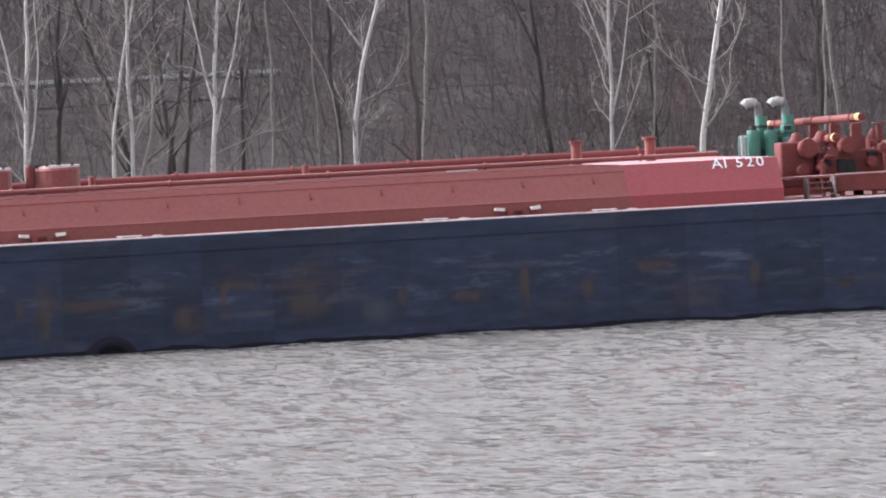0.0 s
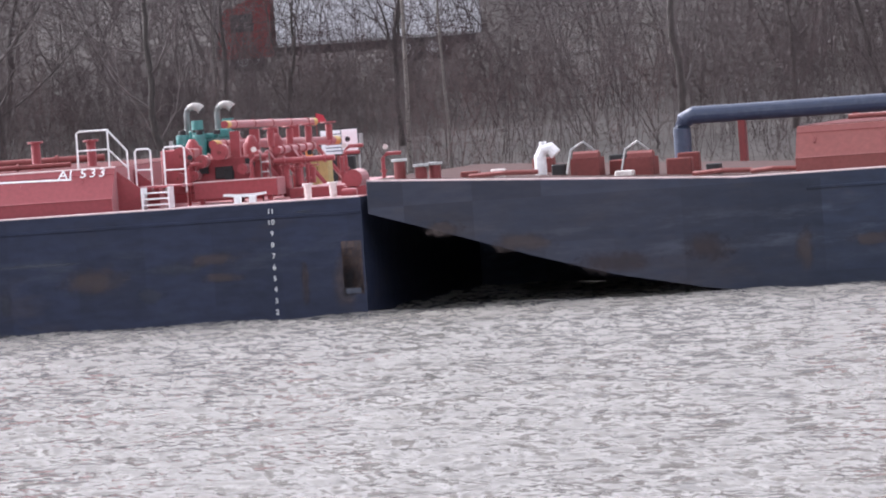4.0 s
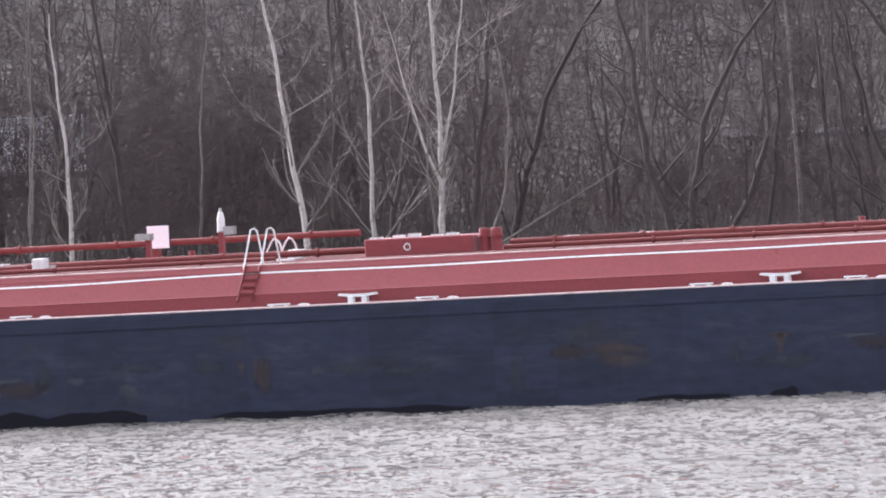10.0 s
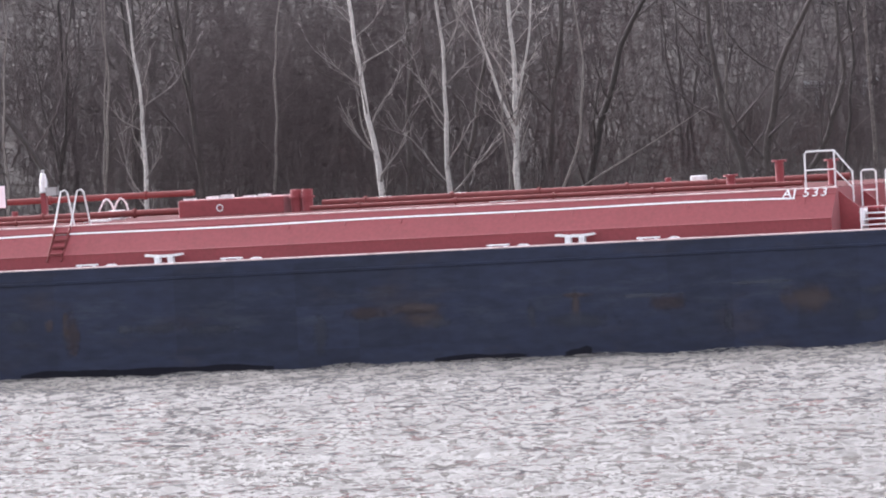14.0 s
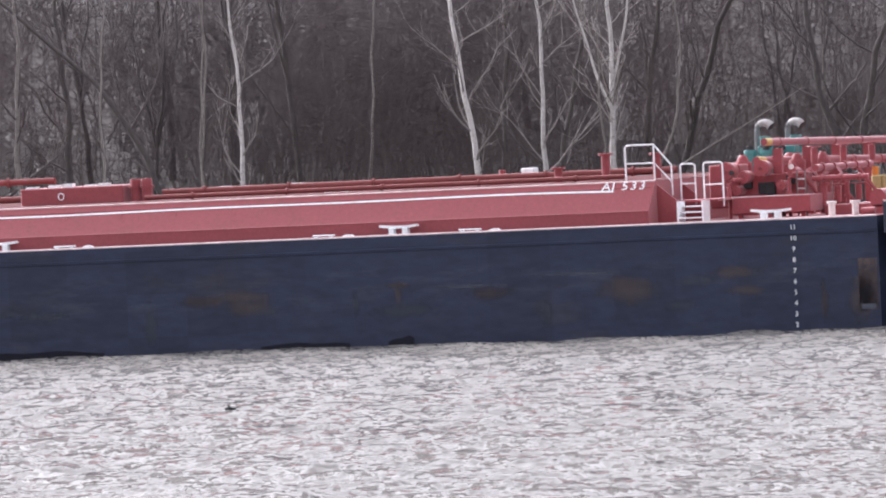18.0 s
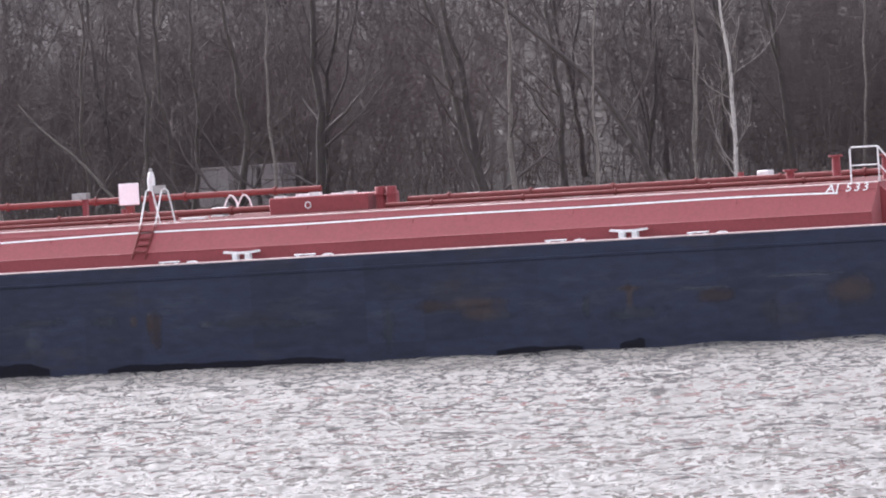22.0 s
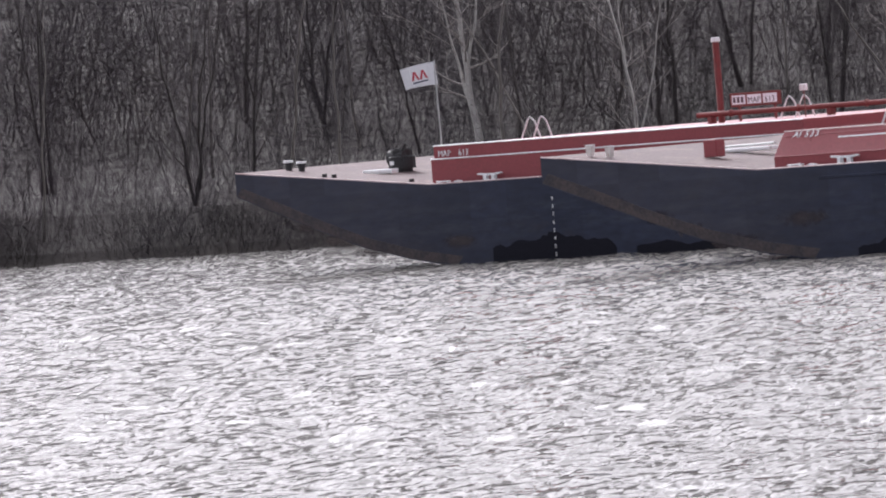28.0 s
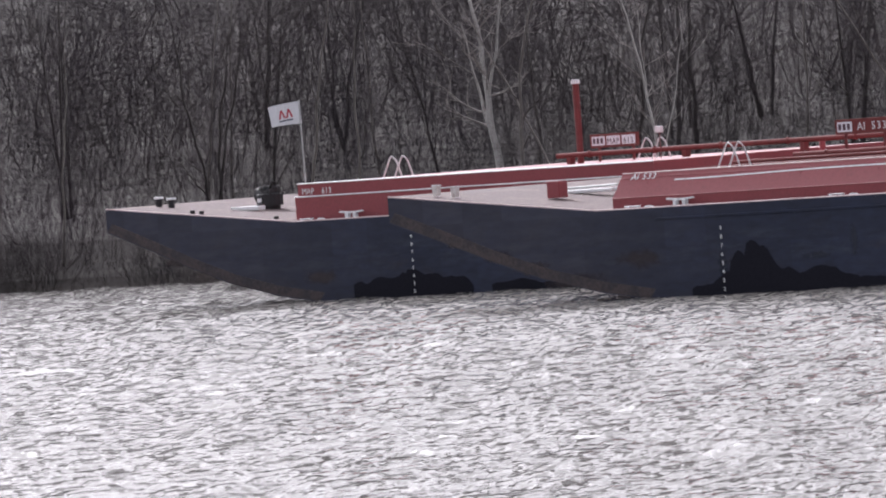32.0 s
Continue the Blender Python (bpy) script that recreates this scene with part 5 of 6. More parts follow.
for x in (-33.0, -46.4, -58.0):
    part("pipe_stub", drum(bmesh.new(), (x, 6.0, FL), 0.12, 0.9, 10), RED, barge_f)
cy = part("winch", drum(bmesh.new(), (-85.9, 4.6, deck_z(-85.9)), 0.42, 0.95, 14), DARK, barge_f, "black capstan on the bow deck")
part("winch_rope", drum(bmesh.new(), (-85.9, 4.6, deck_z(-85.9) + 0.15), 0.55, 0.5, 14), DARK, cy)
part("winch_drum", tube(bmesh.new(), [(-86.35, 4.5, deck_z(-86) + 0.55), (-85.5, 4.5, deck_z(-86) + 0.62)], 0.34, 12), DARK, cy)
part("winch_lever", tube(bmesh.new(), [(-85.6, 4.3, deck_z(-86) + 0.8), (-85.25, 4.2, deck_z(-86) + 1.12)], 0.05, 6), DARK, cy)
part("winch_plate", box(bmesh.new(), -86.05, -85.85, 4.03, 4.1, deck_z(-86) + 0.3, deck_z(-86) + 0.45), WHITE, cy)
for x in (-90.0, -89.3):
    bt = part("mooring_bitt", drum(bmesh.new(), (x, 2.4, deck_z(x)), 0.13, 0.34, 12), DARK, barge_f)
    part("bitt_cap", drum(bmesh.new(), (x, 2.4, deck_z(x) + 0.34), 0.2, 0.09, 12), WHITE, bt)
for x in (-86.4, -85.9, -81.8):
    part("roller_fairlead", drum(bmesh.new(), (x, 0.6, deck_z(x)), 0.1, 0.16, 10), DARK, barge_f)
for x, y, w in ((-84.6, 6.0, 1.8), (-82.6, 7.0, 1.4), (-85.8, 3.0, 1.6)):
    part("stowed_rigging", box(bmesh.new(), x - w / 2, x + w / 2, y, y + 0.4, deck_z(x) + 0.02, deck_z(x) + 0.2, 0.03), WHITE, barge_f)
rake_band(barge_f, ((-83.4, 0.7, 2.6, 0.6), (-85.4, 1.2, 2.0, 0.6), (-87.0, 1.8, 1.6, 0.5), (-79.0, 0.9, 2.2, 0.7)))
rake_edge(barge_f)
for x0, x1, h0, h1 in ((-71.0, -73.2, 0.4, 1.0), (-72.8, -74.6, 1.1, 0.85), (-74.2, -77.3, 0.8, 0.75), (-62.0, -70.0, 0.25, 0.4)):
    part("wet_growth", growth(rnd, x0, x1, h0, h1), WET, barge_f)
# the flag: a pole and four stiff strips that swing on one another
FLAG_X, FLAG_Y = -80.35, 0.9
pole = part("flag_pole", tube(bmesh.new(), [(FLAG_X, FLAG_Y, FZ), (FLAG_X - 0.04, FLAG_Y, FZ + 3.34)], 0.03, 6), STEEL, barge_f, "thin flag pole with a white flag")
strips = []
for i in range(4):
    bm = box(bmesh.new(), -0.36, 0.005, -0.006, 0.006, -0.88 + 0.02 * i, 0.0)
    s = part("flag_strip", bm, CLOTH, pole, "white flag cloth with a red and blue emblem")
    if i in (1, 2):
        em = bmesh.new()
        for y0 in (-0.012, 0.007):
            prism_y(em, [(-0.34, -0.58), (-0.25, -0.58), (-0.15, -0.24), (-0.22, -0.24)], y0, y0 + 0.005)
            prism_y(em, [(-0.10, -0.58), (-0.01, -0.58), (-0.14, -0.24), (-0.21, -0.24)], y0 - 0.001, y0 + 0.006)
        part("emblem", em, LOGO_RED, s, "red emblem bars")
        part("emblem_line", box(bmesh.new(), -0.33, -0.03, -0.012, 0.012, -0.70, -0.64), NAVY, s)
    strips.append(s)

barge_g, trunk_g = far_barge("navy barge alongside with pumps, enclosures and a long navy pipe", HULL_OLD, RED_DECK, (-80.0, -15.6), 0.14, 0.08, bow_mat=RED_DECK)
for o in barge_g.children:
    o.location.z -= 0.6      # it lies deeper
GZ = DECK + 0.03
part("machinery_platform", box(bmesh.new(), -15.4, -0.4, 0.6, 12.5, DECK - 0.57, GZ, 0.02), RED_DECK, barge_g, "raised platform under the machinery")
notice(barge_g, -64.5, 5.4, DECK + 0.92, 0.95, 0.72, 6, ink=NAVY, flag=True, foot=DECK - 0.5)
part("plinth", box(bmesh.new(), -64.95, -64.05, 5.5, 5.9, DECK - 0.55, DECK + 0.85, 0.02), DARK, barge_g, "dark stand under the notice board")
part("lamp_box", box(bmesh.new(), -63.98, -63.72, 5.4, 5.6, DECK + 1.1, DECK + 1.5), STEEL, barge_g)
part("lamp_pole", tube(bmesh.new(), [(-63.85, 5.5, DECK - 0.5), (-63.85, 5.5, DECK + 1.1)], 0.03, 6), STEEL, barge_g)
np_ = part("navy_pipe", tube(bmesh.new(), [(-53.7, 3.4, DECK - 0.5), (-53.7, 3.4, DECK + 1.0), (-53.6, 3.4, DECK + 1.24), (-53.35, 3.4, DECK + 1.37), (-33.5, 3.4, DECK + 1.37)], 0.26, 18), NAVY, barge_g, "long navy pipe with painted writing")
for i in range(6):
    part("pipe_stand", box(bmesh.new(), -52.0 + 3.4 * i, -51.8 + 3.4 * i, 3.2, 3.6, DECK - 0.5, DECK + 1.14), RED_DARK, np_)
for x in (-39.6, -38.2):
    part("lifting_eye", tube(bmesh.new(), [(x + 0.16 * math.cos(a), 3.4, DECK + 1.63 + 0.16 * math.sin(a)) for a in (math.pi * i / 8 for i in range(9))], 0.05, 6), DARK, np_)
for i in range(4):
    part("writing", box(bmesh.new(), -44.2 + 0.32 * i, -43.96 + 0.32 * i, 3.12, 3.15, DECK + 1.33, DECK + 1.45), WHITE, np_)
for x in (-34.0, -33.4):
    v = part("gate_valve", drum(bmesh.new(), (x, 3.4, DECK + 1.35), 0.16, 0.45, 12), DARK, barge_g)
    part("handwheel", tube(bmesh.new(), [(x + 0.24 * math.cos(a), 3.4 + 0.24 * math.sin(a), DECK + 1.83) for a in (2 * math.pi * i / 12 for i in range(13))], 0.03, 5), DARK, v)
sh = part("control_shed", box(bmesh.new(), -9.75, -7.2, 6.9, 9.2, GZ, GZ + 2.42, 0.02), GREY, barge_g, "light grey control shed")
part("shed_roof", box(bmesh.new(), -9.82, -7.13, 6.8, 9.3, GZ + 2.42, GZ + 2.5), GREY, sh)
part("shed_window", box(bmesh.new(), -8.85, -8.25, 6.86, 6.92, GZ + 1.15, GZ + 1.65), DARK, sh)
for x in (-9.5, -7.6):
    part("door_handle", box(bmesh.new(), x, x + 0.05, 6.84, 6.9, GZ + 1.3, GZ + 1.6), DARK, sh)
mu = part("silencer", tube(bmesh.new(), [(-9.7, 7.6, GZ + 2.74), (-8.3, 7.6, GZ + 2.8)], 0.23, 14), STEEL, barge_g, "steel silencer with a curved tail pipe")
part("tail_pipe", tube(bmesh.new(), [(-9.7, 7.6, GZ + 2.74), (-10.0, 7.6, GZ + 2.72), (-10.2, 7.6, GZ + 2.85)], 0.09, 8), DARK, mu)
# dark block under the silencer
part("silencer_saddle", box(bmesh.new(), -9.6, -8.35, 7.42, 7.78, GZ + 2.5, GZ + 2.62), DARK, mu)
part("silencer_jacket", tube(bmesh.new(), [(-9.72, 7.6, GZ + 2.74), (-9.2, 7.6, GZ + 2.762)], 0.236, 14), EXHAUST, mu)
part("silencer_band", tube(bmesh.new(), [(-8.9, 7.6, GZ + 2.775), (-8.84, 7.6, GZ + 2.778)], 0.242, 14), WHITE, mu)
ge = part("generator", box(bmesh.new(), -7.15, -5.1, 7.5, 9.8, GZ, GZ + 2.1, 0.03), GREEN, barge_g, "pale green generator enclosure")
for x in (-6.75, -5.95):
    part("door_panel", box(bmesh.new(), x, x + 0.72, 7.46, 7.51, GZ + 0.2, GZ + 1.95), GREEN, ge)
part("louvre", box(bmesh.new(), -7.05, -6.8, 7.44, 7.5, GZ + 1.2, GZ + 1.7), DARK, ge)
ge = part("generator", box(bmesh.new(), -11.3, -9.8, 7.2, 9.4, GZ, GZ + 2.0, 0.05), GREEN, barge_g, "pale green generator enclosure")
part("end_plate", box(bmesh.new(), -11.45, -11.3, 7.1, 9.5, GZ, GZ + 2.03, 0.03), RED_DARK, ge)
du = part("exhaust_duct", tube(bmesh.new(), [(-11.4, 7.8, GZ + 1.75), (-11.75, 7.8, GZ + 1.77), (-11.98, 7.8, GZ + 1.55), (-12.0, 7.8, GZ + 0.1)], 0.15, 12), STEEL, barge_g, "pale bent exhaust duct")
part("duct_foot", box(bmesh.new(), -12.25, -11.75, 7.5, 8.1, GZ, GZ + 0.1), STEEL, du)
lo = part("locker", box(bmesh.new(), -13.7, -12.2, 7.4, 8.6, GZ, GZ + 1.5, 0.03), GREY, barge_g, "low grey locker")
part("locker_pipe", tube(bmesh.new(), [(-14.6, 7.8, GZ + 1.72), (-13.3, 7.8, GZ + 1.8), (-13.1, 7.8, GZ + 2.0)], 0.13, 10), DARK, lo)
um = part("parasol", tube(bmesh.new(), [(-6.9, 10.4, GZ), (-6.9, 10.4, GZ + 3.05)], 0.03, 6), STEEL, barge_g, "white parasol on a pole")
part("parasol_top", tube(bmesh.new(), [(-6.9, 10.4, GZ + 2.85), (-6.9, 10.4, GZ + 3.1)], 0.58, 12, 0.05), WHITE, um)
for x, y, tx, tz, m in ((-3.2, 3.0, 2.4, 3.0, DARK), (-2.95, 2.4, 1.9, 2.05, STEEL)):
    cr = part("crane_boom", tube(bmesh.new(), [(x, y, GZ + 0.6), (x + tx, y, GZ + 0.6 + tz)], 0.10, 8, 0.07), m, barge_g, "hose crane boom with a black head")
    part("boom_head", tube(bmesh.new(), [(x + tx - 0.12, y, GZ + 0.48 + tz), (x + tx + 0.02, y, GZ + 0.62 + tz), (x + tx + 0.2, y, GZ + 0.72 + tz)], 0.15, 10, 0.10), DARK, cr)
    part("boom_hose", tube(bmesh.new(), [(x + tx, y - 0.1, GZ + 0.5 + tz), (x + 0.62 * tx, y - 0.14, GZ + 0.28 + 0.62 * tz), (x + 0.25 * tx, y - 0.16, GZ + 0.4 + 0.2 * tz)], 0.03, 6), DARK, cr)
    part("crane_pedestal", drum(bmesh.new(), (x, y, GZ), 0.22, 0.8, 12), STEEL, cr)
for x in (-2.3, -1.3):
    v = part("vent_cowl", drum(bmesh.new(), (x, 1.2, GZ), 0.26, 1.3, 14), BLUE_GREY, barge_g, "blue-grey mushroom vent with a dark mouth")
    part("cowl_top", tube(bmesh.new(), [(x, 1.2, GZ + 1.3), (x, 1.2, GZ + 1.5), (x, 1.2, GZ + 1.65)], 0.31, 14, 0.08), BLUE_GREY, v)
    part("vent_mouth", tube(bmesh.new(), [(x + 0.06, 0.95, GZ + 1.0), (x + 0.06, 0.90, GZ + 1.0)], 0.15, 12), DARK, v)
for x, w, h in ((-5.0, 0.5, 1.6), (-4.4, 0.35, 1.3), (-3.8, 0.6, 1.45)):
    part("deck_box", box(bmesh.new(), x, x + w, 6.0, 6.6, GZ, GZ + h, 0.03), DARK if h < 1.5 else STEEL, barge_g)
ar = part("hose_arm", tube(bmesh.new(), [(-4.2, 5.4, GZ + 1.05), (-3.7, 5.4, GZ + 1.42), (-3.2, 5.4, GZ + 1.48)], 0.07, 8), DARK, barge_g, "black hose arm with a pale ball end")
part("ball_end", drum(bmesh.new(), (-3.12, 5.4, GZ + 1.36), 0.12, 0.24, 10), STEEL, ar)
part("hose_reel", tube(bmesh.new(), [(-4.9, 5.3, GZ + 1.25), (-4.9, 5.6, GZ + 1.25)], 0.3, 14), DARK, barge_g, "black hose reel")
part("sign_panel", box(bmesh.new(), -4.8, -4.3, 7.0, 7.05, GZ + 2.0, GZ + 2.3), WHITE, barge_g)
part("sign_pole", tube(bmesh.new(), [(-4.55, 6.60, GZ), (-4.55, 6.60, GZ + 2.0)], 0.03, 6), STEEL, barge_g)


# ---- water, banks ----
SHORE = 262.0
CURRENT = 2.38      # the flood carries the water to the right


def grid_mesh(name, co, quads, material, smooth=False):
    """A mesh of quads from arrays."""
    me = bpy.data.meshes.new(name)
    me.vertices.add(len(co))
    me.vertices.foreach_set("co", co.astype(np.float32).ravel())
    me.loops.add(quads.size)
    me.loops.foreach_set("vertex_index", quads.astype(np.int32).ravel())
    me.polygons.add(len(quads))
    me.polygons.foreach_set("loop_start", np.arange(0, quads.size, 4, dtype=np.int32))
    me.polygons.foreach_set("use_smooth", np.full(len(quads), smooth, dtype=bool))
    me.update(calc_edges=True)
    me.materials.append(material)
    return me


rng = np.random.default_rng(5)
nx, ys = 800, np.concatenate([np.arange(84.0, 215.0, 0.42), np.arange(215.0, 276.0, 0.7)])
left, right = -(1.05 * ys + 84.0), 0.27 * ys + 6.0
gx = left[:, None] + (right - left)[:, None] * np.linspace(0, 1, nx)[None, :]
gy = np.repeat(ys[:, None], nx, axis=1)
gz = np.zeros_like(gx)
for i in range(44):
    lam = 1.3 * (3.2 ** rng.random())
    th = math.pi / 2 + rng.normal(0.1, 0.75)
    slope = 0.020 * rng.uniform(0.6, 1.3)
    kx, ky = math.cos(th) * 2 * math.pi / lam, math.sin(th) * 2 * math.pi / lam
    gz += slope * lam / (2 * math.pi) * np.sin(kx * gx + ky * gy + rng.uniform(0, 6.28))
# gusts: rougher and calmer patches
gust = 0.8 + 0.25 * np.sin(gx * 0.045 + 1.3 * np.sin(gy * 0.03)) * np.sin(gy * 0.11 + 0.02 * gx)
gz *= gust
fade = np.minimum(np.minimum(gx - left[:, None], right[:, None] - gx), np.minimum(gy - ys[0], ys[-1] - gy)) / 3.0
gz *= np.clip(fade, 0, 1)
ny = len(ys)
co = np.stack([gx, gy, gz], -1).reshape(-1, 3)
ii = (np.arange(ny - 1)[:, None] * nx + np.arange(nx - 1)[None, :]).reshape(-1)
quads = np.stack([ii, ii + 1, ii + nx + 1, ii + nx], -1)
far = np.array([(-2500, -400, 0), (2500, -400, 0), (2500, 2500, 0), (-2500, 2500, 0)], float)
k0 = len(co)
co = np.concatenate([co, far])
c00, c10, c11, c01 = 0, nx - 1, nx * ny - 1, nx * (ny - 1)
skirt = np.array([(k0, k0 + 1, c10, c00), (k0 + 1, k0 + 2, c11, c10), (k0 + 2, k0 + 3, c01, c11), (k0 + 3, k0, c00, c01)])
me = grid_mesh("water", co, np.concatenate([quads, skirt]), WATER, True)
water = tagged(new("water", me), "pale muddy river in flood with wind ripples", "water", kind="structure")


def bank(name, label, rows_y, z_of, x0, x1, dx, material):
    xs = np.arange(x0, x1 + dx, dx)
    v = [(x, y, z_of(x, y)) for y in rows_y for x in xs]
    n = len(xs)
    f = [(j * n + i, j * n + i + 1, (j + 1) * n + i + 1, (j + 1) * n + i) for j in range(len(rows_y) - 1) for i in range(n - 1)]
    m = bpy.data.meshes.new(name)
    m.from_pydata(v, [], f)
    m.materials.append(material)
    return tagged(new(name, m), label, "ground", kind="structure")


def ground_z(x, y):
    d = y - SHORE
    base = np.interp(d, [-6, -1, 0.5, 5, 18, 26, 38, 47, 75, 160, 700, 2600], [-2.5, -0.6, 0.5, 2.3, 3.2, 3.9, 6.5, 6.55, 13.0, 55, 150, 160])
    if d < 34:
        base += 0.5 * noise.noise(Vector((x * 0.08, y * 0.1, 0.0))) * min(1, max(0, d / 6)) + 0.15 * noise.noise(Vector((x * 0.5, y * 0.5, 3.0)))
    return float(base)


ground = bank("ground", "brown leaf-strewn far bank rising to a hill", [SHORE + d for d in (-6, -1, 0.5, 2.5, 5, 10, 18, 26, 32, 38, 47, 58, 75, 110, 160, 700, 2600)], ground_z, -2400.0, 2400.0, 12.0, EARTH)
bank("near_bank", "grassy near bank under the camera", [-300.0, -40.0, 6.0, 14.0, 26.0], lambda x, y: float(np.interp(y, [-300, 6, 14, 26], [5.6, 5.3, 3.0, -2.0])), -300.0, 300.0, 50.0, EARTH)


# ---- trees ----
def stick(vs, fs, a, b, r0, r1, sides):
    """One straight tapering piece from a to b."""
    way = (b - a)
    if way.length < 1e-5:
        return
    way = way.normalized()
    side = way.cross(Vector((0.3, 0.9, 0.2))).normalized()
    up = side.cross(way)
    k = len(vs)
    for p, r in ((a, r0), (b, r1)):
        for j in range(sides):
            t = 2 * math.pi * j / sides
            vs.append(p + (side * math.cos(t) + up * math.sin(t)) * r)
    for j in range(sides):
        fs.append((k + j, k + (j + 1) % sides, k + sides + (j + 1) % sides, k + sides + j))


def limb(rnd, vs, fs, start, way, length, r, depth, spec):
    """A limb that sweeps upwards in short crooked pieces and carries smaller ones."""
    segs = (5, 3, 2)[min(depth, 2)]
    p, d = start.copy(), way.normalized()
    pts = [p.copy()]
    for i in range(segs):
        d = (d + Vector((rnd.gauss(0, 0.17), rnd.gauss(0, 0.17), rnd.gauss(spec["sweep"], 0.13)))).normalized()
        p = p + d * (length / segs)
        pts.append(p.copy())
    sides = (5, 3, 3)[min(depth, 2)]
    for i in range(segs):
        stick(vs, fs, pts[i], pts[i + 1], r * (1 - 0.8 * i / segs), r * (1 - 0.8 * (i + 1) / segs), sides)
    if depth < 2:
        for j in range(spec["forks"][depth]):
            u = rnd.uniform(0.2, 0.98)
            k = min(segs - 1, int(u * segs))
            q = pts[k].lerp(pts[k + 1], u * segs - k)
            w = ((pts[k + 1] - pts[k]).normalized() + Vector((rnd.gauss(0, 0.55), rnd.gauss(0, 0.55), rnd.gauss(0.05, 0.35)))).normalized()
            limb(rnd, vs, fs, q, w, length * rnd.uniform(0.3, 0.55), max(r * 0.42, spec["thin"]), depth + 1, spec)


def stem(rnd, tvs, tfs, cvs, cfs, foot, lean, curl, height, r, spec, lo=0.0):
    """One trunk that follows its lean and curl, with limbs along it."""
    n = 16
    pts = []
    ph = rnd.uniform(0, 6.28)
    for i in range(n + 1):
        h = lo + (height - lo) * i / n
        hc = min(h, 10.0)
        x = lean * h + curl * hc * hc + 2 * curl * hc * (h - hc)
        wob = spec["crook"] * (math.sin(h * 0.9 + ph) + 0.6 * math.sin(h * 2.3 + 2 * ph)) * min(1.0, (h - lo) * 0.5)
        pts.append(foot + Vector((x + wob, 0.04 * h * math.sin(ph) + 0.5 * wob, h)))
    rr = [r * (1 - 0.8 * (i / n) ** 0.9) * (1.3 if i == 0 and lo == 0.0 else 1.0) for i in range(n + 1)]
    for i in range(n):
        stick(tvs, tfs, pts[i], pts[i + 1], rr[i], rr[i + 1], 8)
    for j in range(spec["limbs"]):
        u = spec["first"] + (1 - spec["first"]) * (j + rnd.random()) / spec["limbs"]
        k = min(n - 1, int(u * n))
        q = pts[k].lerp(pts[k + 1], u * n - k)
        a = rnd.uniform(0, 6.283)
        rise = rnd.uniform(*spec["rise"])
        w = Vector((math.cos(a) * math.cos(rise), math.sin(a) * math.cos(rise), math.sin(rise)))
        limb(rnd, cvs, cfs, q, w, spec["reach"] * rnd.uniform(0.45, 1.2) * (1.1 - 0.55 * u), max(rr[k] * rnd.uniform(0.28, 0.5), spec["thin"] * 1.6), 0, spec)
    return pts, rr


def make_tree(seed, spec, bark, twig, label, lean=0.0, curl=0.0, r=0.1, forked=False, stems=1):
    rnd = random.Random(seed)
    tvs, tfs, cvs, cfs = [], [], [], []
    for s in range(stems):
        foot = Vector((rnd.uniform(-0.4, 0.4) * (stems > 1), rnd.uniform(-0.3, 0.3) * (stems > 1), -0.4))
        h = spec["height"] * rnd.uniform(0.88, 1.1)
        ln = lean + (rnd.gauss(0, 0.16) if stems > 1 else 0.0)
        pts, rr = stem(rnd, tvs, tfs, cvs, cfs, foot, ln, curl, h, r * rnd.uniform(0.92, 1.05), spec)
        if forked:
            for side in (-1, 1):
                k = rnd.randint(4, 8)
                stem(rnd, tvs, tfs, cvs, cfs, pts[k] - Vector((0, 0, 0.1)), ln + side * rnd.uniform(0.22, 0.45), -side * 0.02, h * rnd.uniform(0.4, 0.6), rr[k] * 0.62, dict(spec, limbs=max(3, spec["limbs"] // 3)))
    top = tagged(new("tree"), label, "tree", "trees of the far bank")
    for nm, vs, fs, m in (("trunk", tvs, tfs, bark), ("crown", cvs, cfs, twig)):
        me = bpy.data.meshes.new(nm)
        me.from_pydata([tuple(v) for v in vs], [], fs)
        me.polygons.foreach_set("use_smooth", [True] * len(me.polygons))
        me.materials.append(m)
        o = new(nm, me)
        o.parent = top
    return top


PALE_SPEC = dict(height=15.0, crook=0.045, limbs=19, first=0.22, rise=(0.35, 1.0), reach=3.2, sweep=0.14, forks=(5, 3), thin=0.009)
GREY_SPEC = dict(height=12.5, crook=0.06, limbs=9, first=0.25, rise=(0.5, 1.1), reach=2.4, sweep=0.12, forks=(4, 2), thin=0.008)
BIG_SPEC = dict(height=18.0, crook=0.06, limbs=13, first=0.38, rise=(0.1, 0.8), reach=5.0, sweep=0.10, forks=(6, 3), thin=0.014)
DARK_SPEC = dict(height=15.0, crook=0.10, limbs=13, first=0.14, rise=(0.3, 1.0), reach=4.4, sweep=0.10, forks=(5, 3), thin=0.011)
FALLEN_SPEC = dict(height=7.5, crook=0.10, limbs=8, first=0.35, rise=(0.3, 1.1), reach=2.4, sweep=0.16, forks=(4, 3), thin=0.009)

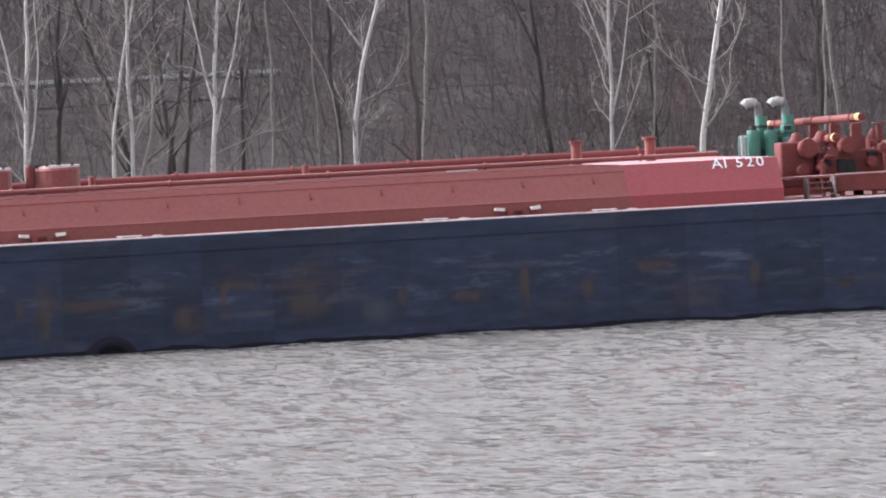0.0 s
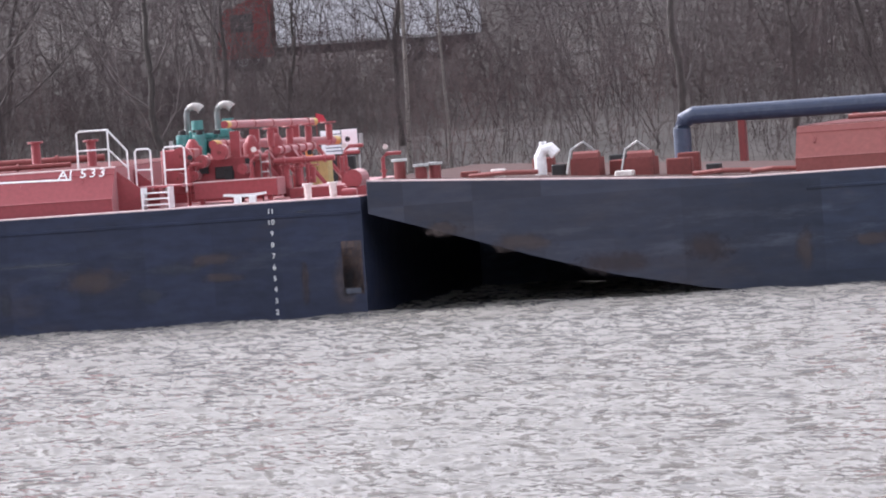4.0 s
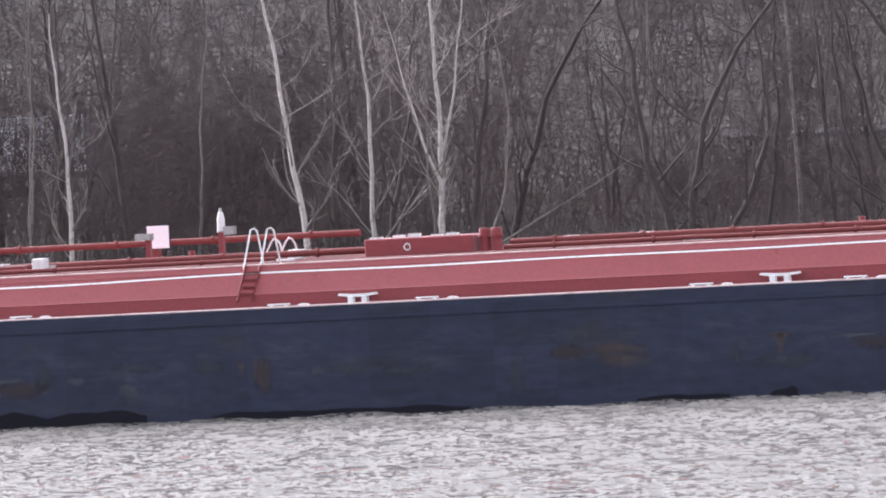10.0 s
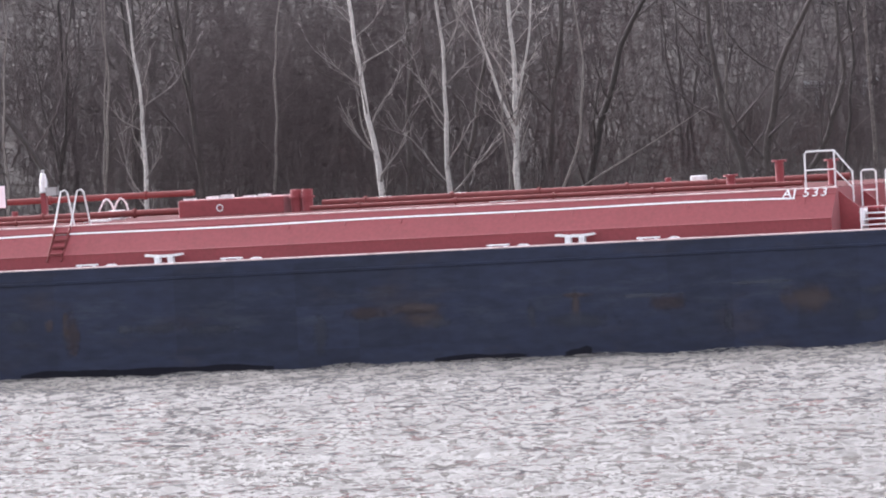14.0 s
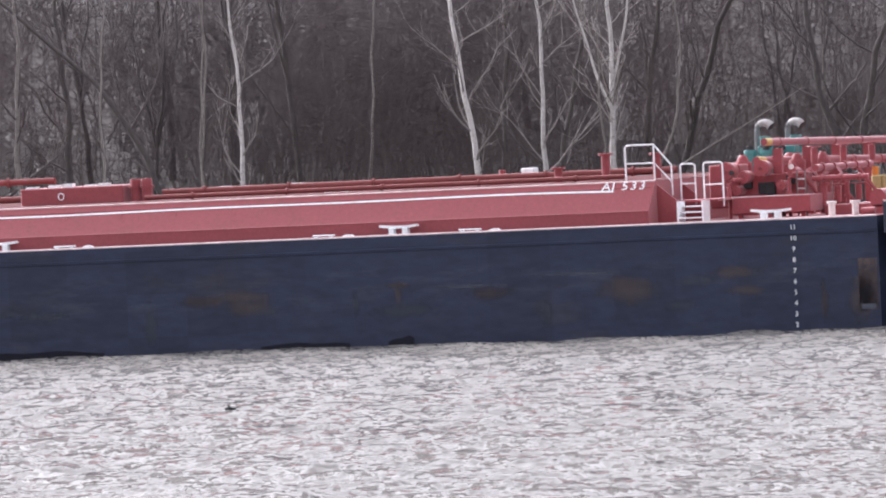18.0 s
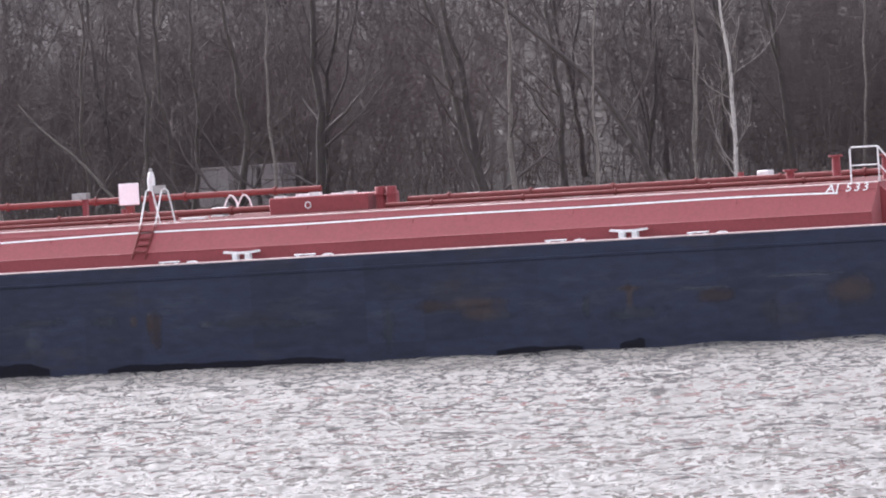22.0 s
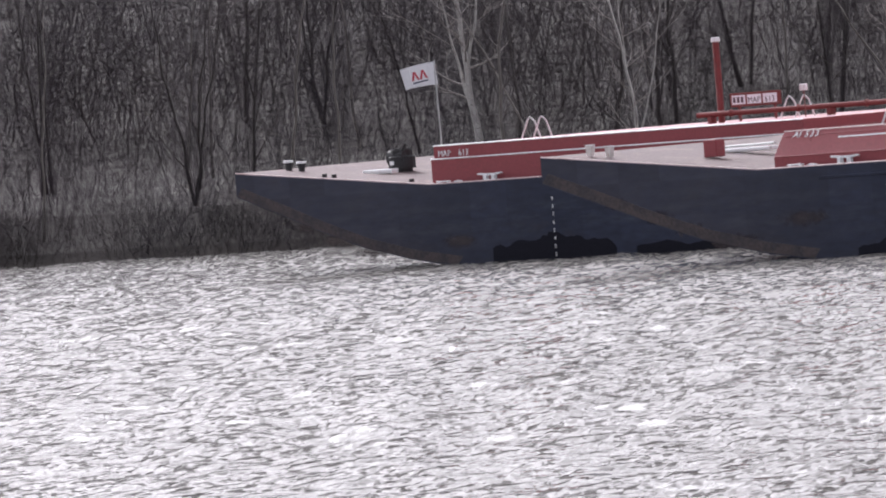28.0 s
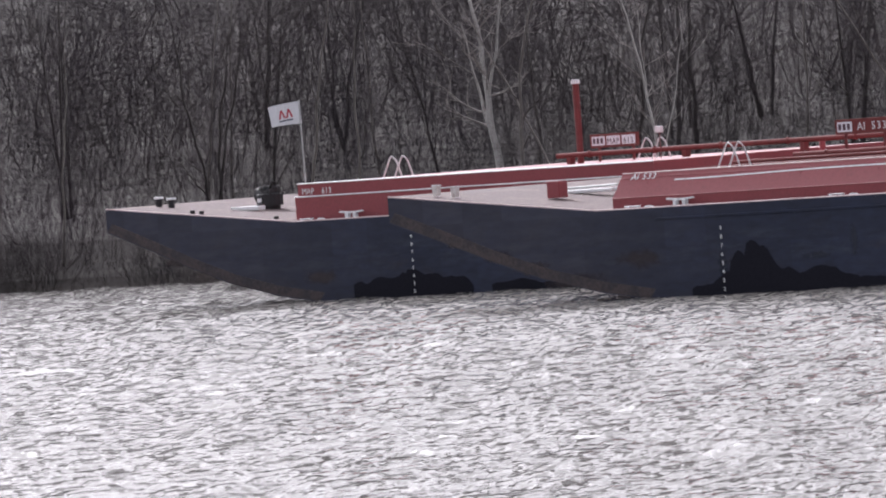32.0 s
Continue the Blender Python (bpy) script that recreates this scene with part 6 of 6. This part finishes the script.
# the trees that stand out, from downstream to upstream: place along the bank, lean, curl, trunk radius
pale_forked = [(-229, 0.23, -0.029, 0.1), (-201.6, -0.08, -0.004, 0.131), (-187.5, 0.2, -0.015, 0.128), (-175.4, 0.02, -0.013, 0.148), (-168.9, -0.01, -0.007, 0.135), (-158.1, -0.2, 0.011, 0.11), (-102.2, 0, -0.001, 0.152), (-2.4, 0.13, -0.004, 0.142), (30.3, -0.15, 0.019, 0.105), (35.3, -0.02, 0.005, 0.115), (41.3, 0.07, 0.001, 0.115), (55.3, 0.03, 0, 0.097)]
pale_down = [(-212.8, 0.2, -0.028, 0.097), (-212, -0.12, 0, 0.097), (-207.3, 0.07, -0.017, 0.096), (-206.6, -0.22, 0.014, 0.096), (-205.1, -0.04, -0.002, 0.096), (-205, -0.05, -0.001, 0.096), (-202.1, -0.5, 0.032, 0.095), (-196.7, 0.09, -0.013, 0.106), (-190.4, -0.13, 0.005, 0.117), (-167.9, -0.06, 0.006, 0.09), (-153.8, -0.51, 0.038, 0.088), (-116.7, -0.01, -0.004, 0.124), (-107.2, -0.06, -0.004, 0.143)]
pale_up = [(-105, 0.06, -0.006, 0.122), (-77.9, 0.12, -0.037, 0.089), (-76.8, -0.09, 0.013, 0.099), (-23.5, 0.34, 0, 0.105), (-21.1, -0.03, 0, 0.095), (-4.2, 0.71, -0.029, 0.114), (0.8, 0.19, 0, 0.133), (19.7, 0.17, -0.025, 0.085), (31, -0.52, 0.029, 0.105), (38.1, -0.02, 0.014, 0.096), (38.8, -0, 0.001, 0.105), (46.9, -0.2, 0.03, 0.115), (58.1, 0.17, 0, 0.145)]
grey_down = [(-266.4, 0.1, 0, 0.081), (-250.5, 0.24, 0, 0.091), (-246.9, 0.08, 0, 0.078), (-236.1, -0.26, 0.03, 0.114), (-232.7, -0.66, 0, 0.076), (-210.6, -0.7, 0, 0.073), (-209.7, 0.02, 0, 0.073), (-208.7, 0.04, 0, 0.084), (-208.5, 0, 0, 0.084), (-195.2, -0.51, 0, 0.071), (-193.3, -0, -0.011, 0.094), (-192.3, -0.84, 0.041, 0.094), (-171.4, 0.03, 0, 0.079), (-166.5, -0.49, 0.06, 0.09), (-147.6, -0.02, 0, 0.087), (-135.8, 0.02, 0, 0.096), (-125.9, 0.02, 0, 0.147), (-122.6, 0.06, 0, 0.073), (-118.5, 0.03, 0, 0.062), (-118.5, 0.03, 0, 0.073), (-106.2, 1.89, 0, 0.061), (-103, 0.94, -0.06, 0.071)]
grey_up = [(-102.5, -0, 0, 0.071), (-79.8, 0.06, 0, 0.089), (-19.9, 0.06, 0, 0.095), (-17.6, -0.01, 0, 0.066), (-17.3, 0.06, 0, 0.085), (-15, 0, 0, 0.076), (-5.3, 0.03, 0, 0.076), (-5, 0.11, 0, 0.076), (-4.3, -0.02, 0, 0.085), (10.2, 0, 0, 0.076), (16.1, 0.02, 0, 0.076), (19.1, -0.02, 0, 0.076), (27.9, 0.13, -0.015, 0.086), (36.6, -0.94, 0.057, 0.076), (37.5, 0.72, -0.06, 0.077), (43.8, -0.02, 0.002, 0.086), (45.1, 0.46, -0.06, 0.058), (45.2, 0, 0, 0.058), (48.8, 0.05, 0, 0.125), (56.8, 0.05, 0, 0.058), (61.4, 0.02, 0, 0.058), (62.7, 0.05, 0, 0.058)]
dark_down = [(-191.6, 0.11, 0, 0.188), (-144.9, 0.04, 0, 0.13), (-142.3, 0.01, 0, 0.141), (-140.2, 0.03, 0, 0.129), (-139.6, 0.57, -0.044, 0.215), (-134.9, 0.03, 0, 0.235), (-127.2, -0.27, 0, 0.19), (-127.1, -0.29, 0.007, 0.232), (-120.1, -0.14, -0.059, 0.136), (-105.3, 0.15, 0, 0.123), (-100.1, -0.12, 0.04, 0.183), (-94, 0.94, -0.06, 0.142), (-93.5, -0.26, 0.006, 0.182), (-93.2, -0.22, 0.048, 0.182)]
dark_up = [(-90.5, 0.06, 0, 0.081), (-86.5, -0.12, 0, 0.09), (-84.7, -0.25, 0, 0.12), (-83.8, 0.35, 0, 0.12), (-83.7, 0.21, -0.046, 0.17), (-82.5, 0.37, -0.029, 0.12), (-75.8, 0.2, -0.06, 0.109), (-70, -0.11, -0.06, 0.158), (-68.7, 0.05, 0, 0.217), (-62.3, -0.09, 0, 0.157), (-24.4, 0.01, 0.007, 0.144), (-3, 0.1, 0, 0.133), (4.8, -0.01, 0, 0.133), (39.5, -0.16, -0.009, 0.154)]
sycamores = [(-239.1, -0.03, -0.007, 0.243), (10.9, 0.24, -0.02, 0.267), (11.6, 0.35, -0.026, 0.248)]
fallen = [(-176.7, -1.1, -0.007, 0.103), (-156.5, -1.34, 0, 0.088), (-156, -1.64, 0, 0.077), (-151.3, -3.3, 0, 0.065), (-146, -1.05, 0, 0.097), (-138.9, -0.91, -0.005, 0.118)]
kinds = [
    (pale_forked, PALE_SPEC, PALE_BARK, PALE_TWIG, "bare pale-barked tree forking into slender limbs", 2.2, True),
    (pale_down + pale_up, PALE_SPEC, PALE_BARK, PALE_TWIG, "bare pale-barked tree with slender limbs", 2.2, False),
    (grey_down + grey_up, GREY_SPEC, GREY_BARK, TWIG, "thin bare grey sapling among brush", 2.2, False),
    (dark_down + dark_up, DARK_SPEC, BARK, TWIG, "bare dark-barked tree with tangled twigs", 4.0, False),
    (sycamores, BIG_SPEC, PALE_BARK, PALE_TWIG, "tall bare white-limbed sycamore", 3.5, True),
    (fallen, FALLEN_SPEC, GREY_BARK, TWIG, "pale half-fallen tree leaning over the bank", 2.2, False),
]
seed = 200
for rows_, spec, bark, twig, label, back, forked in kinds:
    for x, lean, curl, r in rows_:
        seed += 1
        spec_ = dict(spec, height=min(spec["height"], 14.0 / max(1.0, abs(lean) * 1.2)))
        tree = make_tree(seed, spec_, bark, twig, label, lean, curl, r, forked)
        tree.matrix_basis = pose(x, SHORE + back, ground_z(x, SHORE + back))
# the wood behind them
rnd = random.Random(77)
protos = [make_tree(80 + i, DARK_SPEC, BARK, TWIG, "bare dark-barked tree with tangled twigs", rnd.gauss(0, 0.05), rnd.gauss(0, 0.006), rnd.uniform(0.10, 0.17), i % 2 == 0) for i in range(5)]
protos += [make_tree(100 + i, dict(DARK_SPEC, limbs=7, height=12.0), BARK, TWIG, "bare dark tree with several stems", 0.0, 0.0, 0.10, False, 3) for i in range(2)]
protos += [make_tree(110 + i, dict(GREY_SPEC, height=15.0, limbs=12), GREY_BARK, TWIG, "slender bare grey tree in the wood", 0.0, 0.004, 0.085) for i in range(2)]
for i in range(120):
    x = -296 + 374 * (i + rnd.random()) / 120
    y = SHORE + 6.0 + 30 * rnd.random() ** 1.3
    m = pose(x, y, ground_z(x, y), 0, rnd.gauss(0, 3), rnd.uniform(0, 360))
    size = rnd.uniform(0.75, 1.15)
    proto = protos[i] if i < len(protos) else copy_thing(rnd.choice(protos), m)
    proto.matrix_basis = m
    proto.scale = (size, size, size)


def glade(x, y):
    """Thinner wood before the buildings."""
    return abs(x / y + 0.377) < 0.022 or abs(x / y + 0.116) < 0.014


def thicket(name, label, count, y0, y1, h0, h1, r0, r1, material, seed, lo=-300.0, hi=80.0, twigs=10, lean=0.12, droop=0.0, joints_a_twig=2):
    """A tangle of crooked stems, each with sprays of fine twigs, joined in one mesh."""
    g = np.random.default_rng(seed)
    x = g.uniform(lo, hi, count)
    y = y0 + (y1 - y0) * g.random(count) ** 1.2
    clumps = np.array([noise.noise(Vector((a * 0.09, b * 0.05, seed * 3.1))) + 0.5 * noise.noise(Vector((a * 0.35, b * 0.2, seed * 1.7))) for a, b in zip(x, y)])
    keep = clumps > g.uniform(-0.75, 0.35, count)
    if "wood" in name:
        keep &= ~(np.array([glade(a, b) for a, b in zip(x, y)]) & (g.random(count) < 0.25))
    keep &= (y < SHORE + 37.5) | (y > SHORE + 47.0)
    x, y = x[keep], y[keep]
    n = len(x)
    z = np.array([ground_z(a, b) for a, b in zip(x, y)]) - 0.1
    h, r = g.uniform(h0, h1, n), g.uniform(r0, r1, n)
    p = np.stack([x, y, z], -1)
    d = np.stack([g.normal(0, lean, n), g.normal(0, lean, n), np.ones(n)], -1)
    starts, ends, ra, rb = [], [], [], []
    joints = [p]
    for i in range(4):
        d = d + np.stack([g.normal(0, 0.22, n), g.normal(0, 0.18, n), np.full(n, 0.1)], -1)
        d /= np.linalg.norm(d, axis=1)[:, None]
        q = p + d * (h / 4)[:, None]
        starts.append(p), ends.append(q), ra.append(r * (1 - 0.2 * i)), rb.append(r * (0.8 - 0.2 * i))
        p = q
        joints.append(q)
    joints = np.stack(joints, 0)
    for k in range(twigs):
        u = g.uniform(0.6, 3.98, n)
        j = u.astype(int)
        a = joints[j, np.arange(n)]
        b = joints[j + 1, np.arange(n)]
        base = a + (b - a) * (u - j)[:, None]
        way = np.stack([g.normal(0, 0.95, n), g.normal(0, 0.8, n), g.uniform(-droop, 0.9, n)], -1)
        length = g.uniform(0.08, 0.22, n) * h
        mid = base + way * (length * 0.5)[:, None]
        tip = mid + (way * 0.6 + np.stack([g.normal(0, 0.3, n), g.normal(0, 0.3, n), g.uniform(0.1, 0.7, n)], -1)) * (length * 0.5)[:, None]
        rt = np.maximum(r * 0.45, r0 * 0.7)
        if joints_a_twig == 1:
            starts.append(base), ends.append(tip), ra.append(rt), rb.append(rt * 0.5)
            continue
        starts += [base, mid]
        ends += [mid, tip]
        ra += [rt, rt * 0.75]
        rb += [rt * 0.75, rt * 0.4]
    a, b = np.concatenate(starts), np.concatenate(ends)
    ra, rb = np.concatenate(ra), np.concatenate(rb)
    way = b - a
    way /= np.linalg.norm(way, axis=1)[:, None] + 1e-9
    side = np.cross(way, np.array([0.3, 0.9, 0.2]))
    side /= np.linalg.norm(side, axis=1)[:, None] + 1e-9
    up = np.cross(side, way)
    ring = []
    for q, rr in ((a, ra), (b, rb)):
        for j in range(3):
            t = 2 * math.pi * j / 3
            ring.append(q + (side * math.cos(t) + up * math.sin(t)) * rr[:, None])
    co = np.stack(ring, 1).reshape(-1, 3)
    k6 = np.arange(len(a))[:, None, None] * 6
    quads = (k6 + np.array([(0, 1, 4, 3), (1, 2, 5, 4), (2, 0, 3, 5)])[None]).reshape(-1, 4)
    ob = tagged(new(name, grid_mesh(name, co, quads, material)), label, "brush", kind="stuff")
    return ob


# the three downstream thickets carry their dimmer light in the darkened colour
thicket("waterside_brush", "low dark brown brush hanging over the waterline", 6500, SHORE - 0.9, SHORE + 2.4, 1.2, 4.4, 0.005, 0.009, WOOD_DARKENED, 2, lo=-310.0, hi=-190.0, twigs=14, lean=0.4, droop=0.5, joints_a_twig=1)
thicket("alder_brush", "dark brown leafless brush crowding the far bank", 3600, SHORE + 0.8, SHORE + 9, 2.5, 6.5, 0.005, 0.008, WOOD_DARKENED, 4, lo=-310.0, hi=-168.0, twigs=18, lean=0.4, droop=0.4, joints_a_twig=1)
thicket("alder_wood", "dark bare wood behind the bank's brush", 4600, SHORE + 4, SHORE + 38, 5.0, 14.0, 0.007, 0.013, WOOD_DARKENED, 5, lo=-310.0, hi=-168.0, twigs=26, lean=0.32, droop=0.5, joints_a_twig=1)
thicket("bank_brush", "grey-brown leafless brush along the far bank", 4700, SHORE + 0.8, SHORE + 9, 2.5, 6.5, 0.007, 0.012, WOOD_LOW, 3, lo=-172.0, twigs=16, lean=0.28, droop=0.2, joints_a_twig=1)
thicket("under_wood", "leafless underwood of saplings behind the bank", 4000, SHORE + 4, SHORE + 20, 4.0, 10.0, 0.008, 0.015, WOOD_MID, 8, lo=-172.0, twigs=18, lean=0.25, droop=0.2, joints_a_twig=1)
thicket("roadside_wood", "dense bare saplings beside the far road", 2800, SHORE + 20, SHORE + 37, 4.5, 9.0, 0.014, 0.024, WOOD_MID, 29, lo=-175.0, hi=-110.5, twigs=24, lean=0.22, droop=0.4, joints_a_twig=1)
thicket("roadside_brush", "low reddish-brown brush beside the far road", 3200, SHORE + 27, SHORE + 37, 1.4, 2.7, 0.010, 0.016, WOOD_LOW, 31, lo=-112.0, hi=-40.0, twigs=22, lean=0.3, droop=0.4, joints_a_twig=1)
thicket("back_wood", "bare woods behind the bank's trees", 4800, SHORE + 14, SHORE + 42, 6.0, 15.0, 0.012, 0.022, WOOD_MID, 17, lo=-175.0, twigs=24, lean=0.22, droop=0.3, joints_a_twig=1)
thicket("hill_wood", "bare grey woods climbing the hill", 9000, SHORE + 32, SHORE + 80, 5.0, 13.0, 0.026, 0.045, WOOD_FAR, 21, lo=-400.0, hi=110.0, twigs=18, lean=0.22, droop=0.4, joints_a_twig=1)

# ---- buildings and small things on the far bank ----
def shed(x0, x1, y, z0, z1, ridge, wall, label):
    ob = tagged(new("bank_shed"), label, "shed")
    part("wall", box(bmesh.new(), x0, x1, y, y + 6, z0, z1), wall, ob)
    part("roof", prism_x(bmesh.new(), [(y - 0.5, z1 - 0.05), (y + 3, z1 + ridge), (y + 6.5, z1 - 0.05), (y + 6.5, z1 - 0.2), (y - 0.5, z1 - 0.2)], x0 - 0.4, x1 + 0.4), ROOF, ob, "grey metal roof")
    for i in range(2):
        xx = x0 + (x1 - x0) * (0.3 + 0.4 * i)
        part("window", box(bmesh.new(), xx - 0.5, xx + 0.5, y - 0.03, y + 0.02, z0 + 1.0, z0 + 2.0), DARK, ob)
    return ob


shed(-38.0, -32.2, SHORE + 48, 6.0, 8.3, 1.5, WHITE, "small white house behind the trees")
for x, w in ((-139.6, 1.3), (-138.0, 0.5), (-137.1, 0.9)):
    cr = tagged(new("storage_crate"), "pale weathered crate on the far bank", "crate", "crates on the bank")
    g = ground_z(x, SHORE + 4.5)
    part("crate_body", box(bmesh.new(), x - w / 2, x + w / 2, SHORE + 4.5, SHORE + 5.6, g - 0.3, 5.65), SIDING, cr)
    part("crate_lid", box(bmesh.new(), x - w / 2 - 0.05, x + w / 2 + 0.05, SHORE + 4.45, SHORE + 5.65, 5.65, 5.72), SIDING, cr)
for x0, x1, z in ((-103.5, -88.0, 7.45), (36.0, 50.0, 7.45)):
    gr = tagged(new("guardrail"), "weathered steel road guardrail behind the trees", "guardrail")
    part("beam", prism_x(bmesh.new(), [(SHORE + 37.9, z - 0.16), (SHORE + 37.84, z), (SHORE + 37.9, z + 0.16), (SHORE + 38.0, z + 0.16), (SHORE + 38.0, z - 0.16)], x0, x1), STEEL, gr)
    k = int((x1 - x0) / 2)
    for i in range(k):
        xx = x0 + 0.5 + 2 * i
        part("post", box(bmesh.new(), xx - 0.06, xx + 0.06, SHORE + 38, SHORE + 38.12, ground_z(xx, SHORE + 38) - 0.3, z + 0.1), STEEL, gr)

road = grid_mesh("road", np.array([(x, y, 6.60) for x in (-420.0, 120.0) for y in (SHORE + 38.5, SHORE + 45.5)]), np.array([(0, 2, 3, 1)]), ASPHALT)
tagged(new("road", road), "grey asphalt road on the far bank", "road", kind="structure")
truck = tagged(new("box_truck"), "white box truck with a red cab on the far road", "truck")
part("cargo_box", box(bmesh.new(), -0.2, 7.6, -1.2, 1.2, 0.95, 3.35, 0.04), BOARD, truck, "white cargo box")
part("box_rail", box(bmesh.new(), -0.22, 7.62, -1.22, -1.18, 0.9, 1.02), STEEL, truck)
part("chassis", box(bmesh.new(), -2.3, 7.4, -0.6, 0.6, 0.55, 0.95), DARK, truck)
cab = part("cab", prism_y(bmesh.new(), [(-2.6, 0.55), (-2.6, 1.5), (-2.2, 2.55), (-0.4, 2.6), (-0.4, 0.55)], -1.1, 1.1), RED_DARK, truck, "red truck cab")
part("cab_window", box(bmesh.new(), -2.0, -1.1, -1.13, -1.09, 1.6, 2.3, 0.02), DARK, cab)
part("fairing", prism_y(bmesh.new(), [(-1.9, 2.6), (-0.5, 3.2), (-0.4, 3.2), (-0.4, 2.6)], -1.0, 1.0), RED_DARK, cab)
for x in (-1.6, 4.9, 6.0):
    for y in (-1.05, 0.75):
        w = part("wheel", tube(bmesh.new(), [(x, y, 0.5), (x, y + 0.3, 0.5)], 0.5, 18), DARK, truck)
        part("rim", tube(bmesh.new(), [(x, y - 0.01, 0.5), (x, y + 0.31, 0.5)], 0.26, 14), STEEL, w)

# ---- things adrift ----
buoy = tagged(new("buoy"), "faded red round buoy adrift on the water", "buoy")
bm = bmesh.new()
bmesh.ops.create_uvsphere(bm, u_segments=18, v_segments=12, radius=0.17)
for v in bm.verts:
    v.co.z = v.co.z * 0.85 + 0.06
part("float", bm, BUOY, buoy)
part("neck", tube(bmesh.new(), [(-0.12, 0, 0.02), (-0.26, 0, -0.02)], 0.07, 10, 0.04), BUOY, buoy)
part("collar", tube(bmesh.new(), [(0, 0, -0.02), (0, 0, 0.03)], 0.178, 18), BUOY, buoy)
drift = tagged(new("driftwood"), "small black piece of driftwood on the water", "driftwood")
part("log", tube(bmesh.new(), [(-0.12, 0, 0.03), (0.0, 0.02, 0.06), (0.13, 0, 0.02)], 0.05, 7, 0.03), DARK, drift)
part("knot", tube(bmesh.new(), [(0.0, 0.0, 0.05), (-0.05, 0.0, 0.14)], 0.03, 6, 0.015), DARK, drift)


# ---- what moves ----
def motions():
    steps = (0.0, 8.0, 16.0, 24.0, 32.0)
    stern = -35.28
    # the older barge lies a little deeper, more so at its bow
    for ob, x, y, z, trim in ((barge_b, stern, 0.0, 0.0, 0.0), (barge_c, stern + 90.88, 0.0, -0.07, -0.07), (barge_f, stern - 31.6, 16.6, 0.0, 0.0), (barge_g, stern + 59.3, 16.6, 0.0, 0.0)):
        walk(ob, [(t, pose(x - SPEED * t, NEAR + y, z, 0, trim, 0)) for t in steps])
    walk(water, [(t, pose(CURRENT * t, 0, 0)) for t in steps])
    walk(buoy, [(t, pose(-40.75 + CURRENT * t, 109.2, 0, 0, 4 * math.sin(t), 0)) for t in [i * 1.0 for i in range(33)]])
    walk(drift, [(t, pose(-117.5 + CURRENT * t, 167.5, 0, 0, 3 * math.sin(t * 1.3), 0)) for t in [i * 1.0 for i in range(33)]])
    walk(truck, [(t, pose(-111.4 - 12.6 * (t - 7.6), SHORE + 42.0, 6.60)) for t in steps])
    # the flag streams and sags
    sag = ((0.0, 12), (4.0, 28), (8.0, 6), (12.0, 30), (16.0, 10), (20.0, 24), (23.0, 8), (25.5, 30), (26.5, 36), (27.5, 16), (28.5, 3), (29.2, 4), (29.8, 18), (30.1, 30), (30.5, 38), (30.8, 26), (31.1, 32), (31.5, 18), (32.0, 6))
    for i, s in enumerate(strips):
        rows = []
        for n in range(129):
            t = 0.25 * n
            droop = -float(np.interp(t, [a for a, _ in sag], [b for _, b in sag]))
            m = pose(FLAG_X - 0.04, FLAG_Y, FZ + 3.28, 0, -2, 26 + 6 * math.sin(1.1 * t))
            for j in range(i + 1):
                sway = 9 * math.sin(2.1 * t - 1.1 * j) + (0.35 * droop if j else 0)
                m = m @ (pose(-0.355, 0, 0) if j else pose(0, 0, 0)) @ pose(0, 0, 0, 0, droop / 3.2, sway)
            rows.append((t, m))
        walk(s, rows)


motions()
